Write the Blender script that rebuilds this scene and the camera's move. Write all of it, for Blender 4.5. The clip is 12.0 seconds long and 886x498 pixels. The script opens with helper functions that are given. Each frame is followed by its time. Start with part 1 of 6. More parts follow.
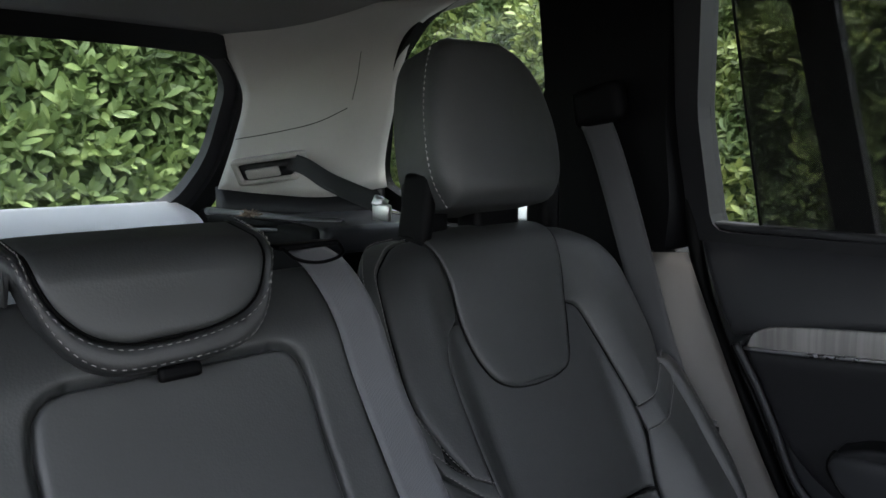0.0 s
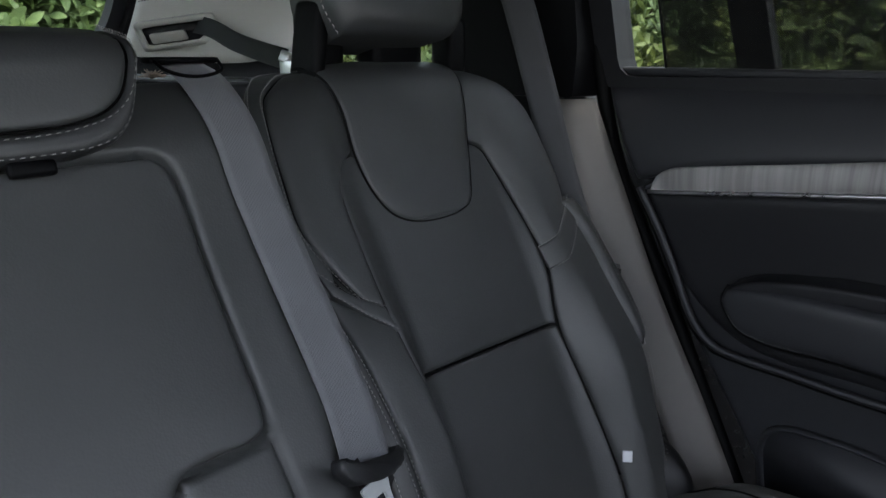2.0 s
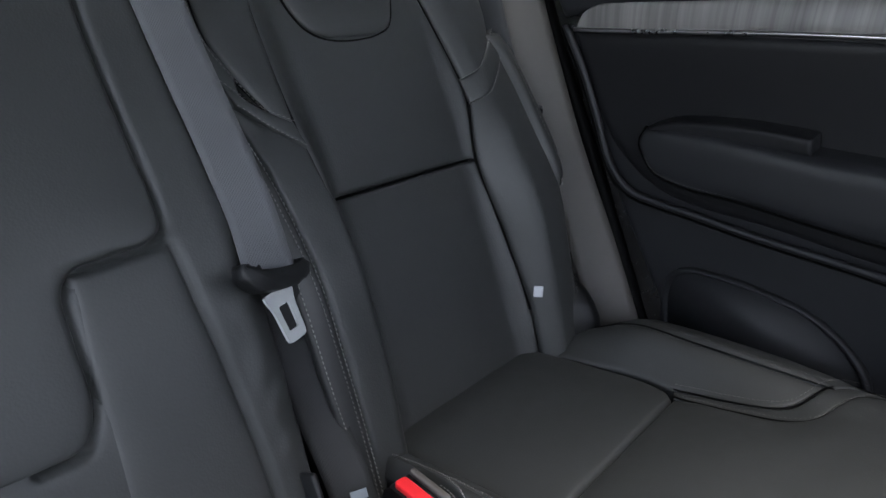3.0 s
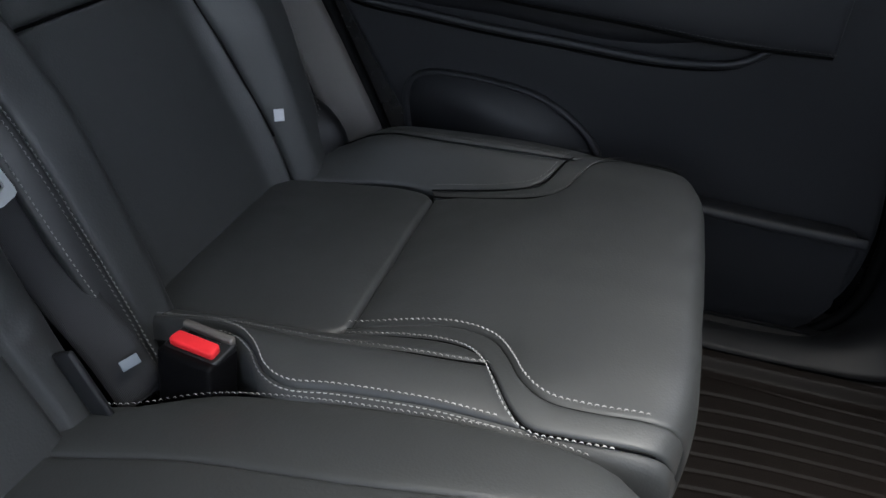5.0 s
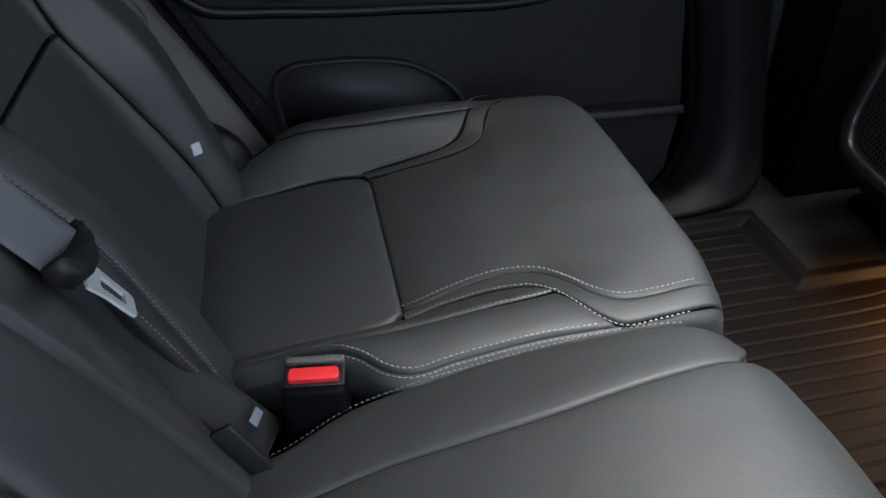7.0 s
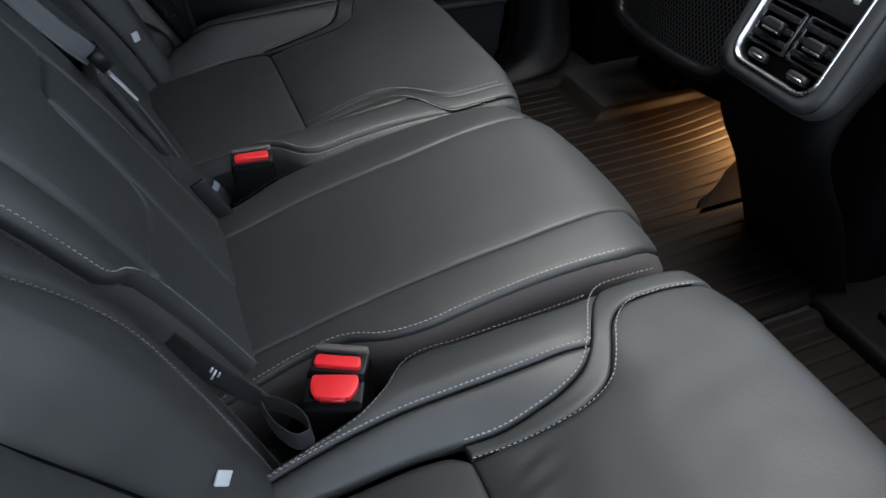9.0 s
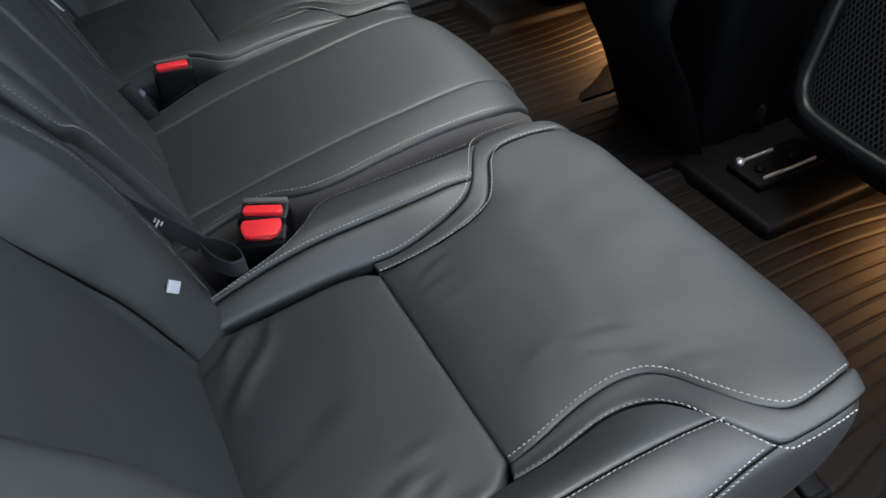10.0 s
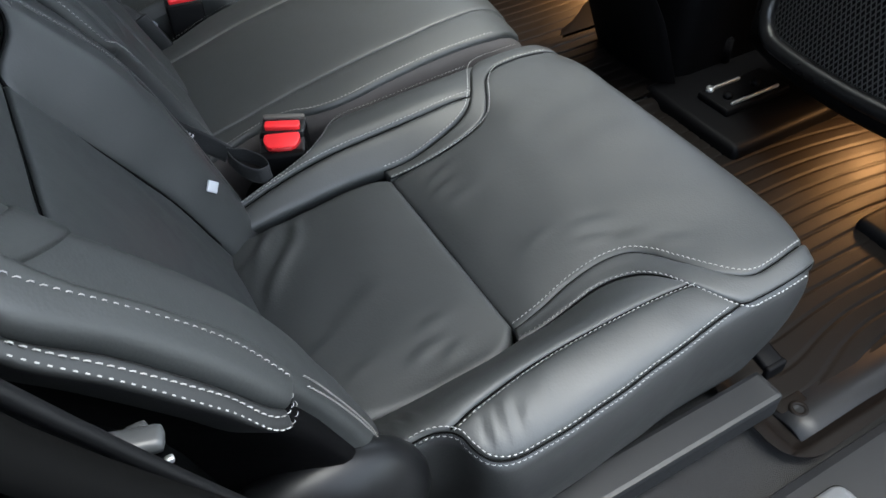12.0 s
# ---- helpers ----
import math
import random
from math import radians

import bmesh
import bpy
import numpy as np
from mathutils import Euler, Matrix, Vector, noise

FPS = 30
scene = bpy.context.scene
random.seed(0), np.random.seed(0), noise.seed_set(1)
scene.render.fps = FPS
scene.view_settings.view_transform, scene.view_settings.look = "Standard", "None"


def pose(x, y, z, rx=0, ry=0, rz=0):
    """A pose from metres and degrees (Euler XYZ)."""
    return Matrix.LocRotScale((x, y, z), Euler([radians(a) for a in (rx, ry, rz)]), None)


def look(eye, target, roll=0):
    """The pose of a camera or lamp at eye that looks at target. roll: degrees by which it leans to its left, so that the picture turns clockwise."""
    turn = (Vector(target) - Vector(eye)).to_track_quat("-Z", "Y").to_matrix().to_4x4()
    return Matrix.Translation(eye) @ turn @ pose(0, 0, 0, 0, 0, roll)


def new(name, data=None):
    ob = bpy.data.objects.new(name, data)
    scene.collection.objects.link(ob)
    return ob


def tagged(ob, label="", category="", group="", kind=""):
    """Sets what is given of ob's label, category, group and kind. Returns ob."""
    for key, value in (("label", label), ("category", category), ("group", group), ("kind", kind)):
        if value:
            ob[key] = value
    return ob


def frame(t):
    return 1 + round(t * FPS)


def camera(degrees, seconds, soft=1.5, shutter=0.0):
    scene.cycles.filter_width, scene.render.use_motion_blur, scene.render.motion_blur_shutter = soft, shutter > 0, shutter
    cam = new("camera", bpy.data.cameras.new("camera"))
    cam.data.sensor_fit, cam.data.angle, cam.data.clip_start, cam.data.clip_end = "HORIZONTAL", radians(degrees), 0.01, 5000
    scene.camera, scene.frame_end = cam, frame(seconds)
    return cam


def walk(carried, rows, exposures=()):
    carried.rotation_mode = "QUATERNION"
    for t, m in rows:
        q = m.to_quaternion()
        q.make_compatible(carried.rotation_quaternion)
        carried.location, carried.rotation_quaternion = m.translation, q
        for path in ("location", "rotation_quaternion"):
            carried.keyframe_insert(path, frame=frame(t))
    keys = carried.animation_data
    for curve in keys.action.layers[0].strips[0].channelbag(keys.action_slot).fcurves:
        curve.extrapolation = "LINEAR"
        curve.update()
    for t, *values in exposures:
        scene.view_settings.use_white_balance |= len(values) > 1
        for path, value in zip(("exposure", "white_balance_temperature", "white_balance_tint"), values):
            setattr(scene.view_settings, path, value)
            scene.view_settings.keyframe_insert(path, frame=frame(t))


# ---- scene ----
cam = camera(59.6, 12.0)
METRES, EYE, TILT, LEAN, TURN = 1.395, 0.891, -8.0, 0.0, -42.9
ROWS = [
    (0.0, 0.0, 0.0, 0.0, 0.0, 0.0, -0.0),
    (0.5, 0.0304, 0.0012, -0.0137, -0.02, -0.81, -0.05),
    (1.0, 0.0438, 0.0067, -0.0336, -0.62, -1.95, 0.18),
    (1.5, 0.0457, 0.0077, -0.0519, -1.96, -3.7, 0.5),
    (2.0, 0.0438, 0.0079, -0.0695, -3.85, -6.35, 0.48),
    (2.5, 0.0479, 0.0064, -0.0929, -5.86, -10.55, -0.31),
    (3.0, 0.0607, 0.0119, -0.1177, -8.37, -14.9, -1.91),
    (3.5, 0.0734, 0.0165, -0.13, -10.93, -18.62, -3.2),
    (5.5, 0.0219, 0.0762, -0.1487, -38.84, -27.93, 3.71),
    (6.0, -0.0396, 0.1145, -0.1229, -47.02, -29.39, 6.39),
    (6.5, -0.0842, 0.143, -0.1003, -53.6, -30.81, 7.61),
    (8.5, -0.3112, 0.0616, -0.0799, -65.87, -35.68, 8.32),
    (9.0, -0.3869, -0.0026, -0.0734, -67.99, -36.19, 8.88),
    (9.5, -0.4642, -0.0549, -0.0752, -70.97, -37.42, 9.4),
    (10.0, -0.5125, -0.0735, -0.0857, -74.76, -39.62, 9.8),
    (10.5, -0.5675, -0.0727, -0.0876, -78.3, -41.36, 10.38),
    (11.0, -0.5992, -0.0584, -0.0747, -80.86, -42.77, 10.33),
    (11.5, -0.6034, -0.058, -0.0676, -80.87, -43.36, 9.71),
    (12.0, -0.6001, -0.0706, -0.0682, -76.81, -42.99, 8.99),
]
FOOT_WATTS = 0.26
walk(cam, [(t, pose(-0.281, 0, EYE, TILT, LEAN, TURN) @ pose(METRES * x, METRES * y, METRES * z, 90 + pitch, roll, yaw)) for t, x, y, z, yaw, pitch, roll in ROWS],
     exposures=[(0.0, 3.40, 6750, 12), (2.5, 3.52, 6600, 12), (3.7, 3.38, 6500, 11), (5.5, 3.2, 6400, 10), (6.0, 3.33, 6350, 10), (6.5, 3.32, 6300, 10), (8.5, 2.87, 6400, 9), (10.0, 2.98, 6400, 7), (10.5, 3.1, 6420, 6.5), (11.0, 3.32, 6450, 6), (12.0, 3.31, 6400, 5)])


# ---- world and light ----
world = bpy.data.worlds.new("overcast_sky")
scene.world = world
world.use_nodes = True
wn, wl = world.node_tree.nodes, world.node_tree.links
sky = wn.new("ShaderNodeTexSky")
sky.sky_type = "NISHITA"
sky.sun_disc = False
sky.sun_elevation, sky.sun_rotation = radians(78), radians(186)
sky.air_density, sky.dust_density = 1.0, 2.0
grey = wn.new("ShaderNodeHueSaturation")
grey.inputs["Saturation"].default_value = 0.5
wl.new(sky.outputs[0], grey.inputs["Color"])
wl.new(grey.outputs[0], wn["Background"].inputs[0])
wn["Background"].inputs[1].default_value = 0.145

sun = new("sun", bpy.data.lights.new("sun", "SUN"))
sun.data.energy, sun.data.angle, sun.data.color = 1.42, radians(42), (1.0, 0.985, 0.95)
sun.matrix_world = look((-0.15, -1.35, 8.0), (0, 0, 0))


# ---- materials ----
def nodes_of(name):
    m = bpy.data.materials.new(name)
    m.use_nodes = True
    t = m.node_tree
    return m, t.nodes, t.links, t.nodes["Principled BSDF"]


def surface(name, base, rough=0.5, metal=0.0, vary=0.15, big=6.0, fine=120.0, bump=0.15, bump_scale=300.0, dist=0.0006,
            spec=0.5, rvary=0.12, voronoi=False, sheen=0.0):
    """A surface with colour and gloss that vary at two scales, and fine relief."""
    m, n, l, p = nodes_of(name)
    tc = n.new("ShaderNodeTexCoord")
    a, b = n.new("ShaderNodeTexNoise"), n.new("ShaderNodeTexNoise")
    a.inputs["Scale"].default_value, b.inputs["Scale"].default_value = big, fine
    a.inputs["Detail"].default_value = 4
    l.new(tc.outputs["Object"], a.inputs["Vector"])
    l.new(tc.outputs["Object"], b.inputs["Vector"])
    mix = n.new("ShaderNodeMath")
    mix.operation = "MULTIPLY_ADD"
    mix.inputs[1].default_value = 0.4
    l.new(b.outputs["Fac"], mix.inputs[0])
    half = n.new("ShaderNodeMath")
    half.operation = "MULTIPLY"
    half.inputs[1].default_value = 0.6
    l.new(a.outputs["Fac"], half.inputs[0])
    l.new(half.outputs[0], mix.inputs[2])
    ramp = n.new("ShaderNodeMix")
    ramp.data_type = "RGBA"
    ramp.inputs[6].default_value = (*[c * (1 - vary) for c in base], 1)
    ramp.inputs[7].default_value = (*[c * (1 + vary) for c in base], 1)
    l.new(mix.outputs[0], ramp.inputs[0])
    l.new(ramp.outputs[2], p.inputs["Base Color"])
    mr = n.new("ShaderNodeMapRange")
    mr.inputs[3].default_value, mr.inputs[4].default_value = max(0.03, rough - rvary), min(1, rough + rvary)
    l.new(mix.outputs[0], mr.inputs[0])
    l.new(mr.outputs[0], p.inputs["Roughness"])
    p.inputs["Metallic"].default_value = metal
    p.inputs["Specular IOR Level"].default_value = spec
    p.inputs["Sheen Weight"].default_value = sheen
    if bump:
        tex = n.new("ShaderNodeTexVoronoi" if voronoi else "ShaderNodeTexNoise")
        tex.inputs["Scale"].default_value = bump_scale
        l.new(tc.outputs["Object"], tex.inputs["Vector"])
        bp = n.new("ShaderNodeBump")
        bp.inputs["Strength"].default_value, bp.inputs["Distance"].default_value = bump, dist
        l.new(tex.outputs[0], bp.inputs["Height"])
        l.new(bp.outputs[0], p.inputs["Normal"])
    return m


def leather_material(name, base, rough, crease=0.16, spec=0.55):
    """Grained hide: a fine cell relief, soft creases and slightly polished patches."""
    m = surface(name, base, rough, vary=0.12, big=5.0, fine=60.0, bump=0.0, spec=spec)
    n, l = m.node_tree.nodes, m.node_tree.links
    p = n["Principled BSDF"]
    tc = n.new("ShaderNodeTexCoord")
    cell, fold = n.new("ShaderNodeTexVoronoi"), n.new("ShaderNodeTexNoise")
    cell.inputs["Scale"].default_value = 420
    fold.inputs["Scale"].default_value, fold.inputs["Detail"].default_value = 14, 3
    fold.inputs["Distortion"].default_value = 0.6
    for t in (cell, fold):
        l.new(tc.outputs["Object"], t.inputs["Vector"])
    b1, b2 = n.new("ShaderNodeBump"), n.new("ShaderNodeBump")
    b1.inputs["Strength"].default_value, b1.inputs["Distance"].default_value = crease, 0.004
    b2.inputs["Strength"].default_value, b2.inputs["Distance"].default_value = 0.22, 0.0004
    l.new(fold.outputs["Fac"], b1.inputs["Height"])
    l.new(cell.outputs[0], b2.inputs["Height"])
    l.new(b1.outputs[0], b2.inputs["Normal"])
    l.new(b2.outputs[0], p.inputs["Normal"])
    return m


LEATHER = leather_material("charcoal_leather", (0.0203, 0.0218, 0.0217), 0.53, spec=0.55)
# same hide at half lightness: shade on side faces put into the colour
LEATHER_SHADED = leather_material("charcoal_side_leather", (0.0100, 0.0106, 0.0109), 0.5, spec=0.55)
SUEDE = surface("dark_side_textile", (0.03, 0.027, 0.027), 0.85, bump=0.3, bump_scale=700)
BROWN_TEXTILE = surface("brown_flank_textile", (0.055, 0.036, 0.026), 0.85, bump=0.3, bump_scale=700)
THREAD = surface("pale_thread", (0.25, 0.246, 0.238), 0.7, vary=0.1, bump=0)
# the pale thread again, darkened for rows in weaker light
THREAD_DIM = surface("grey_thread", (0.15, 0.145, 0.14), 0.75, vary=0.1, bump=0)
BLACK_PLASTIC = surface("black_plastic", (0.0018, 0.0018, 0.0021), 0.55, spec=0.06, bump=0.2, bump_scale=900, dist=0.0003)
DOOR_SOFT = surface("charcoal_door_skin", (0.0125, 0.0132, 0.0150), 0.5, spec=0.28, bump=0.25, bump_scale=700, dist=0.0004)
DOOR_DARK = surface("black_door_pocket_plastic", (0.0088, 0.0091, 0.0102), 0.45, spec=0.2, bump=0.2, bump_scale=900, dist=0.0003)
GREY_PLASTIC = surface("grey_sill_plastic", (0.0062, 0.0066, 0.0074), 0.5, spec=0.35, bump=0.25, bump_scale=900, dist=0.0003)
PILLAR_GREY = surface("warm_grey_pillar_plastic", (0.072, 0.066, 0.060), 0.6, bump=0.2, bump_scale=900, dist=0.0003)
POST_BLACK = surface("black_post_plastic", (0.0038, 0.0040, 0.0045), 0.4, spec=0.22, bump=0.2, bump_scale=900, dist=0.0003)
SILL_PLASTIC = surface("dark_sill_plastic", (0.0050, 0.0053, 0.0059), 0.5, spec=0.15, bump=0.25, bump_scale=900, dist=0.0003)
RUBBER = surface("black_rubber_seal", (0.0016, 0.0016, 0.0016), 0.6, spec=0.05, bump=0.15)
MAT_RUBBER = surface("brown_black_rubber_mat", (0.0043, 0.0034, 0.0029), 0.5, spec=0.06, vary=0.25, big=12, bump=0.3, bump_scale=500)
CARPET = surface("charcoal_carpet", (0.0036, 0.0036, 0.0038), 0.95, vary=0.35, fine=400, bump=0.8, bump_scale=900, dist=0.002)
HEADLINER = surface("grey_headliner_cloth", (0.13, 0.125, 0.118), 0.9, vary=0.05, bump=0.3, bump_scale=1200, dist=0.0005)
TRIM_PALE = surface("pale_grey_moulded_trim", (0.28, 0.268, 0.247), 0.55, vary=0.04, bump=0.15, bump_scale=900, dist=0.0003)
FRAME_GREY = surface("charcoal_window_frame", (0.024, 0.0255, 0.028), 0.5, spec=0.3, bump=0.15, bump_scale=900, dist=0.0003)
TAILGATE = surface("grey_tailgate_trim", (0.40, 0.41, 0.43), 0.5, vary=0.05, bump=0.15, bump_scale=900, dist=0.0003)
CHROME = surface("satin_chrome", (0.45, 0.45, 0.46), 0.30, metal=1.0, vary=0.05, bump=0)
STEEL = surface("zinc_steel", (0.50, 0.51, 0.51), 0.34, metal=0.8, vary=0.1, bump=0)
PALE_STEEL = surface("pale_plated_steel", (0.40, 0.42, 0.42), 0.4, metal=0.25, vary=0.08, bump=0)
SCUFF_STEEL = surface("brushed_scuff_steel", (0.085, 0.088, 0.092), 0.45, metal=0.4, vary=0.15, fine=300, bump=0)
LEVER_DARK = surface("dark_grey_buckle_plastic", (0.008, 0.0084, 0.009), 0.4, spec=0.4, bump=0)
RED_DARK = surface("dull_red_plastic", (0.30, 0.012, 0.014), 0.45, vary=0.1, bump=0)
FRAME_BLACK = surface("satin_black_plastic", (0.004, 0.0041, 0.0045), 0.3, spec=0.35, bump=0.1, bump_scale=900, dist=0.0003)
LEVER_GREY = surface("mid_grey_plastic", (0.03, 0.0315, 0.033), 0.45, bump=0)
RED = surface("red_button_plastic", (0.66, 0.022, 0.028), 0.38, vary=0.05, bump=0)
PALE_LABEL = surface("pale_blue_label", (0.10, 0.12, 0.14), 0.6, vary=0.1, bump=0)
WHITE_TAG = surface("white_tag_plastic", (0.40, 0.41, 0.43), 0.4, vary=0.05, bump=0)
GLOSS_BLACK = surface("piano_black", (0.008, 0.008, 0.009), 0.08, vary=0.05, bump=0, rvary=0.03)
PAINT_DARK = surface("dark_body_paint", (0.03, 0.032, 0.035), 0.25, metal=0.3, bump=0)
BRICK = surface("whitewashed_brick", (0.55, 0.56, 0.57), 0.8, vary=0.12, big=9, bump=0.5, bump_scale=120, dist=0.002)
MORTAR = surface("grey_mortar", (0.2, 0.2, 0.2), 0.9, bump=0.5, bump_scale=150, dist=0.002)
GROUND = surface("wet_asphalt", (0.05, 0.05, 0.05), 0.85, vary=0.4, big=3, fine=200, bump=0.6, bump_scale=180, dist=0.004)
BARK = surface("hedge_bark", (0.09, 0.06, 0.04), 0.9, vary=0.3, bump=0.5, bump_scale=80, dist=0.004)
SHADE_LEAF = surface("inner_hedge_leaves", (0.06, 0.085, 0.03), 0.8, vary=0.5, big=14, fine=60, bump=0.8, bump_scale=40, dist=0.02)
RENDER_WALL = surface("grey_wall_render", (0.20, 0.195, 0.185), 0.9, vary=0.12, big=2, fine=90, bump=0.5, bump_scale=60, dist=0.004)
FLOWER = surface("dried_tassel", (0.22, 0.17, 0.13), 0.9, vary=0.3, bump=0)


def webbing_material(name, k):
    """Woven belt webbing; k scales its lightness, also to put shade into it."""
    m, n, l, p = nodes_of(name)
    tc, mp = n.new("ShaderNodeTexCoord"), n.new("ShaderNodeMapping")
    w, nz = n.new("ShaderNodeTexWave"), n.new("ShaderNodeTexNoise")
    mp.inputs["Rotation"].default_value = (0.4, 0, 0.7)
    w.inputs["Scale"].default_value, w.inputs["Distortion"].default_value = 260, 0.4
    nz.inputs["Scale"].default_value = 18
    l.new(tc.outputs["Object"], mp.inputs[0])
    l.new(mp.outputs[0], w.inputs["Vector"])
    l.new(tc.outputs["Object"], nz.inputs["Vector"])
    mix = n.new("ShaderNodeMix")
    mix.data_type = "RGBA"
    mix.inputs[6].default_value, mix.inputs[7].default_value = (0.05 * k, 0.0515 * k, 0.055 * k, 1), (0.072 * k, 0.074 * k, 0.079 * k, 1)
    l.new(nz.outputs["Fac"], mix.inputs[0])
    l.new(mix.outputs[2], p.inputs["Base Color"])
    p.inputs["Roughness"].default_value = 0.6
    p.inputs["Sheen Weight"].default_value = 0.12 * k
    p.inputs["Specular IOR Level"].default_value = 0.2
    b = n.new("ShaderNodeBump")
    b.inputs["Strength"].default_value, b.inputs["Distance"].default_value = 0.3, 0.0005
    l.new(w.outputs["Fac"], b.inputs["Height"])
    l.new(b.outputs[0], p.inputs["Normal"])
    return m


def driftwood_material():
    """Grey wood veneer with upright grain, lighter and darker streaks."""
    m, n, l, p = nodes_of("grey_driftwood_veneer")
    tc, mp, mp2 = n.new("ShaderNodeTexCoord"), n.new("ShaderNodeMapping"), n.new("ShaderNodeMapping")
    a, b = n.new("ShaderNodeTexNoise"), n.new("ShaderNodeTexNoise")
    mp.inputs["Scale"].default_value = (2, 210, 6)
    mp2.inputs["Scale"].default_value = (2, 26, 2)
    a.inputs["Scale"].default_value = b.inputs["Scale"].default_value = 1.0
    a.inputs["Detail"].default_value, b.inputs["Detail"].default_value = 6, 3
    l.new(tc.outputs["Object"], mp.inputs[0])
    l.new(tc.outputs["Object"], mp2.inputs[0])
    l.new(mp.outputs[0], a.inputs["Vector"])
    l.new(mp2.outputs[0], b.inputs["Vector"])
    add = n.new("ShaderNodeMath")
    add.operation = "MULTIPLY_ADD"
    add.inputs[1].default_value = 0.5
    l.new(a.outputs["Fac"], add.inputs[0])
    hb = n.new("ShaderNodeMath")
    hb.operation = "MULTIPLY"
    hb.inputs[1].default_value = 0.5
    l.new(b.outputs["Fac"], hb.inputs[0])
    l.new(hb.outputs[0], add.inputs[2])
    cr = n.new("ShaderNodeValToRGB")
    cr.color_ramp.elements[0].position, cr.color_ramp.elements[1].position = 0.32, 0.68
    cr.color_ramp.elements[0].color, cr.color_ramp.elements[1].color = (0.075, 0.072, 0.069, 1), (0.21, 0.203, 0.197, 1)
    l.new(add.outputs[0], cr.inputs[0])
    l.new(cr.outputs[0], p.inputs["Base Color"])
    p.inputs["Roughness"].default_value = 0.42
    bp = n.new("ShaderNodeBump")
    bp.inputs["Strength"].default_value, bp.inputs["Distance"].default_value = 0.25, 0.0006
    l.new(a.outputs["Fac"], bp.inputs["Height"])
    l.new(bp.outputs[0], p.inputs["Normal"])
    return m


def glass_material(name, tint):
    m = bpy.data.materials.new(name)
    m.use_nodes = True
    n, l = m.node_tree.nodes, m.node_tree.links
    n.remove(n["Principled BSDF"])
    tr, gl, mx, fr = n.new("ShaderNodeBsdfTransparent"), n.new("ShaderNodeBsdfGlossy"), n.new("ShaderNodeMixShader"), n.new("ShaderNodeLayerWeight")
    tr.inputs[0].default_value = (*tint, 1)
    gl.inputs["Roughness"].default_value = 0.02
    pw, ma = n.new("ShaderNodeMath"), n.new("ShaderNodeMath")
    pw.operation, pw.inputs[1].default_value = "POWER", 5.0
    ma.operation, ma.inputs[1].default_value, ma.inputs[2].default_value = "MULTIPLY_ADD", 0.6, 0.03
    l.new(fr.outputs["Facing"], pw.inputs[0])
    l.new(pw.outputs[0], ma.inputs[0])
    l.new(ma.outputs[0], mx.inputs[0])
    l.new(tr.outputs[0], mx.inputs[1])
    l.new(gl.outputs[0], mx.inputs[2])
    l.new(mx.outputs[0], n["Material Output"].inputs[0])
    return m


def shade_material():
    """Black woven sun blind: a fine net that lets part of the light through."""
    m, n, l, p = nodes_of("black_net_blind")
    p.inputs["Base Color"].default_value = (0.004, 0.0042, 0.004, 1)
    p.inputs["Specular IOR Level"].default_value = 0.1
    p.inputs["Roughness"].default_value = 0.8
    tc = n.new("ShaderNodeTexCoord")
    holes = []
    for rot in (0.78, -0.78):
        mp, w = n.new("ShaderNodeMapping"), n.new("ShaderNodeTexWave")
        mp.inputs["Rotation"].default_value = (rot, 0, 0)
        w.bands_direction = "Y"
        w.inputs["Scale"].default_value = 150
        l.new(tc.outputs["Object"], mp.inputs[0])
        l.new(mp.outputs[0], w.inputs["Vector"])
        holes.append(w)
    mul = n.new("ShaderNodeMath")
    mul.operation = "MULTIPLY"
    l.new(holes[0].outputs["Fac"], mul.inputs[0])
    l.new(holes[1].outputs["Fac"], mul.inputs[1])
    mr = n.new("ShaderNodeMapRange")
    mr.inputs[1].default_value, mr.inputs[2].default_value = 0.0, 0.75
    mr.inputs[3].default_value, mr.inputs[4].default_value = 0.20, 0.70
    l.new(mul.outputs[0], mr.inputs[0])
    tr, mx = n.new("ShaderNodeBsdfTransparent"), n.new("ShaderNodeMixShader")
    l.new(mr.outputs[0], mx.inputs[0])
    l.new(p.outputs[0], mx.inputs[1])
    l.new(tr.outputs[0], mx.inputs[2])
    l.new(mx.outputs[0], n["Material Output"].inputs[0])
    return m


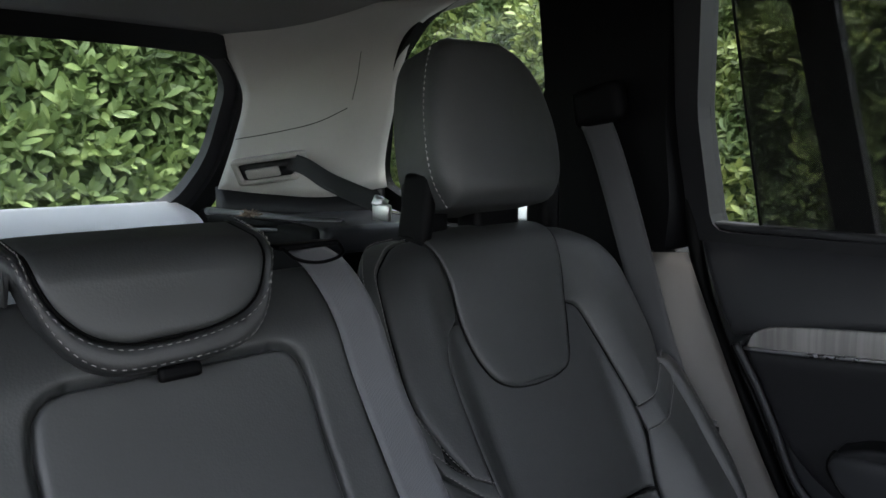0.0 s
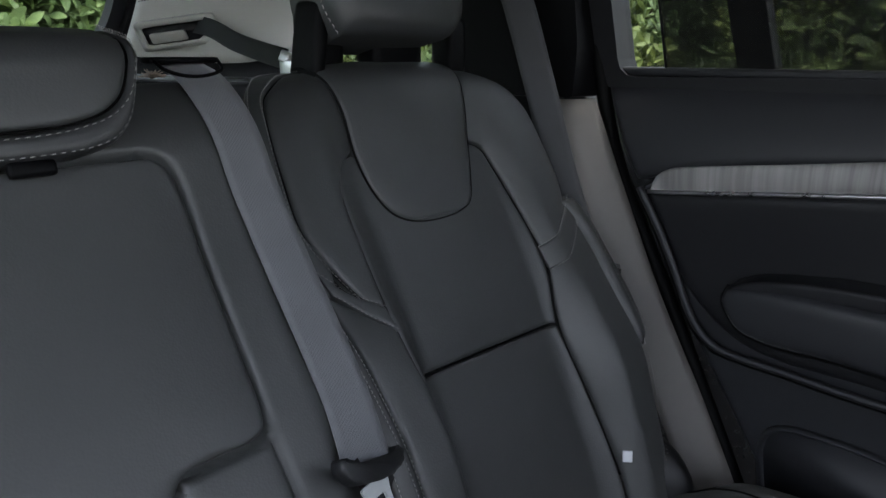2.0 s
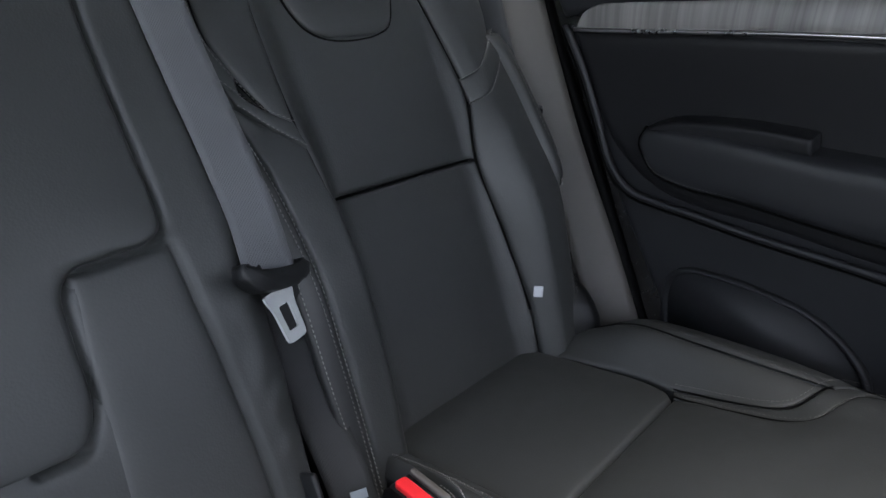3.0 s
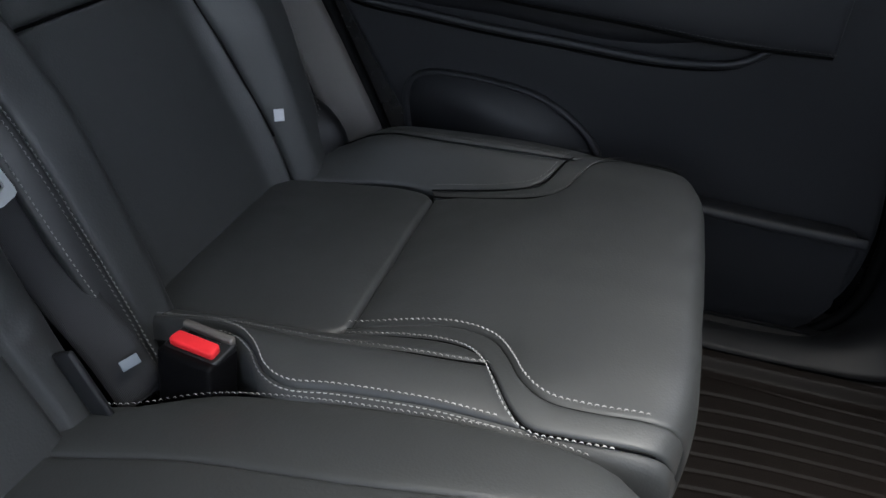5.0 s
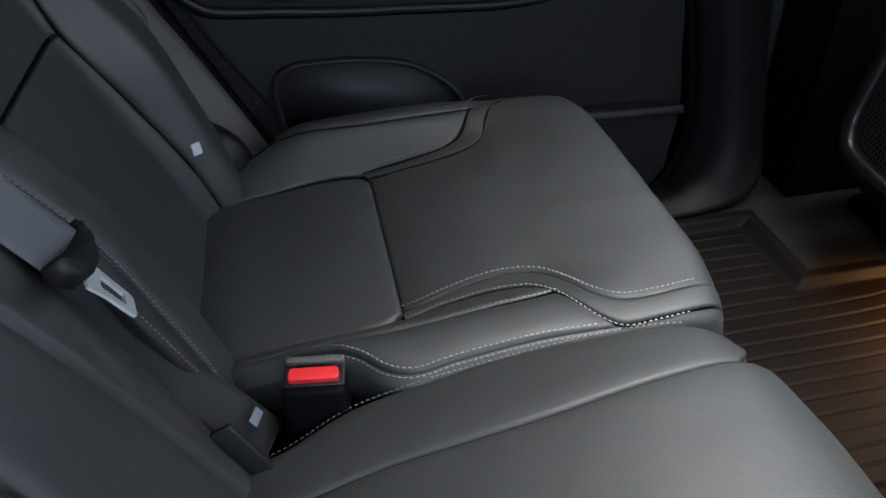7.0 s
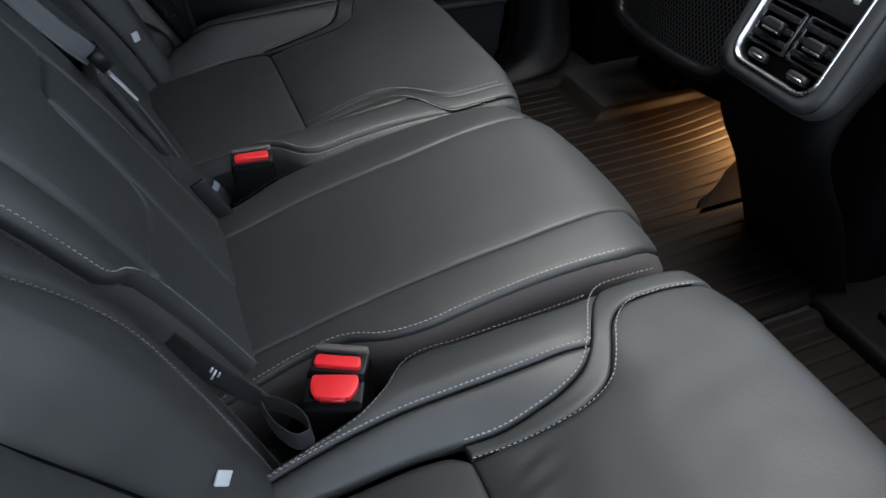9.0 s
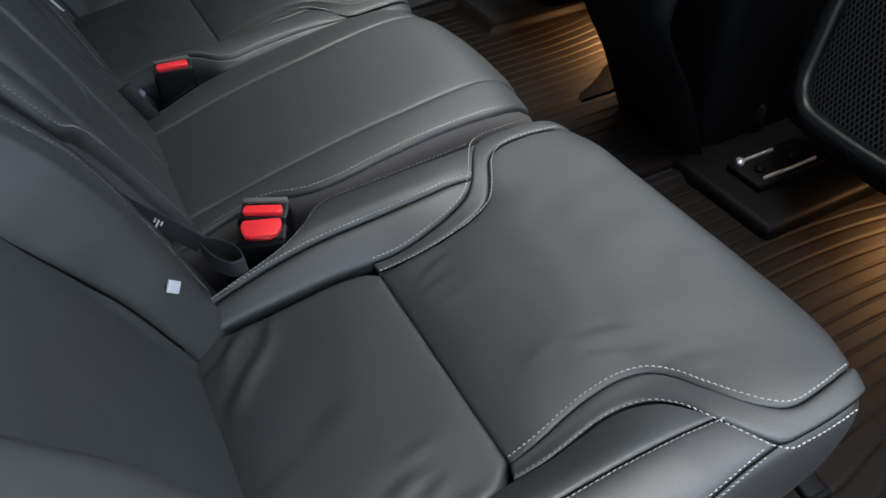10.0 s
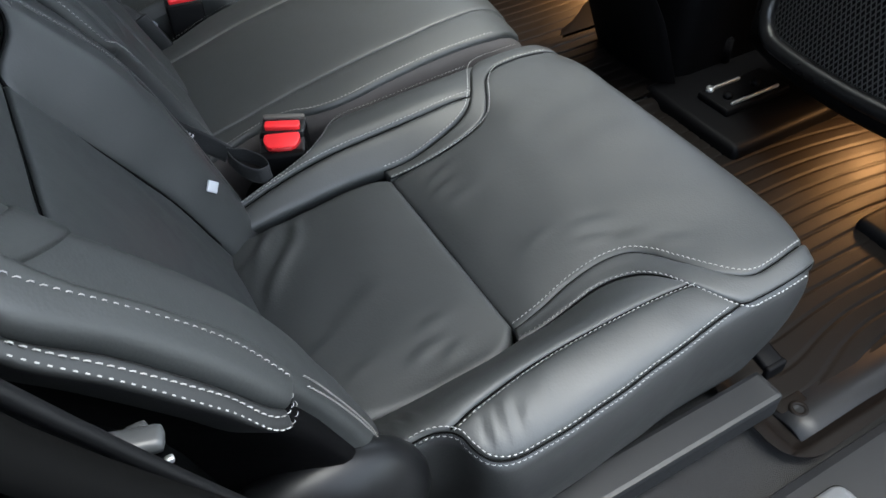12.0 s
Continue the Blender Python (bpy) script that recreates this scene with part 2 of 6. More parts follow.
def leaf_material(name, red=1.0, blue=1.0):
    m, n, l, p = nodes_of(name)
    geo, cr = n.new("ShaderNodeNewGeometry"), n.new("ShaderNodeValToRGB")
    cr.color_ramp.elements[0].color, cr.color_ramp.elements[1].color = (0.10 * red, 0.15, 0.048 * blue, 1), (0.235 * red, 0.305, 0.115 * blue, 1)
    e = cr.color_ramp.elements.new(0.55)
    e.color = (0.155 * red, 0.215, 0.07 * blue, 1)
    l.new(geo.outputs["Random Per Island"], cr.inputs[0])
    tc, nz = n.new("ShaderNodeTexCoord"), n.new("ShaderNodeTexNoise")
    nz.inputs["Scale"].default_value = 30
    l.new(tc.outputs["Object"], nz.inputs["Vector"])
    clump, rng, mx = n.new("ShaderNodeTexNoise"), n.new("ShaderNodeMapRange"), n.new("ShaderNodeMix")
    clump.inputs["Scale"].default_value = 5.5
    l.new(tc.outputs["Object"], clump.inputs["Vector"])
    rng.inputs[1].default_value, rng.inputs[2].default_value = 0.35, 0.68
    l.new(clump.outputs["Fac"], rng.inputs[0])
    mx.data_type = "RGBA"
    mx.inputs[6].default_value = (0.085, 0.125, 0.042, 1)
    l.new(rng.outputs[0], mx.inputs[0])
    l.new(cr.outputs[0], mx.inputs[7])
    l.new(mx.outputs[2], p.inputs["Base Color"])
    p.inputs["Roughness"].default_value = 0.55
    p.inputs["Subsurface Weight"].default_value = 0.0
    bp = n.new("ShaderNodeBump")
    bp.inputs["Strength"].default_value, bp.inputs["Distance"].default_value = 0.4, 0.004
    l.new(nz.outputs["Fac"], bp.inputs["Height"])
    l.new(bp.outputs[0], p.inputs["Normal"])
    tl, ms = n.new("ShaderNodeBsdfTranslucent"), n.new("ShaderNodeMixShader")
    l.new(mx.outputs[2], tl.inputs[0])
    ms.inputs[0].default_value = 0.25
    l.new(p.outputs[0], ms.inputs[1])
    l.new(tl.outputs[0], ms.inputs[2])
    l.new(ms.outputs[0], n["Material Output"].inputs[0])
    return m


def lamp_material(name, colour, strength):
    m, n, l, p = nodes_of(name)
    p.inputs["Base Color"].default_value = (*colour, 1)
    p.inputs["Emission Color"].default_value = (*colour, 1)
    p.inputs["Emission Strength"].default_value = strength
    return m


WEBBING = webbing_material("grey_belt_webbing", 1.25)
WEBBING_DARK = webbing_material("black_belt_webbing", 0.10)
# grey webbing darkened for shaded belts; the next also serves the black strap
WEBBING_SHADED = webbing_material("dark_grey_belt_webbing", 0.55)
WEBBING_LOOP_AND_SHADE = webbing_material("charcoal_strap_webbing", 0.26)
VENEER = driftwood_material()
GLASS = glass_material("clear_glass", (0.86, 0.9, 0.88))
GLASS_ROOF = glass_material("dark_tinted_glass", (0.34, 0.351, 0.34))
GLASS_TINT = glass_material("tinted_glass", (0.93, 0.95, 0.94))
BLIND = shade_material()
LEAF = leaf_material("laurel_leaf")
SMALL_LEAF = leaf_material("small_hedge_leaf", 1.15, 0.7)
NET = surface("black_net_cord", (0.011, 0.0113, 0.012), 0.6, vary=0.2, bump=0)
WARM_LAMP = lamp_material("warm_lamp_lens", (1.0, 0.55, 0.25), 8.0)


# ---- mesh helpers ----
def part(name, bm, material, parent=None, label="", smooth=True):
    me = bpy.data.meshes.new(name)
    bmesh.ops.recalc_face_normals(bm, faces=bm.faces[:])
    bm.to_mesh(me)
    bm.free()
    if smooth:
        for f in me.polygons:
            f.use_smooth = True
    me.materials.append(material)
    ob = new(name, me)
    if parent:
        ob.parent = parent
        ob.matrix_parent_inverse = Matrix.Translation(-Vector(base_of(parent)))
    if label:
        ob["label"] = label
    return ob


def base_of(ob):
    p = Vector(ob.location)
    while ob.parent:
        p = Vector((0, 0, 0))
        ob = ob.parent
        p = Vector(ob.location)
    return p


def thing(name, label, category, at=(0, 0, 0), group="", kind=""):
    ob = new(name)
    ob.location = at
    ob.empty_display_size = 0.05
    return tagged(ob, label, category, group, kind)


def sub(name, bm, material, parent, label="", smooth=True):
    """A piece of a part: parent is itself a mesh under a thing."""
    ob = part(name, bm, material, None, label, smooth)
    ob.parent = parent
    return ob


def hermite(xs, ys):
    """A smooth curve through the given values."""
    xs, ys = np.array(xs, float), np.array(ys, float)
    if xs[0] > xs[-1]:
        xs, ys = xs[::-1], ys[::-1]
    d = np.diff(ys) / np.diff(xs)
    m = np.concatenate([[d[0]], (d[1:] + d[:-1]) / 2, [d[-1]]])

    def f(x):
        x = min(max(x, xs[0]), xs[-1])
        i = min(max(int(np.searchsorted(xs, x)) - 1, 0), len(xs) - 2)
        h = xs[i + 1] - xs[i]
        t = (x - xs[i]) / h
        return ((2 * t ** 3 - 3 * t ** 2 + 1) * ys[i] + (t ** 3 - 2 * t ** 2 + t) * h * m[i]
                + (-2 * t ** 3 + 3 * t ** 2) * ys[i + 1] + (t ** 3 - t ** 2) * h * m[i + 1])
    return f


def spline(pts):
    """A smooth curve through points of any dimension; the parameter runs from 0 to 1 by length."""
    P = [np.array(p, float) for p in pts]
    if len(P) == 2:
        return lambda t: P[0] + (P[1] - P[0]) * t
    s = [0.0]
    for a, b in zip(P, P[1:]):
        s.append(s[-1] + max(1e-6, float(np.linalg.norm(b - a))))
    s = np.array(s) / s[-1]
    fs = [hermite(s, [p[k] for p in P]) for k in range(len(P[0]))]
    return lambda t: np.array([f(t) for f in fs])


def shifted(pts, d):
    """A flat curve moved sideways by d (to its left as it runs)."""
    f = spline(pts)
    out = []
    for i in range(25):
        t = i / 24
        a, b = f(max(0, t - 0.01)), f(min(1, t + 0.01))
        g = (b - a) / max(1e-9, np.linalg.norm(b - a))
        out.append(tuple(f(t) + d * np.array([-g[1], g[0]])))
    return out


def smoothstep(a, b, x):
    t = min(1.0, max(0.0, (x - a) / (b - a)))
    return t * t * (3 - 2 * t)


def normal_of(surf, a, s, e=0.002):
    p = surf(a, s)
    u, v = surf(a + e, s) - p, surf(a, s + e) - p
    n = np.cross(u, v)
    return p, n / max(1e-12, np.linalg.norm(n))


def ticks(length, r, n):
    e = [x * r / length for x in (0, 0.12, 0.35, 0.65, 1.0)] if r * 2.2 < length else [0, 0.05, 0.15, 0.3]
    inner = [e[-1] + (1 - 2 * e[-1]) * i / n for i in range(n + 1)]
    return sorted(set(round(x, 6) for x in e[:-1] + inner + [1 - x for x in e[:-1]]))


def patch(A, B, surf, nu=10, nv=16, r=0.008, puff=0.003, skirt=0.014, lift=0.0, flip=1, lump=0.0006, seed=0, folds=(), dents=()):
    """A stuffed panel between two side curves of a surface, rounded down along its seams."""
    fa, fb = spline(A), spline(B)
    L = sum(float(np.linalg.norm((fa((i + 1) / 12) + fb((i + 1) / 12) - fa(i / 12) - fb(i / 12)) / 2)) for i in range(12))
    W = float(np.mean([np.linalg.norm(fb(i / 8) - fa(i / 8)) for i in range(9)]))
    us, vs = ticks(W, r, nu), ticks(L, r, nv)
    bm = bmesh.new()
    lines = [(np.array([g(i / 120) for i in range(121)]), wd, dp) for g, wd, dp in ((spline(c), wd, dp) for c, wd, dp in dents)]
    grid, low = [], {}
    for j, v in enumerate(vs):
        a0, b0 = fa(v), fb(v)
        w = max(0.004, float(np.linalg.norm(b0 - a0)))
        row = []
        for i, u in enumerate(us):
            q = a0 + (b0 - a0) * u
            p, n = normal_of(surf, q[0], q[1])
            n = n * flip
            d = min(u * w, (1 - u) * w, v * L, (1 - v) * L)
            off = 0.0 if d >= r else -(r - math.sqrt(max(0.0, r * r - (r - d) ** 2)))
            off += puff * (1 - (2 * u - 1) ** 4) * (1 - (2 * v - 1) ** 4) + lift
            if lump:
                off += lump * noise.noise(Vector((p[0] * 22 + seed, p[1] * 22, p[2] * 22)))
            for fa_, fs_, ang, ln, wd, ht in folds:
                ca, sa = math.cos(radians(ang)), math.sin(radians(ang))
                x, y = q[0] - fa_, q[1] - fs_
                along, side = x * ca + y * sa, -x * sa + y * ca + 0.15 * (x * ca + y * sa) ** 2 / ln
                off += ht * math.exp(-(along / ln) ** 2 * 3) * (math.exp(-(side / wd) ** 2) - 0.6 * math.exp(-((side - 1.6 * wd) / wd) ** 2))
            for ln, wd, dp in lines:
                off -= dp * math.exp(-float(((ln - q) ** 2).sum(1).min()) / wd ** 2)
            row.append(bm.verts.new(p + n * off))
            if i in (0, len(us) - 1) or j in (0, len(vs) - 1):
                low[(j, i)] = bm.verts.new(p + n * (lift - r - skirt))
        grid.append(row)
    for j in range(len(vs) - 1):
        for i in range(len(us) - 1):
            bm.faces.new((grid[j][i], grid[j][i + 1], grid[j + 1][i + 1], grid[j + 1][i]))
    J, I = len(vs) - 1, len(us) - 1
    ring = [(0, i) for i in range(I)] + [(j, I) for j in range(J)] + [(J, i) for i in range(I, 0, -1)] + [(j, 0) for j in range(J, 0, -1)]
    for k, c in enumerate(ring):
        d = ring[(k + 1) % len(ring)]
        bm.faces.new((grid[c[0]][c[1]], grid[d[0]][d[1]], low[d], low[c]))
    return bm


def stitches(path, surf, lift=0.0015, pitch=0.0076, length=0.0048, wide=0.0015, flip=1):
    """A row of separate stitches along a curve of a surface."""
    f = spline(path)
    N = 220
    P = []
    for i in range(N + 1):
        q = f(i / N)
        p, n = normal_of(surf, q[0], q[1])
        P.append((np.array(p) + n * flip * lift, n * flip))
    verts, faces = [], []
    run, nxt = 0.0, pitch / 2
    for (a, na), (b, nb) in zip(P, P[1:]):
        d = float(np.linalg.norm(b - a))
        while d > 1e-9 and nxt <= run + d:
            c = a + (b - a) * ((nxt - run) / d)
            g = (b - a) / d
            side = np.cross(na, g)
            k = len(verts)
            for e, hgt, ww in ((-0.5, -0.3, 0.6), (-0.25, 0.9, 1.0), (0.25, 0.9, 1.0), (0.5, -0.3, 0.6)):
                for sd in (-0.5, 0.5):
                    verts.append(tuple(c + g * length * e + side * wide * ww * sd + na * 0.0012 * hgt))
            for z in range(3):
                faces.append((k + 2 * z, k + 2 * z + 1, k + 2 * z + 3, k + 2 * z + 2))
            nxt += pitch
        run += d
    me = bpy.data.meshes.new("stitching")
    me.from_pydata(verts, [], faces)
    return me


def stitch_part(path, surf, parent, lift=0.0015, material=None, flip=1, pitch=0.0054, wide=0.0010):
    me = stitches(path, surf, lift, flip=flip, pitch=pitch, wide=wide, length=pitch * 0.66)
    me.materials.append(material or THREAD)
    ob = new("stitching", me)
    ob.parent = parent
    ob.matrix_parent_inverse = Matrix.Translation(-Vector(base_of(parent)))
    ob["label"] = "row of pale contrast stitches"
    return ob


def seam(path, surf, parent, lift=0.0, r=0.0016, flip=1):
    """A dark sewn seam: a thin cord sunk between two panels, black for the groove's shade."""
    f = spline(path)
    pts = []
    for i in range(41):
        q = f(i / 40)
        p, n = normal_of(surf, q[0], q[1])
        pts.append(p + n * flip * lift)
    return part("seam", tube(pts, r, 6, 80), RUBBER, parent)


def block(size, at=(0, 0, 0), bevel=0.004, m=None, bm=None, seg=2):
    """A box with rounded edges."""
    own = bmesh.new()
    bmesh.ops.create_cube(own, size=1)
    bmesh.ops.scale(own, vec=size, verts=own.verts[:])
    if bevel:
        bmesh.ops.bevel(own, geom=own.edges[:], offset=min(bevel, min(size) * 0.45), segments=seg, affect="EDGES", profile=0.6)
    bmesh.ops.transform(own, matrix=Matrix.Translation(at) @ (m or Matrix()), verts=own.verts[:])
    if bm is None:
        return own
    me = bpy.data.meshes.new("tmp")
    own.to_mesh(me)
    own.free()
    bm.from_mesh(me)
    bpy.data.meshes.remove(me)
    return bm


def join(*bms):
    out = bmesh.new()
    for b in bms:
        me = bpy.data.meshes.new("tmp")
        b.to_mesh(me)
        b.free()
        out.from_mesh(me)
        bpy.data.meshes.remove(me)
    return out


def slab(outline, lift, depth, frame_at, bevel=0.004, seg=2):
    """A plate with the given flat outline (a, b); frame_at(a, b, h) lays it into the world."""
    bm = bmesh.new()
    top = [bm.verts.new(frame_at(a, b, lift)) for a, b in outline]
    bot = [bm.verts.new(frame_at(a, b, lift - depth)) for a, b in outline]
    f = bm.faces.new(top)
    bm.faces.new(bot[::-1])
    n = len(top)
    for i in range(n):
        bm.faces.new((top[i], bot[i], bot[(i + 1) % n], top[(i + 1) % n]))
    if bevel:
        bmesh.ops.bevel(bm, geom=list(f.edges), offset=bevel, segments=seg, affect="EDGES", profile=0.6)
    return bm


def frame_ring(outer, inner, lift, depth, frame_at):
    """A closed frame between two outlines with the same number of points."""
    bm = bmesh.new()
    rows = [[bm.verts.new(frame_at(a, b, h)) for a, b in o] for o, h in ((outer, lift - depth), (outer, lift), (inner, lift), (inner, lift - depth))]
    n = len(outer)
    for k in range(4):
        for i in range(n):
            j = (i + 1) % n
            bm.faces.new((rows[k][i], rows[k][j], rows[(k + 1) % 4][j], rows[(k + 1) % 4][i]))
    return bm


def rect(a0, b0, a1, b1):
    return [(a0, b0), (a1, b0), (a1, b1), (a0, b1)]


def rounded(x0, y0, x1, y1, r, n=5):
    pts = []
    for cx, cy, a0 in ((x1 - r, y1 - r, 0), (x0 + r, y1 - r, 90), (x0 + r, y0 + r, 180), (x1 - r, y0 + r, 270)):
        for i in range(n + 1):
            a = radians(a0 + 90 * i / n)
            pts.append((cx + r * math.cos(a), cy + r * math.sin(a)))
    return pts


def round_outline(pts, r=0.02, n=4):
    """An outline with its corners rounded."""
    out = []
    N = len(pts)
    for i in range(N):
        p, a, b = (np.array(pts[k % N], float) for k in (i, i - 1, i + 1))
        ra = min(r, 0.45 * np.linalg.norm(a - p), 0.45 * np.linalg.norm(b - p))
        s, e = p + (a - p) / np.linalg.norm(a - p) * ra, p + (b - p) / np.linalg.norm(b - p) * ra
        for k in range(n + 1):
            t = k / n
            out.append(tuple((1 - t) ** 2 * s + 2 * t * (1 - t) * p + t * t * e))
    return out


def ribbon(pts, wide, across, thick=0.0014, n=40, wave=0.0):
    """A strap along a 3D path; across gives the way of its width, at the start and the end."""
    f = spline(pts)
    g = spline([tuple(across[0]), tuple(across[-1])]) if len(across) == 2 else spline(across)
    bm = bmesh.new()
    rows = []
    for i in range(n + 1):
        t = i / n
        p = f(t)
        d = f(min(1, t + 0.01)) - f(max(0, t - 0.01))
        d /= np.linalg.norm(d)
        w = g(t)
        w = w - d * float(np.dot(w, d))
        w /= np.linalg.norm(w)
        nn = np.cross(d, w)
        row = []
        for k in range(7):
            u = k / 6 - 0.5
            row.append(bm.verts.new(p + w * wide * u + nn * (thick / 2 + wave * math.sin(9 * t + 5 * u))))
        for k in range(6, -1, -1):
            u = k / 6 - 0.5
            row.append(bm.verts.new(p + w * wide * u + nn * (-thick / 2 + wave * math.sin(9 * t + 5 * u))))
        rows.append(row)
    for a, b in zip(rows, rows[1:]):
        for k in range(14):
            bm.faces.new((a[k], a[(k + 1) % 14], b[(k + 1) % 14], b[k]))
    bm.faces.new(rows[0])
    bm.faces.new(rows[-1][::-1])
    return bm


def tube(pts, r, n=10, steps=30, closed_ends=True):
    f = spline(pts)
    bm = bmesh.new()
    rows = []
    up = np.array((0.1, 0.2, 1.0))
    for i in range(steps + 1):
        t = i / steps
        p = f(t)
        d = f(min(1, t + 0.01)) - f(max(0, t - 0.01))
        d /= max(1e-9, np.linalg.norm(d))
        s = np.cross(d, up)
        s /= max(1e-9, np.linalg.norm(s))
        q = np.cross(s, d)
        rr = r(t) if callable(r) else r
        rows.append([bm.verts.new(p + rr * (math.cos(2 * math.pi * k / n) * s + math.sin(2 * math.pi * k / n) * q)) for k in range(n)])
    for a, b in zip(rows, rows[1:]):
        for k in range(n):
            bm.faces.new((a[k], a[(k + 1) % n], b[(k + 1) % n], b[k]))
    if closed_ends:
        bm.faces.new(rows[0])
        bm.faces.new(rows[-1][::-1])
    return bm


def sheet(curves, n=20, m=16, thick=0.006):
    """A skin lofted through several 3D curves, with thickness behind it."""
    fs = [spline(c) for c in curves]
    bm = bmesh.new()
    front = []
    for i in range(n + 1):
        cross = spline([f(i / n) for f in fs])
        front.append([cross(j / m) for j in range(m + 1)])
    vs = [[bm.verts.new(p) for p in row] for row in front]
    for i in range(n):
        for j in range(m):
            bm.faces.new((vs[i][j], vs[i + 1][j], vs[i + 1][j + 1], vs[i][j + 1]))
    bmesh.ops.recalc_face_normals(bm, faces=bm.faces[:])
    bmesh.ops.solidify(bm, geom=bm.faces[:], thickness=thick)
    return bm


# ---- outer rear seats ----
XC = 0.444
CUSH_S = [0.46, 0.40, 0.30, 0.19, 0.10, 0.02, -0.05, -0.09, -0.115, -0.135, -0.155, -0.20, -0.26, -0.30]
CUSH_Y = hermite(CUSH_S, [0.46, 0.40, 0.30, 0.19, 0.10, 0.02, -0.05, -0.090, -0.1045, -0.1115, -0.1135, -0.113, -0.107, -0.10])
CUSH_Z = hermite(CUSH_S, [0.178, 0.197, 0.208, 0.220, 0.243, 0.258, 0.267, 0.2655, 0.2575, 0.242, 0.223, 0.180, 0.12, 0.08])
CUSH_WING = hermite([0.46, 0.38, 0.30, 0.19, 0.10, 0.02, -0.05, -0.30], [0.02, 0.03, 0.045, 0.043, 0.023, 0.008, 0.0, 0.0])
BACK_S = [0.10, 0.195, 0.32, 0.445, 0.56, 0.673, 0.73, 0.765, 0.79, 0.82, 0.86, 0.90, 1.0]
BACK_Y = hermite(BACK_S, [0.365, 0.405, 0.458, 0.515, 0.578, 0.637, 0.661, 0.678, 0.695, 0.722, 0.762, 0.79, 0.80])
BACK_Z = hermite(BACK_S, [0.10, 0.195, 0.32, 0.445, 0.56, 0.673, 0.728, 0.755, 0.766, 0.771, 0.764, 0.740, 0.66])
BACK_WING = hermite([0.10, 0.2, 0.32, 0.40, 0.46, 0.54, 0.60, 0.68, 0.75, 0.80, 1.0], [0.034, 0.045, 0.056, 0.060, 0.053, 0.038, 0.026, 0.018, 0.008, 0.0, 0.0])


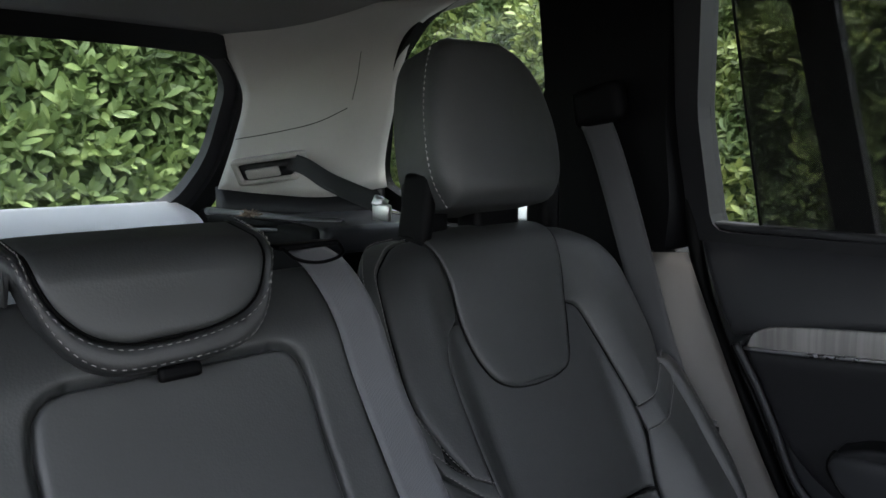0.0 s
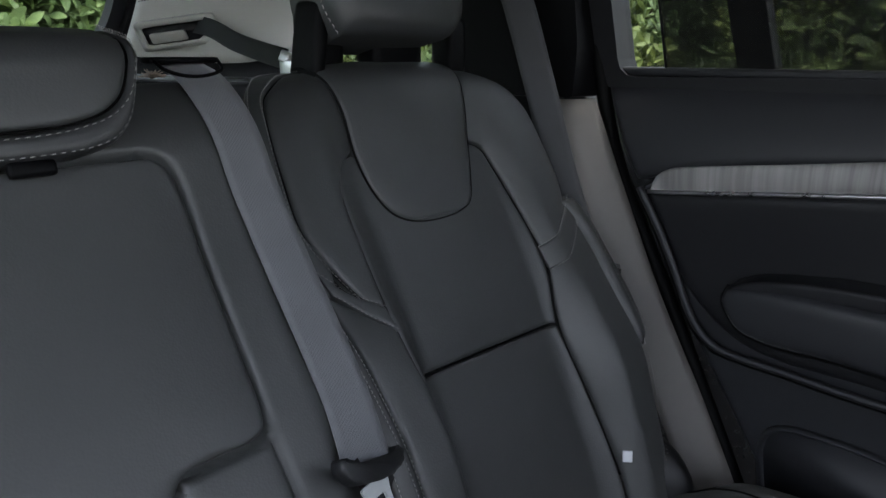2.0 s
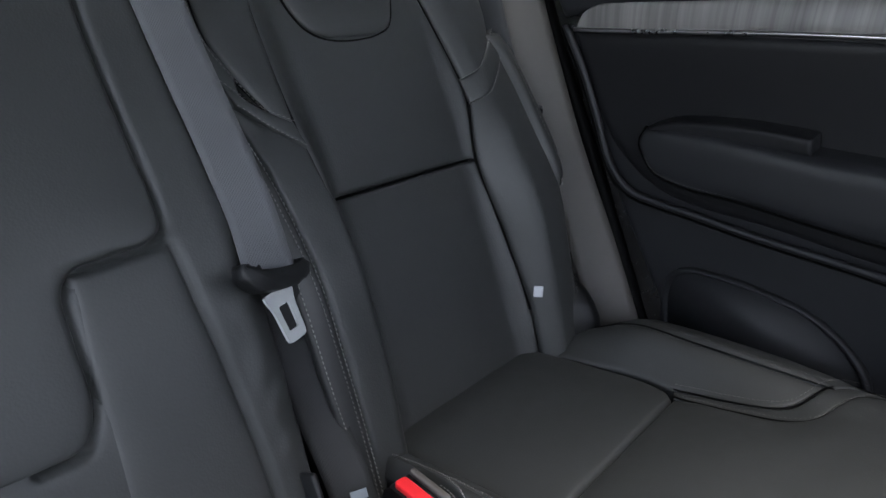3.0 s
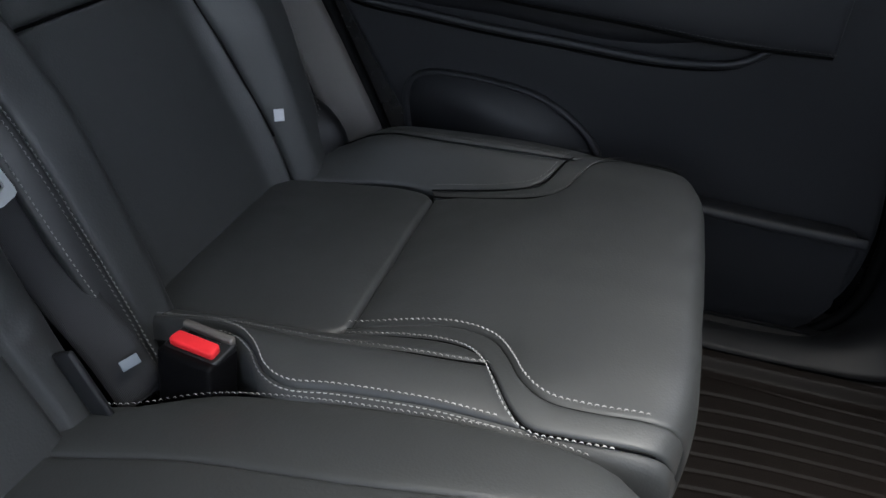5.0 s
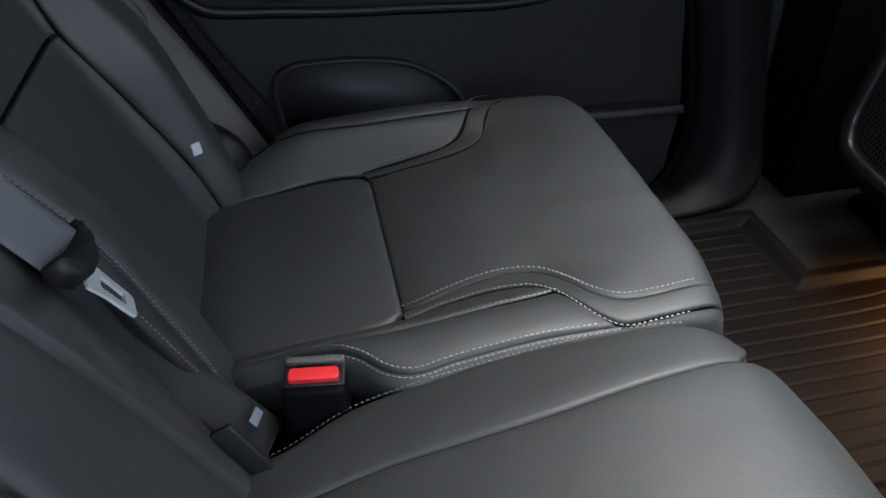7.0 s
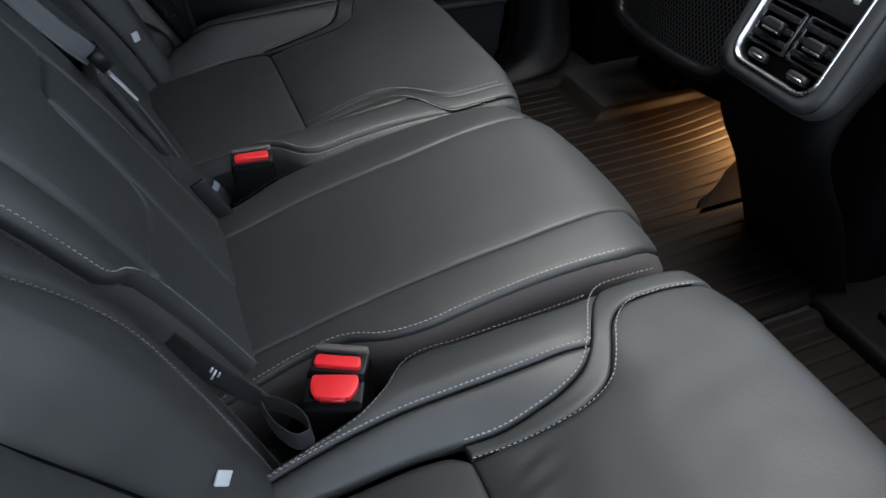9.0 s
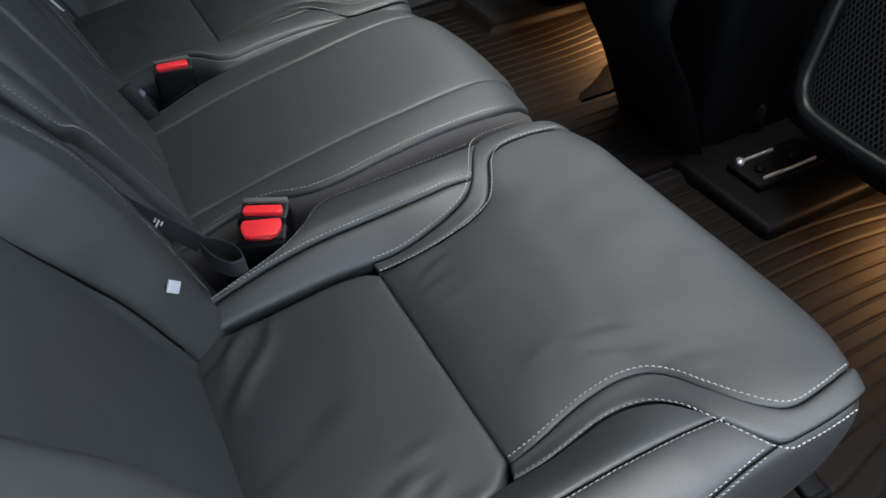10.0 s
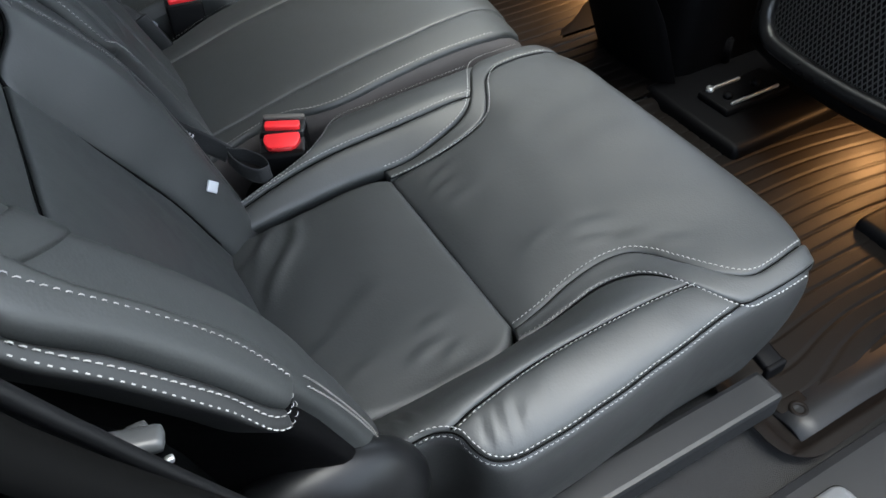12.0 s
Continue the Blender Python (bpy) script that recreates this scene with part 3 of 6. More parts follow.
def rear_seat(sg, label):
    """An outer seat of the second row; sg: the side of the car (1 or -1)."""
    seat = thing("outer_car_seat", label, "car seat", (sg * XC, 0.2, 0.0), "second row seats")

    def cush(a, s):
        b = abs(a)
        start, rear = (0.150, 1 - 0.55 * smoothstep(0.27, 0.40, s)) if a > 0 and sg > 0 else (0.138, 1.0)
        z = CUSH_Z(s) + CUSH_WING(s) * rear * smoothstep(start, 0.205, b) * (1.0 if a > 0 else 0.75) - (0.02 if a > 0 else 0.012) * max(0.0, (b - 0.205) / 0.06) ** 2
        y = CUSH_Y(s) + 0.010 * (max(0.0, b - 0.15) / 0.07) ** 2 * smoothstep(0.02, 0.12, -s)
        return np.array((sg * (XC + a), y, z))

    def back(a, s):
        b = abs(a)
        y = BACK_Y(s) - BACK_WING(s) * smoothstep(0.112, 0.165, b) + 0.03 * max(0.0, (b - 0.215) / 0.05) ** 2
        return np.array((sg * (XC + a), y, BACK_Z(s) - 0.012 * (b / 0.2) ** 3 * smoothstep(0.70, 0.8, s)))

    def P(*pts):
        return [tuple(p) for p in pts]

    # cushion
    creased = sg < 0
    c_in = P((-0.140, 0.45), (-0.145, 0.39), (-0.146, 0.33), (-0.147, 0.28), (-0.147, 0.235), (-0.143, 0.210), (-0.132, 0.197))
    c_out = P((0.138, 0.45), (0.144, 0.38), (0.149, 0.32), (0.152, 0.27), (0.151, 0.235), (0.144, 0.211), (0.130, 0.198))
    c_folds = [(-0.118, 0.368, 38, 0.05, 0.006, 0.0040), (-0.088, 0.348, 42, 0.05, 0.007, 0.0034), (-0.060, 0.375, 35, 0.05, 0.007, 0.0028), (-0.125, 0.325, 30, 0.035, 0.006, 0.0028),
               (-0.100, 0.395, 50, 0.04, 0.004, 0.0026), (0.110, 0.285, 75, 0.030, 0.006, 0.0022), (0.085, 0.262, 80, 0.024, 0.006, 0.0017), (0.125, 0.262, 65, 0.024, 0.005, 0.0018),
               (0.02, 0.31, 60, 0.045, 0.011, 0.0014), (0.095, 0.345, 75, 0.03, 0.006, 0.0016), (0.05, 0.37, 70, 0.03, 0.007, 0.0012)] if creased else [(0.0, 0.3, 20, 0.06, 0.012, 0.001), (0.06, 0.36, 60, 0.04, 0.010, 0.001)]
    part("cushion_centre", patch(c_in, c_out, cush, 60, 54, r=0.008, puff=0.005, lump=0.0012, lift=0.0, skirt=0.022, flip=sg, seed=3, folds=c_folds), LEATHER, seat)
    f_in = P((-0.134, 0.197), (-0.128, 0.150), (-0.127, 0.118), (-0.131, 0.085), (-0.144, 0.058), (-0.168, 0.041), (-0.196, 0.025), (-0.213, 0.003), (-0.216, -0.034), (-0.211, -0.08), (-0.206, -0.13), (-0.198, -0.24))
    f_out = P((0.136, 0.198), (0.132, 0.163), (0.127, 0.133), (0.125, 0.104), (0.127, 0.077), (0.136, 0.056), (0.153, 0.043), (0.175, 0.035), (0.200, 0.022), (0.219, 0.004), (0.227, -0.012), (0.227, -0.04), (0.221, -0.09), (0.213, -0.14), (0.204, -0.24))
    f_folds = [(0.100, 0.075, 118, 0.03, 0.005, 0.0016), (0.082, 0.060, 115, 0.035, 0.006, 0.0014), (0.118, 0.050, 105, 0.03, 0.005, 0.0014), (0.06, 0.12, 80, 0.03, 0.006, 0.0010),
               (-0.098, 0.150, 70, 0.03, 0.005, 0.0020), (-0.075, 0.158, 76, 0.03, 0.005, 0.0016), (-0.05, 0.150, 80, 0.03, 0.006, 0.0010), (0.15, 0.02, 110, 0.03, 0.006, 0.0014)] if creased else [(0.0, 0.02, 60, 0.07, 0.014, 0.0010)]
    part("cushion_front", patch(f_in, f_out, cush, 60, 72, r=0.005, puff=0.005, lump=0.0012, skirt=0.02, flip=sg, seed=9, folds=f_folds,
                                dents=[(P((-0.15, 0.200), (-0.05, 0.200), (0.05, 0.200), (0.15, 0.200)), 0.018, 0.0042)]), LEATHER, seat)
    b_in = P((-0.147, 0.198), (-0.143, 0.160), (-0.146, 0.125), (-0.152, 0.095), (-0.163, 0.072), (-0.182, 0.055), (-0.205, 0.041), (-0.228, 0.026), (-0.241, 0.010), (-0.242, -0.02), (-0.240, -0.06), (-0.236, -0.10), (-0.230, -0.14))
    b_out = P((0.152, 0.205), (0.153, 0.178), (0.150, 0.143), (0.148, 0.115), (0.152, 0.091), (0.162, 0.073), (0.180, 0.061), (0.201, 0.052), (0.220, 0.040), (0.236, 0.027), (0.245, 0.016), (0.247, -0.005), (0.247, -0.035), (0.245, -0.07), (0.241, -0.10), (0.234, -0.14))
    f_in_s, f_out_s = f_in[:-1], f_out[:-1]
    for edge, inner, d in ((b_in, f_in_s, 1), (b_out, f_out_s, -1)):
        A, B = (edge, inner) if d == 1 else (inner, edge)
        part("cushion_band", patch(A, B, cush, 6, 40, r=0.0035, puff=0.0012, skirt=0.014, lift=-0.0026 if sg > 0 and d < 0 else 0.0014, flip=sg), LEATHER, seat, "narrow leather band with twin stitch rows")
        # right seat's outer rows get the dimmed thread, shade put into the colour
        thread = THREAD if sg < 0 or d > 0 else THREAD_DIM
        fine = 0.0012 if thread == THREAD else 0.0006
        stitch_part(shifted([p for p in inner if p[1] > -0.10], 0.0040 * d), cush, seat, 0.0046, thread, flip=sg, wide=fine)
        stitch_part(shifted([p for p in edge if p[1] > -0.085], -0.0044 * d), cush, seat, 0.0046, thread, flip=sg, wide=fine)
    io_in = P((-0.165, 0.43), (-0.175, 0.375), (-0.180, 0.33), (-0.184, 0.276), (-0.186, 0.238), (-0.186, 0.20), (-0.185, 0.16), (-0.184, 0.12), (-0.184, 0.08), (-0.181, 0.052))
    io_out = P((0.217, 0.318), (0.213, 0.296), (0.210, 0.272), (0.206, 0.241), (0.203, 0.203), (0.202, 0.165), (0.202, 0.127), (0.203, 0.087), (0.206, 0.043))
    rear_out = P((0.207, 0.43), (0.209, 0.372), (0.208, 0.350), (0.211, 0.333))
    s_in = P((-0.143, 0.45), (-0.150, 0.37), (-0.151, 0.30), (-0.151, 0.235), (-0.148, 0.200), (-0.145, 0.160), (-0.148, 0.125), (-0.154, 0.095), (-0.165, 0.070), (-0.178, 0.056))
    s_out = P((0.141, 0.45), (0.148, 0.38), (0.154, 0.31), (0.156, 0.25), (0.153, 0.205), (0.154, 0.178), (0.152, 0.143), (0.150, 0.115), (0.155, 0.091), (0.168, 0.071), (0.196, 0.056))
    part("cushion_strip", patch(io_in, s_in, cush, 10, 30, r=0.004, puff=0.004, lump=0.0008, flip=sg), LEATHER, seat)
    gathers = [(0.178, 0.366, 8, 0.035, 0.0035, 0.0030), (0.180, 0.352, 4, 0.035, 0.0035, 0.0028), (0.183, 0.338, 0, 0.032, 0.0035, 0.0026), (0.186, 0.322, -6, 0.028, 0.004, 0.0018), (0.175, 0.385, 12, 0.03, 0.004, 0.002)] if creased else []
    part("cushion_strip", patch(s_out, rear_out + io_out, cush, 26, 80, r=0.004, puff=0.003, lift=-0.003 if sg > 0 else 0.0, lump=0.0008, flip=sg, folds=gathers), LEATHER, seat)
    e_in = P((-0.180, 0.43), (-0.185, 0.37), (-0.190, 0.33), (-0.195, 0.295), (-0.203, 0.268), (-0.217, 0.247), (-0.237, 0.227), (-0.246, 0.205), (-0.243, 0.165), (-0.241, 0.12), (-0.240, 0.078), (-0.242, 0.014))
    e_out = P((0.219, 0.320), (0.226, 0.314), (0.240, 0.310), (0.253, 0.303), (0.260, 0.293), (0.264, 0.279), (0.265, 0.257), (0.265, 0.229), (0.263, 0.198), (0.261, 0.166), (0.257, 0.131), (0.254, 0.096), (0.249, 0.058), (0.245, 0.014))
    part("side_bolster", patch(e_in, io_in, cush, 12, 36, r=0.005, lift=-0.001, puff=0.004, lump=0.001, flip=sg), LEATHER, seat)
    o_folds = [(0.238, 0.288, 12, 0.025, 0.004, 0.0030), (0.236, 0.274, 16, 0.03, 0.005, 0.0024), (0.238, 0.256, 20, 0.025, 0.006, 0.0020), (0.230, 0.235, 25, 0.03, 0.008, 0.0012)] if creased else []
    part("side_bolster", patch(io_out, e_out, cush, 26, 64, r=0.005, lift=-0.001, puff=0.0045, lump=0.0008, flip=sg, seed=5, folds=o_folds), LEATHER, seat)
    stitch_part(shifted(io_in, -0.0045), cush, seat, 0.0036, flip=sg)
    stitch_part(shifted(io_out, 0.0045), cush, seat, 0.0040, THREAD if sg < 0 else THREAD_DIM, flip=sg, wide=0.0010 if sg < 0 else 0.0006)
    # twin rows along the outer edges and the skirts below them
    e_out_all = rear_out[1:] + e_out
    for e in (e_in, e_out_all)[:1 if sg > 0 else 2]:
        run, out = spline(e[:-1] + [(e[-1][0], 0.030)]), sg * (1 if e[-1][0] > 0 else -1)

        def brim(k, w):
            q = run(min(1.0, max(0.0, k)))
            return cush(q[0], q[1]) + np.array((out * (0.0012 - 0.0045 * smoothstep(0.009, 0.001, w)), 0, -w))
        k0 = 0.34 if sg > 0 else 0.002
        w = 0.0052
        stitch_part([(k0, w), (0.45, w), (0.7, w), (0.997, w)], brim, seat, 0.0022, flip=1 if normal_of(brim, 0.6, 0.012)[1][0] * out > 0 else -1, wide=0.0009)
        inside = [tuple(run(k0 + (0.997 - k0) * i / 24)) for i in range(25)]
        stitch_part(shifted(inside, -0.0034 if e is e_out_all else 0.0034), cush, seat, 0.0034, flip=sg, wide=0.0009)
    for e, nose in ((e_in, b_in), (e_out_all, b_out)):
        line = e[:-1] + [p for p in nose if p[1] < 0.0]
        f = spline(line)
        tops, rolls, mids, lows = [], [], [], []
        for i in range(49):
            q = f(i / 48)
            p = cush(q[0], q[1])
            out = sg * (1 if q[0] > 0 else -1)
            top = p + np.array((-out * 0.004, 0, -0.0045))
            deep = max(0.01, top[2] - 0.075)
            tops.append(top)
            rolls.append(top + np.array((out * 0.005, 0, -0.012)))
            mids.append(top + np.array((out * 0.004, 0, -0.45 * deep)))
            lows.append(top + np.array((-out * 0.016, 0, -deep)))
        # outer skirt gets the darkened leather, so its shade is in the colour
        part("cushion_skirt", sheet([tops, rolls, mids, lows], 48, 10, 0.004), LEATHER if e is e_in else LEATHER_SHADED, seat, "dark leather side of the cushion")
    part("cushion_base", block((0.40, 0.46, 0.10), (sg * XC, 0.15, 0.12), 0.03), BLACK_PLASTIC, seat)

    for line in (f_in_s[:-1], f_out_s[:-1], b_in[:-1], b_out[:-1]):
        seam(line, cush, seat, -0.0012, 0.0011, flip=sg)
    for line in (io_in, io_out, e_out_all):
        seam(line, cush, seat, -0.0014, 0.0010, flip=sg)

    # backrest
    bib_l = P((-0.118, 0.83), (-0.114, 0.785), (-0.107, 0.73), (-0.107, 0.675), (-0.098, 0.633), (-0.080, 0.608), (-0.052, 0.597))
    bib_r = P((0.116, 0.83), (0.114, 0.785), (0.098, 0.72), (0.080, 0.665), (0.066, 0.632), (0.050, 0.606), (0.022, 0.597))
    part("backrest_bib", patch(bib_l, bib_r, back, 24, 34, r=0.004, puff=0.005, lift=0.008, flip=sg), LEATHER, seat, "tongue-shaped leather panel below the head restraint")
    seam(shifted(bib_l, -0.0012) + shifted(bib_r[::-1], -0.0012), back, seat, 0.0052, 0.0014, flip=sg)
    u_l = P((-0.112, 0.677), (-0.137, 0.668), (-0.150, 0.648), (-0.156, 0.60), (-0.162, 0.526), (-0.150, 0.447))
    u_r = P((0.084, 0.677), (0.112, 0.666), (0.122, 0.640), (0.132, 0.59), (0.137, 0.54), (0.124, 0.446))
    if sg < 0:
        u_l = u_l[:4] + P((-0.158, 0.545), (-0.142, 0.505), (-0.110, 0.482))
        u_r = u_r[:-1] + P((0.128, 0.482),)
    part("backrest_upper_panel", patch(u_l, u_r, back, 36, 30, r=0.005, puff=0.006, flip=sg), LEATHER, seat)
    l_l = P((-0.150, 0.444), (-0.142, 0.37), (-0.132, 0.275), (-0.128, 0.15))
    l_r = P((0.124, 0.443), (0.131, 0.347), (0.137, 0.257), (0.135, 0.15))
    if sg < 0:
        l_l = P((-0.108, 0.478), (-0.113, 0.43), (-0.117, 0.389), (-0.122, 0.34), (-0.125, 0.302), (-0.125, 0.15))
        l_r = P((0.127, 0.478), (0.128, 0.44), (0.131, 0.347), (0.137, 0.257), (0.135, 0.15))
    part("backrest_lower_panel", patch(l_l, l_r, back, 20, 24, r=0.0045, puff=0.004, lump=0.001, flip=sg), LEATHER, seat)
    w_l = P((-0.116, 0.815), (-0.150, 0.806), (-0.180, 0.783), (-0.204, 0.758), (-0.215, 0.722), (-0.221, 0.668), (-0.222, 0.613), (-0.206, 0.576), (-0.184, 0.543))
    wi_l = P((-0.112, 0.812), (-0.110, 0.80), (-0.108, 0.78), (-0.104, 0.73), (-0.106, 0.682), (-0.137, 0.664), (-0.151, 0.645), (-0.156, 0.60), (-0.162, 0.535))
    part("backrest_wing", patch(w_l, wi_l, back, 14, 30, r=0.006, puff=0.004, flip=sg), LEATHER, seat)
    w_r = P((0.150, 0.83), (0.186, 0.785), (0.206, 0.758), (0.222, 0.715), (0.230, 0.667), (0.229, 0.62), (0.210, 0.582), (0.150, 0.535))
    wi_r = P((0.112, 0.83), (0.108, 0.78), (0.098, 0.73), (0.084, 0.682), (0.112, 0.670), (0.124, 0.64), (0.132, 0.59), (0.138, 0.535))
    part("backrest_wing", patch(wi_r, w_r, back, 14, 30, r=0.006, puff=0.004, flip=sg), LEATHER, seat)
    edge_l = P((-0.116, 0.850), (-0.160, 0.836), (-0.200, 0.802), (-0.226, 0.762), (-0.236, 0.722), (-0.241, 0.668), (-0.241, 0.60), (-0.232, 0.55))
    part("backrest_edge_band", patch(edge_l, w_l[:-1] + [(-0.212, 0.56)], back, 4, 18, r=0.005, puff=0.001, flip=sg), LEATHER, seat)
    stitch_part(shifted(w_l, -0.004), back, seat, 0.0015, THREAD_DIM, flip=sg, wide=0.0010)
    stitch_part(shifted(edge_l, 0.004), back, seat, 0.0015, THREAD_DIM, flip=sg)
    side = [normal_of(back, *spline(edge_l)(i / 20)) for i in range(21)]
    out = np.array((-sg * 1.0, 0, 0))
    part("backrest_flank", sheet([[p - sg * n * 0.006 + out * 0.001 for p, n in side], [p - sg * n * 0.03 + out * 0.006 for p, n in side], [p - sg * n * 0.07 + out * 0.002 for p, n in side]], 20, 6, 0.002), BROWN_TEXTILE, seat, "brown textile flank of the backrest")
    # straps under the wings
    st_l = P((-0.228, 0.578), (-0.205, 0.556), (-0.166, 0.535))
    st_l2 = P((-0.222, 0.556), (-0.195, 0.534), (-0.162, 0.512))
    part("backrest_strap", patch(st_l2, st_l, back, 4, 10, r=0.003, puff=0.001, lift=0.003, skirt=0.01, flip=sg), LEATHER, seat)
    st_r = P((0.225, 0.596), (0.185, 0.568), (0.136, 0.540))
    st_r2 = P((0.232, 0.576), (0.195, 0.546), (0.137, 0.512))
    part("backrest_strap", patch(st_r, st_r2, back, 4, 10, r=0.003, puff=0.001, lift=0.003, skirt=0.01, flip=sg), LEATHER, seat)
    for c in ((st_l, st_l2, st_r, st_r2) if sg > 0 else (st_l, st_l2)):
        stitch_part(c, back, seat, 0.0035, THREAD_DIM, flip=sg, wide=0.0008)
    # lower bolsters
    lb_l = P((-0.230, 0.560), (-0.220, 0.513), (-0.212, 0.436), (-0.208, 0.362), (-0.204, 0.294), (-0.200, 0.236), (-0.196, 0.16))
    lbi_l = P((-0.162, 0.515), (-0.157, 0.47), (-0.149, 0.44), (-0.141, 0.37), (-0.132, 0.275), (-0.129, 0.22), (-0.128, 0.16))
    if sg < 0:
        lb_l = P((-0.194, 0.548), (-0.190, 0.50), (-0.202, 0.457), (-0.211, 0.413), (-0.211, 0.362), (-0.207, 0.294), (-0.203, 0.236), (-0.198, 0.16))
        lbi_l = P((-0.160, 0.520), (-0.142, 0.501), (-0.111, 0.474), (-0.113, 0.43), (-0.117, 0.389), (-0.122, 0.34), (-0.125, 0.302), (-0.126, 0.22), (-0.126, 0.16))
    lb_folds = [(-0.150, 0.255, 70, 0.03, 0.005, 0.0022), (-0.168, 0.266, 62, 0.035, 0.006, 0.0020), (-0.186, 0.275, 55, 0.03, 0.006, 0.0018), (-0.172, 0.33, 60, 0.04, 0.008, 0.0016), (-0.188, 0.38, 60, 0.045, 0.010, 0.0016)] if creased else []
    part("lower_bolster", patch(lb_l, lbi_l, back, 24, 60, r=0.006, puff=0.003, lump=0.0016, flip=sg, folds=lb_folds), LEATHER, seat)
    sd_l = P((-0.246, 0.556), (-0.244, 0.50), (-0.242, 0.43), (-0.240, 0.36), (-0.236, 0.294), (-0.230, 0.236), (-0.226, 0.16))
    part("lower_bolster_side", patch(sd_l, lb_l, back, 6, 18, r=0.006, puff=0.002, flip=sg), LEATHER_SHADED, seat)
    stitch_part(shifted(lb_l, -0.004 if sg > 0 else 0.006), back, seat, 0.0015 if sg > 0 else 0.0025, flip=sg, wide=0.0010)
    if sg > 0:
        stitch_part(shifted(lb_l, -0.011), back, seat, 0.003, THREAD_DIM, flip=sg, wide=0.0010)
    stitch_part(shifted(sd_l, 0.006), back, seat, 0.0015, THREAD_DIM, flip=sg)
    lbi_r = P((0.137, 0.515), (0.128, 0.47), (0.125, 0.44), (0.131, 0.347), (0.137, 0.257), (0.137, 0.15))
    lb_r = P((0.222, 0.575), (0.232, 0.52), (0.234, 0.45), (0.222, 0.36), (0.214, 0.27), (0.210, 0.15))
    part("lower_bolster", patch(lbi_r, lb_r, back, 16, 34, r=0.006, puff=0.005, lump=0.0015, flip=sg, seed=7), LEATHER, seat)
    roll_in = P((0.205, 0.590), (0.216, 0.555), (0.214, 0.50), (0.212, 0.45), (0.216, 0.420), (0.222, 0.408))
    roll_out = P((0.236, 0.590), (0.248, 0.558), (0.2445, 0.516), (0.2445, 0.458), (0.2445, 0.420), (0.242, 0.410))
    part("bolster_roll", patch(roll_in, roll_out, back, 10, 24, r=0.007, puff=0.006, lift=0.007, skirt=0.03, flip=sg), LEATHER, seat, "outer bolster roll with heavy stitching")
    edge_b = P((0.240, 0.590), (0.257, 0.552), (0.2565, 0.509), (0.2565, 0.449), (0.2545, 0.408), (0.249, 0.398))
    part("bolster_roll_band", patch(roll_out, edge_b, back, 5, 24, r=0.003, puff=0.001, lift=0.002, skirt=0.03, flip=sg), LEATHER_SHADED, seat)
    stitch_part(P((0.228, 0.575), (0.2295, 0.567), (0.2265, 0.523), (0.2245, 0.464), (0.2305, 0.420)), back, seat, 0.0125, flip=sg, pitch=0.0062, wide=0.0009)
    stitch_part(P((0.249, 0.565), (0.2505, 0.555), (0.2495, 0.512), (0.2485, 0.455), (0.247, 0.412), (0.240, 0.408), (0.232, 0.410)), back, seat, 0.0035, flip=sg, pitch=0.0062, wide=0.0009)
    stitch_part(P((0.253, 0.562), (0.2545, 0.552), (0.254, 0.509), (0.254, 0.449), (0.251, 0.404), (0.243, 0.401), (0.234, 0.405)), back, seat, 0.002, flip=sg, pitch=0.0062, wide=0.0009)
    for da in (0.0, 0.008):
        stitch_part(P((0.216 + da, 0.396), (0.211 + da, 0.365), (0.203 + da, 0.319), (0.199 + da, 0.273), (0.202 + da, 0.25)), back, seat, 0.006, THREAD_DIM, flip=sg)
    for line in (u_l[:-1], u_r[:-1], lbi_r[:-1], lbi_l[:-1], w_l):
        seam(line, back, seat, -0.0030, 0.0018, flip=sg)
    hs = 0.4452 if sg > 0 else 0.480
    seam(P((-0.142 if sg > 0 else -0.10, hs), (-0.05, hs), (0.05, hs - 0.0005), (0.117, hs - 0.0005)), back, seat, -0.0020, 0.0009 if sg > 0 else 0.0007, flip=sg)
    # shell behind the panels
    sh_l = P((-0.15, 0.85), (-0.20, 0.80), (-0.236, 0.73), (-0.241, 0.62), (-0.238, 0.55), (-0.236, 0.40), (-0.230, 0.25), (-0.22, 0.12))
    sh_r = P((0.16, 0.85), (0.206, 0.80), (0.232, 0.73), (0.236, 0.62), (0.236, 0.55), (0.256, 0.45), (0.235, 0.30), (0.22, 0.12))
    part("backrest_shell", patch(sh_l, sh_r, back, 14, 20, r=0.02, puff=0, skirt=0.085, lift=-0.010, flip=sg), BLACK_PLASTIC, seat)

    # child seat marker on the bolster foot
    for a, s in (((0.146, 0.284),) if sg > 0 else ((-0.149, 0.285),)):
        p, n = normal_of(back, a, s)
        n = n * sg
        zz = Vector(n).to_track_quat("Z", "Y").to_matrix().to_4x4()
        part("child_seat_tag", block((0.0125, 0.0150, 0.003), tuple(p + n * 0.0062), 0.0050, zz @ pose(0, 0, 0, 0, 0, 0 if sg > 0 else 42), seg=3), WHITE_TAG, seat, "small white plastic marker tag")

    # head restraint
    def rest(a, s):
        return np.array((sg * (XC - 0.012 + a), 0.640 + 0.26 * (s - 0.81) + 1.1 * a * a, s))
    h_l = P((-0.088, 0.816), (-0.100, 0.845), (-0.100, 0.90), (-0.088, 0.96), (-0.072, 0.998), (-0.055, 1.018))
    h_r = P((0.092, 0.813), (0.128, 0.845), (0.137, 0.90), (0.120, 0.95), (0.080, 0.992), (0.02, 1.016))
    hr = part("head_restraint", patch(h_l, h_r, rest, 22, 24, r=0.022, puff=0.006, skirt=0.085, lift=0.004, flip=sg), LEATHER, seat)
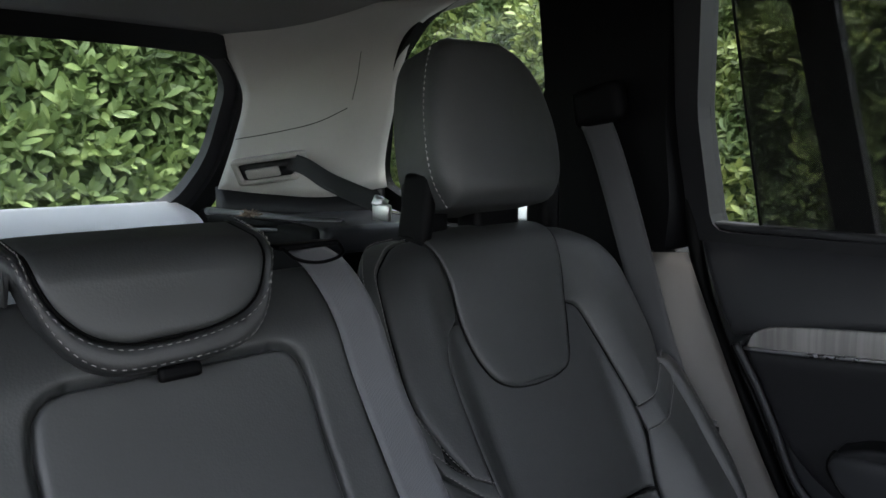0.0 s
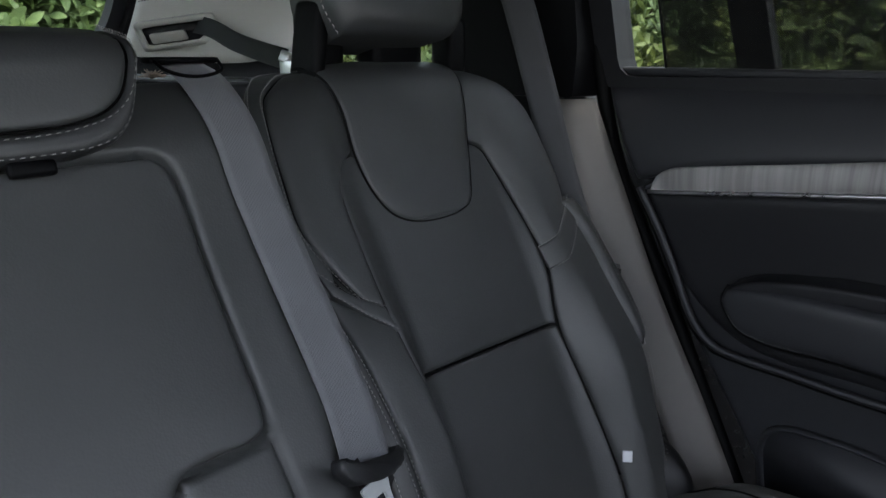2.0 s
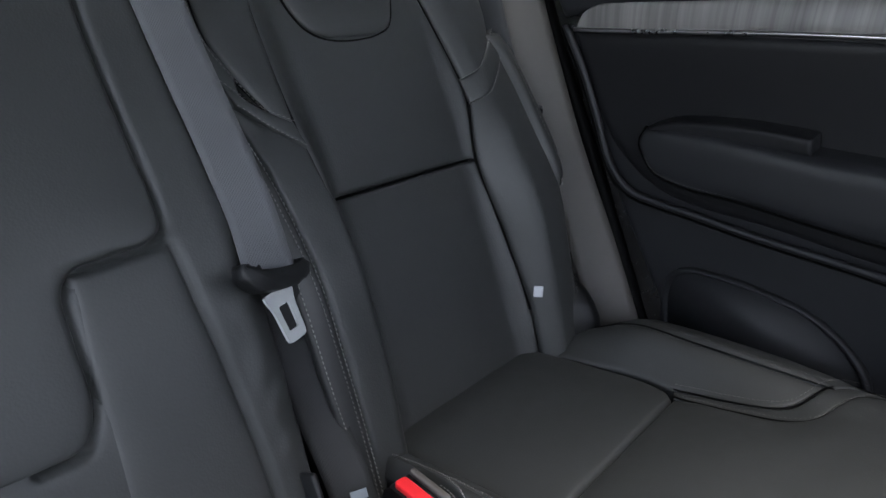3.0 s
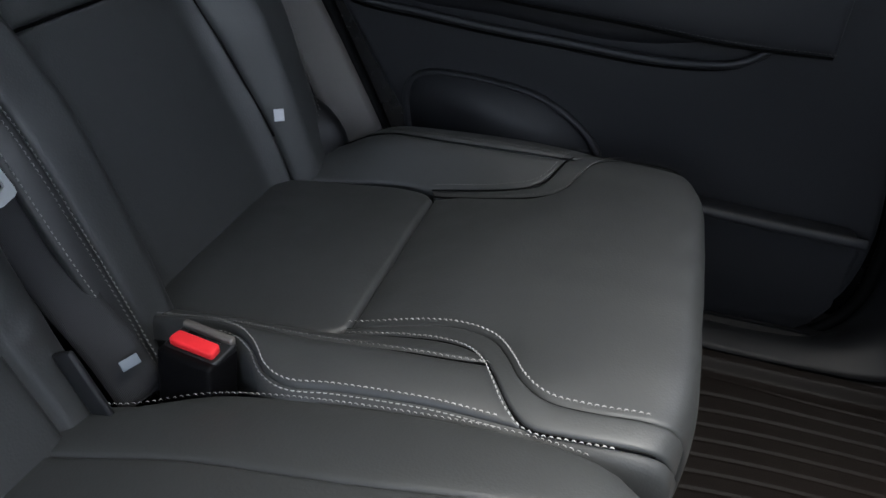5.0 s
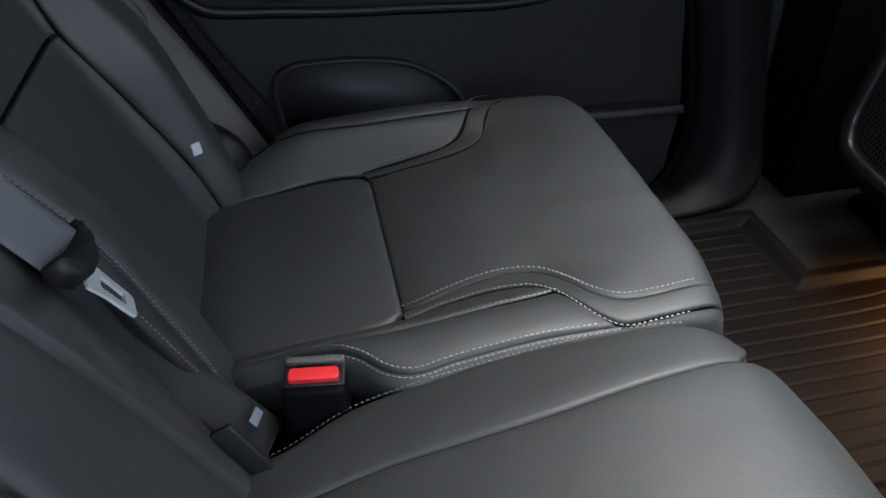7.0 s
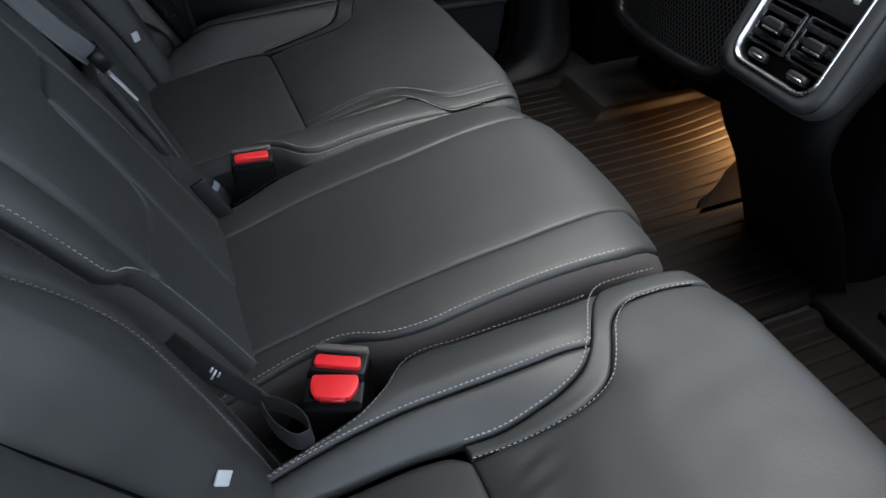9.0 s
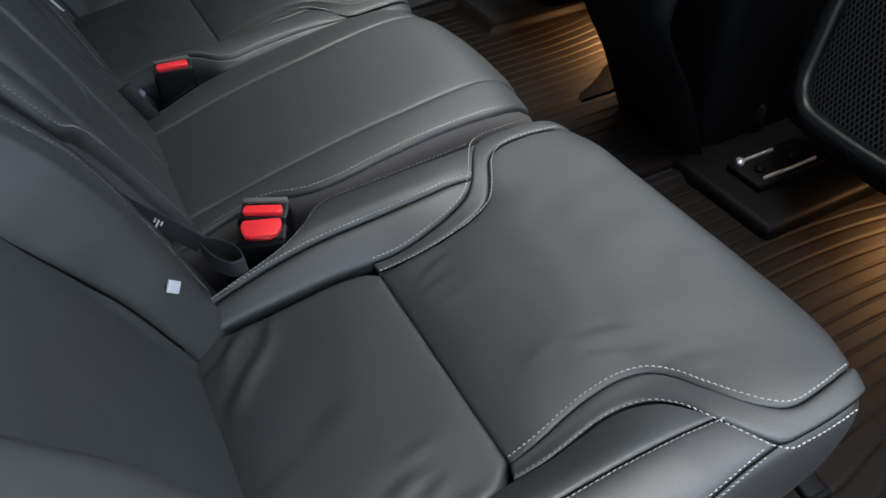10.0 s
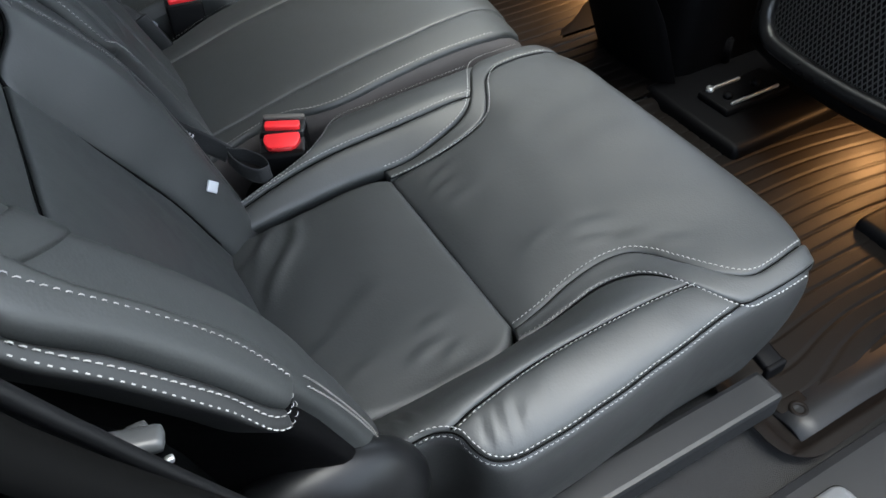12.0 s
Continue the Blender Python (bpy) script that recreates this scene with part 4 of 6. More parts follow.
    me = stitches(shifted(h_l, 0.012), rest, -0.002, flip=sg)
    me.materials.append(THREAD_DIM)
    ob = new("stitching", me)
    ob.parent = hr
    for x0, x1 in ((-0.108, -0.058), (-0.010, 0.076), (0.130, 0.165)):
        part("restraint_post", block((x1 - x0, 0.04, 0.08), (sg * (XC + (x0 + x1) / 2), 0.725, 0.80), 0.01), BLACK_PLASTIC, seat)
    part("restraint_cheek", block((0.020, 0.050, 0.09), (sg * (XC - 0.103), 0.715, 0.806), 0.009, pose(0, 0, 0, 0, sg * 9, 0), seg=3), BLACK_PLASTIC, seat, "dark side of the head restraint")
    part("restraint_back", block((0.16, 0.03, 0.14), (sg * (XC + 0.01), 0.745, 0.90), 0.02), LEATHER_SHADED, seat)

    # frame below, hinge cover and latch
    part("hinge_cover", hinge_cover(sg), POST_BLACK, seat, "rounded black plastic hinge cover")
    part("release_lever", join(block((0.014, 0.044, 0.009), (sg * 0.722, 0.532, 0.491), 0.004, pose(0, 0, 0, 6, 0, sg * 14)),
                               block((0.008, 0.012, 0.016), (sg * 0.716, 0.522, 0.482), 0.003)), LEVER_GREY, seat, "grey folding lever on the backrest")
    for y, z in ((0.540, 0.482), (0.522, 0.476), (0.514, 0.463)):
        part("anchor_bolt", block((0.004, 0.005, 0.004), (sg * 0.722, y, z), 0.0015), STEEL, seat, "small bare metal bolt")
    part("seat_rail", block((0.042, 0.48, 0.04), (sg * 0.694, 0.15, 0.042), 0.006, seg=2), GREY_PLASTIC, seat, "grey plastic covered seat rail", smooth=False)
    part("seat_rail", block((0.05, 0.50, 0.05), (sg * 0.245, 0.13, 0.055), 0.014), BLACK_PLASTIC, seat)
    part("foot_clip", join(block((0.03, 0.028, 0.012), (sg * 0.668, -0.108, 0.067), 0.004, pose(0, 0, 0, 0, sg * 12, 0)),
                           block((0.008, 0.03, 0.022), (sg * 0.682, -0.108, 0.060), 0.003)), BLACK_PLASTIC, seat)
    return seat


def hinge_cover(sg):
    bm = bmesh.new()
    bmesh.ops.create_uvsphere(bm, u_segments=28, v_segments=16, radius=1)
    for v in bm.verts:
        v.co = Vector((v.co.x * 0.045, v.co.y * 0.10, v.co.z * 0.088))
        v.co.z = max(v.co.z, -0.05)
    bmesh.ops.transform(bm, matrix=Matrix.Translation((sg * 0.660, 0.44, 0.205)), verts=bm.verts[:])
    return bm


rear_seat(1, "charcoal leather outer rear seat with pale contrast stitching")
rear_seat(-1, "charcoal leather outer rear seat, slightly creased, beside the open door")


# ---- middle rear seat ----
mid_seat = thing("middle_car_seat", "narrow charcoal leather middle seat with folded armrest panel", "car seat", (0, 0.2, 0), "second row seats")
MC_S = [0.44, 0.38, 0.30, 0.15, 0.0, -0.05, -0.085, -0.105, -0.125, -0.15, -0.20, -0.26]
MC_Y = hermite(MC_S, [0.44, 0.38, 0.30, 0.15, 0.0, -0.05, -0.083, -0.100, -0.114, -0.124, -0.126, -0.12])
MC_Z = hermite(MC_S, [0.186, 0.208, 0.226, 0.258, 0.279, 0.279, 0.270, 0.258, 0.240, 0.214, 0.162, 0.10])


def mcush(a, s):
    z = MC_Z(s) - (0.018 if a > 0.01 else 0.010) * (abs(a - 0.01) / 0.19) ** 3
    return np.array((a, MC_Y(s) + 0.02 * ((a - 0.01) / 0.19) ** 2 * smoothstep(0.0, 0.1, -s), z))


m_sl = [(-0.108, 0.43), (-0.106, 0.36), (-0.103, 0.25), (-0.106, 0.13), (-0.108, 0.04), (-0.101, -0.088), (-0.097, -0.14), (-0.094, -0.22)]
m_sr = [(0.094, 0.43), (0.098, 0.355), (0.111, 0.25), (0.112, 0.12), (0.120, 0.02), (0.128, -0.07), (0.127, -0.12), (0.122, -0.22)]
part("cushion_centre", patch(m_sl, m_sr, mcush, 16, 34, r=0.005, puff=0.002, lump=0.0010), LEATHER, mid_seat)
ml = [(-0.150, 0.43), (-0.143, 0.356), (-0.136, 0.304), (-0.138, 0.263), (-0.157, 0.225), (-0.165, 0.187), (-0.165, 0.125), (-0.166, 0.06), (-0.169, 0.0), (-0.171, -0.045), (-0.164, -0.085), (-0.152, -0.12)]
mr = [(0.166, 0.43), (0.163, 0.35), (0.167, 0.322), (0.180, 0.295), (0.193, 0.265), (0.199, 0.21), (0.199, 0.155), (0.197, 0.085), (0.193, 0.013), (0.185, -0.045), (0.178, -0.085), (0.162, -0.12)]
part("cushion_side", patch(ml, shifted(m_sl[:-2], 0.0008), mcush, 8, 26, r=0.006, puff=0.002), LEATHER, mid_seat)
part("cushion_side", patch(shifted(m_sr[:-2], -0.0008), mr, mcush, 8, 26, r=0.006, puff=0.002), LEATHER, mid_seat)
stitch_part(shifted(ml[:-2], 0.0045), mcush, mid_seat, 0.0024)
stitch_part(shifted(mr[:-2], -0.0050), mcush, mid_seat, 0.0040)
for e, o in ((ml, -1), (mr, 1)):
    f = spline(e + [(e[-1][0] * 0.98, -0.16), (e[-1][0] * 0.96, -0.22)])
    top = [mcush(*f(i / 24)) + np.array((0, 0, -0.007)) for i in range(25)]
    part("cushion_skirt", sheet([top, [p + np.array((o * 0.003, 0, -0.3 * max(0.02, p[2] - 0.09))) for p in top],
                                 [p + np.array((-o * 0.012, 0, -max(0.02, p[2] - 0.09))) for p in top]], 24, 5, 0.004), SUEDE, mid_seat, "dark textile side of the cushion")
part("cushion_base", block((0.30, 0.42, 0.09), (0.01, 0.14, 0.12), 0.03), BLACK_PLASTIC, mid_seat)


def mback(a, s):
    push = 0.060 - 0.014 * smoothstep(0.45, 0.66, s) - 0.02 * smoothstep(0.70, 0.80, s)
    return np.array((a, BACK_Y(s) - push + 0.02 * max(0.0, (abs(a + 0.01) - 0.15) / 0.04) ** 2, BACK_Z(s)))


mb_l = [(-0.165, 0.79), (-0.182, 0.70), (-0.191, 0.58), (-0.190, 0.49), (-0.188, 0.455), (-0.185, 0.425), (-0.180, 0.405), (-0.166, 0.394), (-0.150, 0.381), (-0.140, 0.355), (-0.134, 0.325), (-0.129, 0.285), (-0.126, 0.15)]
mb_r = [(0.160, 0.79), (0.168, 0.70), (0.172, 0.58), (0.178, 0.48), (0.182, 0.42), (0.178, 0.38), (0.172, 0.30), (0.165, 0.15)]
side_top = [normal_of(mback, *spline(mb_l)(i / 30)) for i in range(31)]
part("backrest_side", sheet([[p - n * 0.014 + np.array((-0.0015, 0, 0)) for p, n in side_top], [p - n * 0.05 + np.array((-0.006, 0, 0)) for p, n in side_top], [p - n * 0.10 + np.array((-0.002, 0, 0)) for p, n in side_top]], 30, 6, 0.002), SUEDE, mid_seat, "dark brown textile side of the backrest")
pad_a = [(-0.106, 0.703), (-0.122, 0.699), (-0.131, 0.688), (-0.135, 0.665), (-0.135, 0.64), (-0.135, 0.58), (-0.135, 0.52), (-0.134, 0.46), (-0.132, 0.42), (-0.128, 0.36)]
pad_b = [(0.068, 0.703), (0.085, 0.699), (0.094, 0.688), (0.098, 0.665), (0.098, 0.63), (0.099, 0.54), (0.099, 0.500), (0.096, 0.485), (0.085, 0.479), (0.05, 0.477), (0.018, 0.474), (0.006, 0.464), (0.002, 0.43), (-0.002, 0.38), (-0.014, 0.362), (-0.05, 0.360)]
low_b = [(0.100, 0.470), (0.106, 0.42), (0.113, 0.36), (0.120, 0.27), (0.123, 0.17)]
rim_top = [pad_a[0], (-0.03, 0.703), pad_b[0]]
part("backrest_body", patch(mb_l, mb_r, mback, 110, 160, r=0.010, puff=0.0, skirt=0.10, lift=0.001,
                            dents=[(pad_a, 0.0042, 0.012), (pad_b, 0.0042, 0.012), (rim_top, 0.0042, 0.012), (low_b, 0.004, 0.007)],
                            folds=[(0.155, 0.335, 40, 0.03, 0.007, 0.0014), (0.150, 0.29, 15, 0.035, 0.008, 0.0014), (0.14, 0.36, 75, 0.04, 0.010, 0.0012), (0.09, 0.62, 80, 0.05, 0.012, 0.0008)]), LEATHER, mid_seat)
stitch_part(shifted(mb_l, 0.0062), mback, mid_seat, 0.0012)
stitch_part([(0.085, 0.778), (0.11, 0.778), (0.13, 0.777)], mback, mid_seat, -0.002, THREAD_DIM)
# armrest pad, in two steps, with grooves round it
part("armrest_pad", patch(pad_a, pad_b, mback, 40, 80, r=0.007, puff=0.005, lift=0.0018, skirt=0.005), LEATHER, mid_seat, "smooth folded-up armrest panel")
part("backrest_lower_panel", patch([(0.012, 0.472), (0.006, 0.42), (0.002, 0.36), (-0.003, 0.27), (-0.004, 0.17)],
                                   [(0.098, 0.474), (0.104, 0.42), (0.111, 0.36), (0.118, 0.27), (0.121, 0.17)], mback, 16, 26, r=0.008, puff=0.003, lift=0.002, skirt=0.003), LEATHER, mid_seat)


# head restraint of the middle seat, lowered over the backrest
def flap(a, s):
    return np.array((a, 0.588 + 0.30 * (s - 0.70) + (1.1 * max(0.0, s - 0.79)) + 0.5 * (a + 0.025) ** 2, s - 0.8 * max(0.0, s - 0.80)))


fl_l = [(-0.123, 0.850), (-0.122, 0.832), (-0.121, 0.813), (-0.119, 0.787), (-0.108, 0.763), (-0.091, 0.745), (-0.072, 0.736), (-0.055, 0.733)]
fl_r = [(0.079, 0.850), (0.077, 0.825), (0.073, 0.795), (0.067, 0.774), (0.058, 0.757), (0.042, 0.745), (0.018, 0.738), (0.000, 0.735)]
mid_rest = part("head_restraint", patch(fl_l, fl_r, flap, 20, 20, r=0.006, puff=0.004, skirt=0.03, lift=0.004), LEATHER, mid_seat, "low leather head restraint folded over the backrest")
lip = fl_l + [(-0.03, 0.733)] + fl_r[::-1]
out = [(-0.143, 0.850), (-0.141, 0.832), (-0.137, 0.808), (-0.127, 0.774), (-0.113, 0.742), (-0.096, 0.722), (-0.075, 0.712), (-0.053, 0.710), (-0.031, 0.710), (-0.005, 0.711),
       (0.020, 0.713), (0.046, 0.720), (0.064, 0.736), (0.076, 0.764), (0.086, 0.80), (0.091, 0.828), (0.094, 0.850)]
sub("restraint_band", patch(out, lip, flap, 8, 60, r=0.008, puff=0.002, skirt=0.03, lift=0.003), LEATHER_SHADED, mid_rest, "rolled leather edge with twin stitch rows")
sub("seam", tube([tuple(np.array(normal_of(flap, *q)[0]) + normal_of(flap, *q)[1] * 0.0015) for q in (spline(lip)(i / 40) for i in range(41))], 0.0015, 6, 90), RUBBER, mid_rest)
for c, d, up in ((lip, 0.0055, 0.0068), (out, -0.0035, 0.0036)):
    me = stitches(shifted(c, -d), flap, up, wide=0.0009, length=0.0042)
    me.materials.append(THREAD_DIM)
    ob = new("stitching", me)
    ob.parent = mid_rest
part("release_tab", block((0.036, 0.010, 0.013), (-0.024, 0.590, 0.7055), 0.004, pose(0, 0, 0, -20, 0, 0)), BLACK_PLASTIC, mid_seat, "black textile release tab")
part("restraint_arm", block((0.014, 0.03, 0.05), (0.052, 0.628, 0.712), 0.004), BLACK_PLASTIC, mid_seat)
part("restraint_arm", block((0.014, 0.03, 0.05), (-0.092, 0.628, 0.712), 0.004), BLACK_PLASTIC, mid_seat)

# ---- belts and buckles ----
belt_a = thing("middle_seat_belt", "grey webbing seat belt with metal tongue hanging on the middle seat", "seat belt", (0.16, 0.60, 0.76), "seat belts")
path = []
for a, s in ((0.150, 0.80), (0.153, 0.77), (0.158, 0.72), (0.162, 0.66), (0.166, 0.58), (0.169, 0.52), (0.171, 0.47), (0.171, 0.43)):
    p, n = normal_of(mback, a, s)
    path.append(tuple(p + n * (0.017 - 0.004 * smoothstep(0.52, 0.70, s))))
path[-1] = (0.171, 0.434, 0.436)
part("webbing", ribbon(path, 0.047, ((1, -0.1, 0), (1, -0.25, 0))), WEBBING, belt_a)
low = [(0.180, 0.446, 0.428), (0.195, 0.440, 0.36), (0.201, 0.405, 0.285), (0.197, 0.360, 0.230), (0.194, 0.335, 0.19)]
# lower run faces away from the light: its shade is in the colour
part("lower_webbing", ribbon(low, 0.044, ((1, -0.25, 0.1), (0.85, -0.5, 0.1))), WEBBING_LOOP_AND_SHADE, belt_a)
part("belt_label", block((0.017, 0.0012, 0.009), (0.193, 0.343, 0.229), 0.0004, pose(0, 0, 0, -40, 0, -20)), PALE_LABEL, belt_a, "small pale blue sewn label")
part("anchor_plate", join(block((0.006, 0.020, 0.10), (0.150, 0.345, 0.222), 0.0025, pose(0, 0, 0, -24, 0, 0)), block((0.03, 0.02, 0.02), (0.165, 0.325, 0.178), 0.005)), GREY_PLASTIC, belt_a, "dark metal anchor plate")
tongue_at = Matrix.Translation((0.170, 0.430, 0.428)) @ pose(0, 0, 0, 62, 0, 14)
cover_at = tongue_at @ Matrix.Translation((0, 0.004, 0.006)) @ pose(0, 0, 0, 0, 0, -15)
cover_o = round_outline([(-0.040, 0.015), (-0.030, 0.013), (-0.024, 0.007), (0.0, 0.006), (0.024, 0.008), (0.030, 0.013), (0.040, 0.012), (0.043, 0.002), (0.027, -0.010), (0.0, -0.013), (-0.027, -0.011), (-0.042, 0.002)], 0.006, 3)
part("tongue_cover", slab(cover_o, 0.006, 0.015, lambda a, b, h: cover_at @ Vector((a, b, h)), 0.004), GREY_PLASTIC, belt_a, "grey plastic tongue cover")
oo = round_outline([(-0.021, -0.008), (0.021, -0.008), (0.015, -0.024), (0.013, -0.056), (-0.013, -0.056), (-0.015, -0.024)], 0.005, 2)
ii = round_outline([(-0.0075, -0.022), (0.0075, -0.022), (0.0072, -0.035), (0.0065, -0.046), (-0.0065, -0.046), (-0.0072, -0.035)], 0.002, 2)
part("metal_tongue", frame_ring(oo, ii, 0.0012, 0.0024, lambda a, b, h: tongue_at @ Vector((a, b, h))), PALE_STEEL, belt_a, "pale metal latch plate with a slot", smooth=False)
part("belt_guide", join(tube([(0.118, 0.665, 0.786), (0.124, 0.650, 0.776), (0.15, 0.645, 0.770), (0.182, 0.650, 0.776), (0.188, 0.668, 0.786)], 0.0018),
                        block((0.072, 0.02, 0.006), (0.150, 0.672, 0.785), 0.0025)), BLACK_PLASTIC, belt_a, "black wire belt guide")


def outer_belt(sg):
    b = thing("outer_seat_belt", "grey webbing seat belt running down the pillar", "seat belt", (sg * 0.665, 0.70, 0.89), "seat belts")
    # pillar belt uses darkened webbing, as it hangs in shade
    part("webbing", ribbon([(sg * 0.702, 0.722, 0.930), (sg * 0.701, 0.698, 0.885), (sg * 0.700, 0.642, 0.740), (sg * 0.699, 0.594, 0.605), (sg * 0.694, 0.545, 0.50), (sg * 0.69, 0.49, 0.39), (sg * 0.68, 0.44, 0.28)],
                           0.046, ((0.35, -0.92 * sg, 0), (0.45, -0.85 * sg, 0))), WEBBING_SHADED, b)
    part("belt_guide", block((0.034, 0.086, 0.060), (sg * 0.706, 0.712, 0.944), 0.014, pose(0, 0, 0, -12, 0, 0), seg=3), BLACK_PLASTIC, b, "black plastic belt outlet")
    part("belt_stop", block((0.008, 0.013, 0.020), (sg * 0.700, 0.500, 0.486), 0.003), BLACK_PLASTIC, b)
    return b


outer_belt(1)


def buckle(at, yaw, wide, label, broad=False):
    """A belt buckle standing between two cushions; at: the middle of its button."""
    k = thing("belt_buckle", label, "belt buckle", at, "belt buckles")
    m = Matrix.Translation(at) @ pose(0, 0, 0, -8, 0, yaw)
    tip = pose(0, 0, 0, 12, 0, 0)

    def top(a, b, h):
        return tip @ Vector((a, b, h))
    w = wide / 2
    if broad:
        shape = [(-0.0215, w), (0.0215, w), (0.0225, 0.0), (0.0165, -w + 0.001), (-0.0165, -w + 0.001), (-0.0225, 0.0)]
        rim_out = rect(-0.027, -w - 0.009, 0.027, w + 0.004)
    else:
        shape = [(-0.0215, w), (0.0215, w), (0.0225, -w), (-0.0225, -w)]
        rim_out = rect(-0.027, -w - 0.003, 0.027, w + 0.013)
    pieces = [("buckle_body", block((0.056, wide + 0.024, 0.12), (0, 0.003, -0.0655), 0.005, seg=3), BLACK_PLASTIC, ""),
              ("buckle_rim", slab(round_outline(rim_out, 0.004, 3), -0.003, 0.008, top, 0.002), LEVER_DARK, "dark grey bevelled rim"),
              ("release_button", slab(round_outline(shape, 0.004, 3), 0.0035, 0.010, top, 0.002, 3), RED, "bright red push button")]
    if broad:
        pieces.append(("button_grip", slab(rect(-0.012, -w - 0.0015, 0.012, -w + 0.0035), 0.0015, 0.006, top, 0.001), RED_DARK, "darker ribbed edge of the button"))
    else:
        pieces += [("tongue_slot", slab(rect(-0.016, w + 0.001, 0.016, w + 0.0065), -0.0018, 0.004, top, 0.0), GLOSS_BLACK, ""),
                   ("buckle_lip", slab(round_outline(rect(-0.026, w + 0.0075, 0.026, w + 0.0145), 0.003, 3), 0.002, 0.010, top, 0.002), PILLAR_GREY, "grey bevelled lip")]
    for name, bm, mat, lab in pieces:
        ob = part(name, bm, mat, k, lab)
        ob.data.transform(m)
    return k


buckle((0.211, 0.290, 0.250), -98, 0.0135, "black belt buckle with red release button beside the middle seat")
buckle((-0.184, 0.280, 0.250), -118, 0.0125, "black belt buckle with narrow red release button")
buckle((-0.209, 0.291, 0.245), -112, 0.027, "black belt buckle with broad red release button", True)
strap = thing("child_seat_strap", "black webbing loop with white print between the seats", "strap", (-0.2, 0.36, 0.26))
part("webbing", ribbon([(-0.130, 0.428, 0.290), (-0.162, 0.400, 0.274), (-0.188, 0.370, 0.257), (-0.201, 0.355, 0.246)], 0.024, ((0.5, -0.3, 0.6), (0.5, -0.3, 0.6), (0.2, 0.0, 1.0))), WEBBING_LOOP_AND_SHADE, strap)
part("loop", ribbon([(-0.200, 0.356, 0.246), (-0.214, 0.337, 0.245), (-0.236, 0.323, 0.243), (-0.251, 0.323, 0.241), (-0.252, 0.334, 0.240), (-0.240, 0.345, 0.240), (-0.222, 0.353, 0.241), (-0.203, 0.357, 0.244)], 0.020, ((0.1, 0.1, 1.0), (0.1, 0.0, 1.0))), WEBBING_LOOP_AND_SHADE, strap, "open teardrop end of the strap")
along = Vector((-0.026, -0.030, -0.017)).normalized()
over = (Vector((0.5, -0.3, 0.6)) - along * Vector((0.5, -0.3, 0.6)).dot(along)).normalized()
face = along.cross(over)
lay = Matrix((along, over, face)).transposed().to_4x4()
for u, v, a, b in ((-0.004, 0.003, 0.0022, 0.008), (0.0, -0.001, 0.0022, 0.010), (0.004, 0.002, 0.0022, 0.007), (0.0, 0.005, 0.008, 0.0018)):
    part("print_bar", block((a, b, 0.0008), tuple(Vector((-0.172, 0.389, 0.2685)) + along * u + over * v + face * 0.0016), 0, lay), WHITE_TAG, strap)


# ---- car body: floor, sides, roof ----
def prism(name, outline, axis, lo, hi, material, label="", bevel=0.0, category=""):
    """A plate with a flat outline, standing across x, y or z between two depths."""
    lay = {"x": lambda a, b, h: Vector((h, a, b)), "y": lambda a, b, h: Vector((a, h, b)), "z": lambda a, b, h: Vector((a, b, h))}[axis]
    ob = part(name, slab(outline, hi, hi - lo, lay, bevel), material, smooth=False)
    return tagged(ob, label, category, "", "structure")


prism("ground", rect(-600, -600, 600, 600), "z", -0.60, -0.46, GROUND, "grey wet asphalt ground round the car", category="ground")
prism("floor", rect(-0.80, -1.35, 0.80, 1.85), "z", -0.08, -0.006, CARPET, "charcoal carpeted car floor", category="floor")
bm = sheet([[(-0.16, -1.3, -0.004), (-0.16, 0.1, -0.004)], [(-0.12, -1.3, 0.012), (-0.12, 0.1, 0.010)], [(0, -1.3, 0.016), (0, 0.1, 0.014)],
            [(0.12, -1.3, 0.012), (0.12, 0.1, 0.010)], [(0.16, -1.3, -0.004), (0.16, 0.1, -0.004)]], 6, 16, 0.004)
tagged(part("floor_tunnel", bm, CARPET), "low carpeted hump along the car floor", "floor", "", "structure")

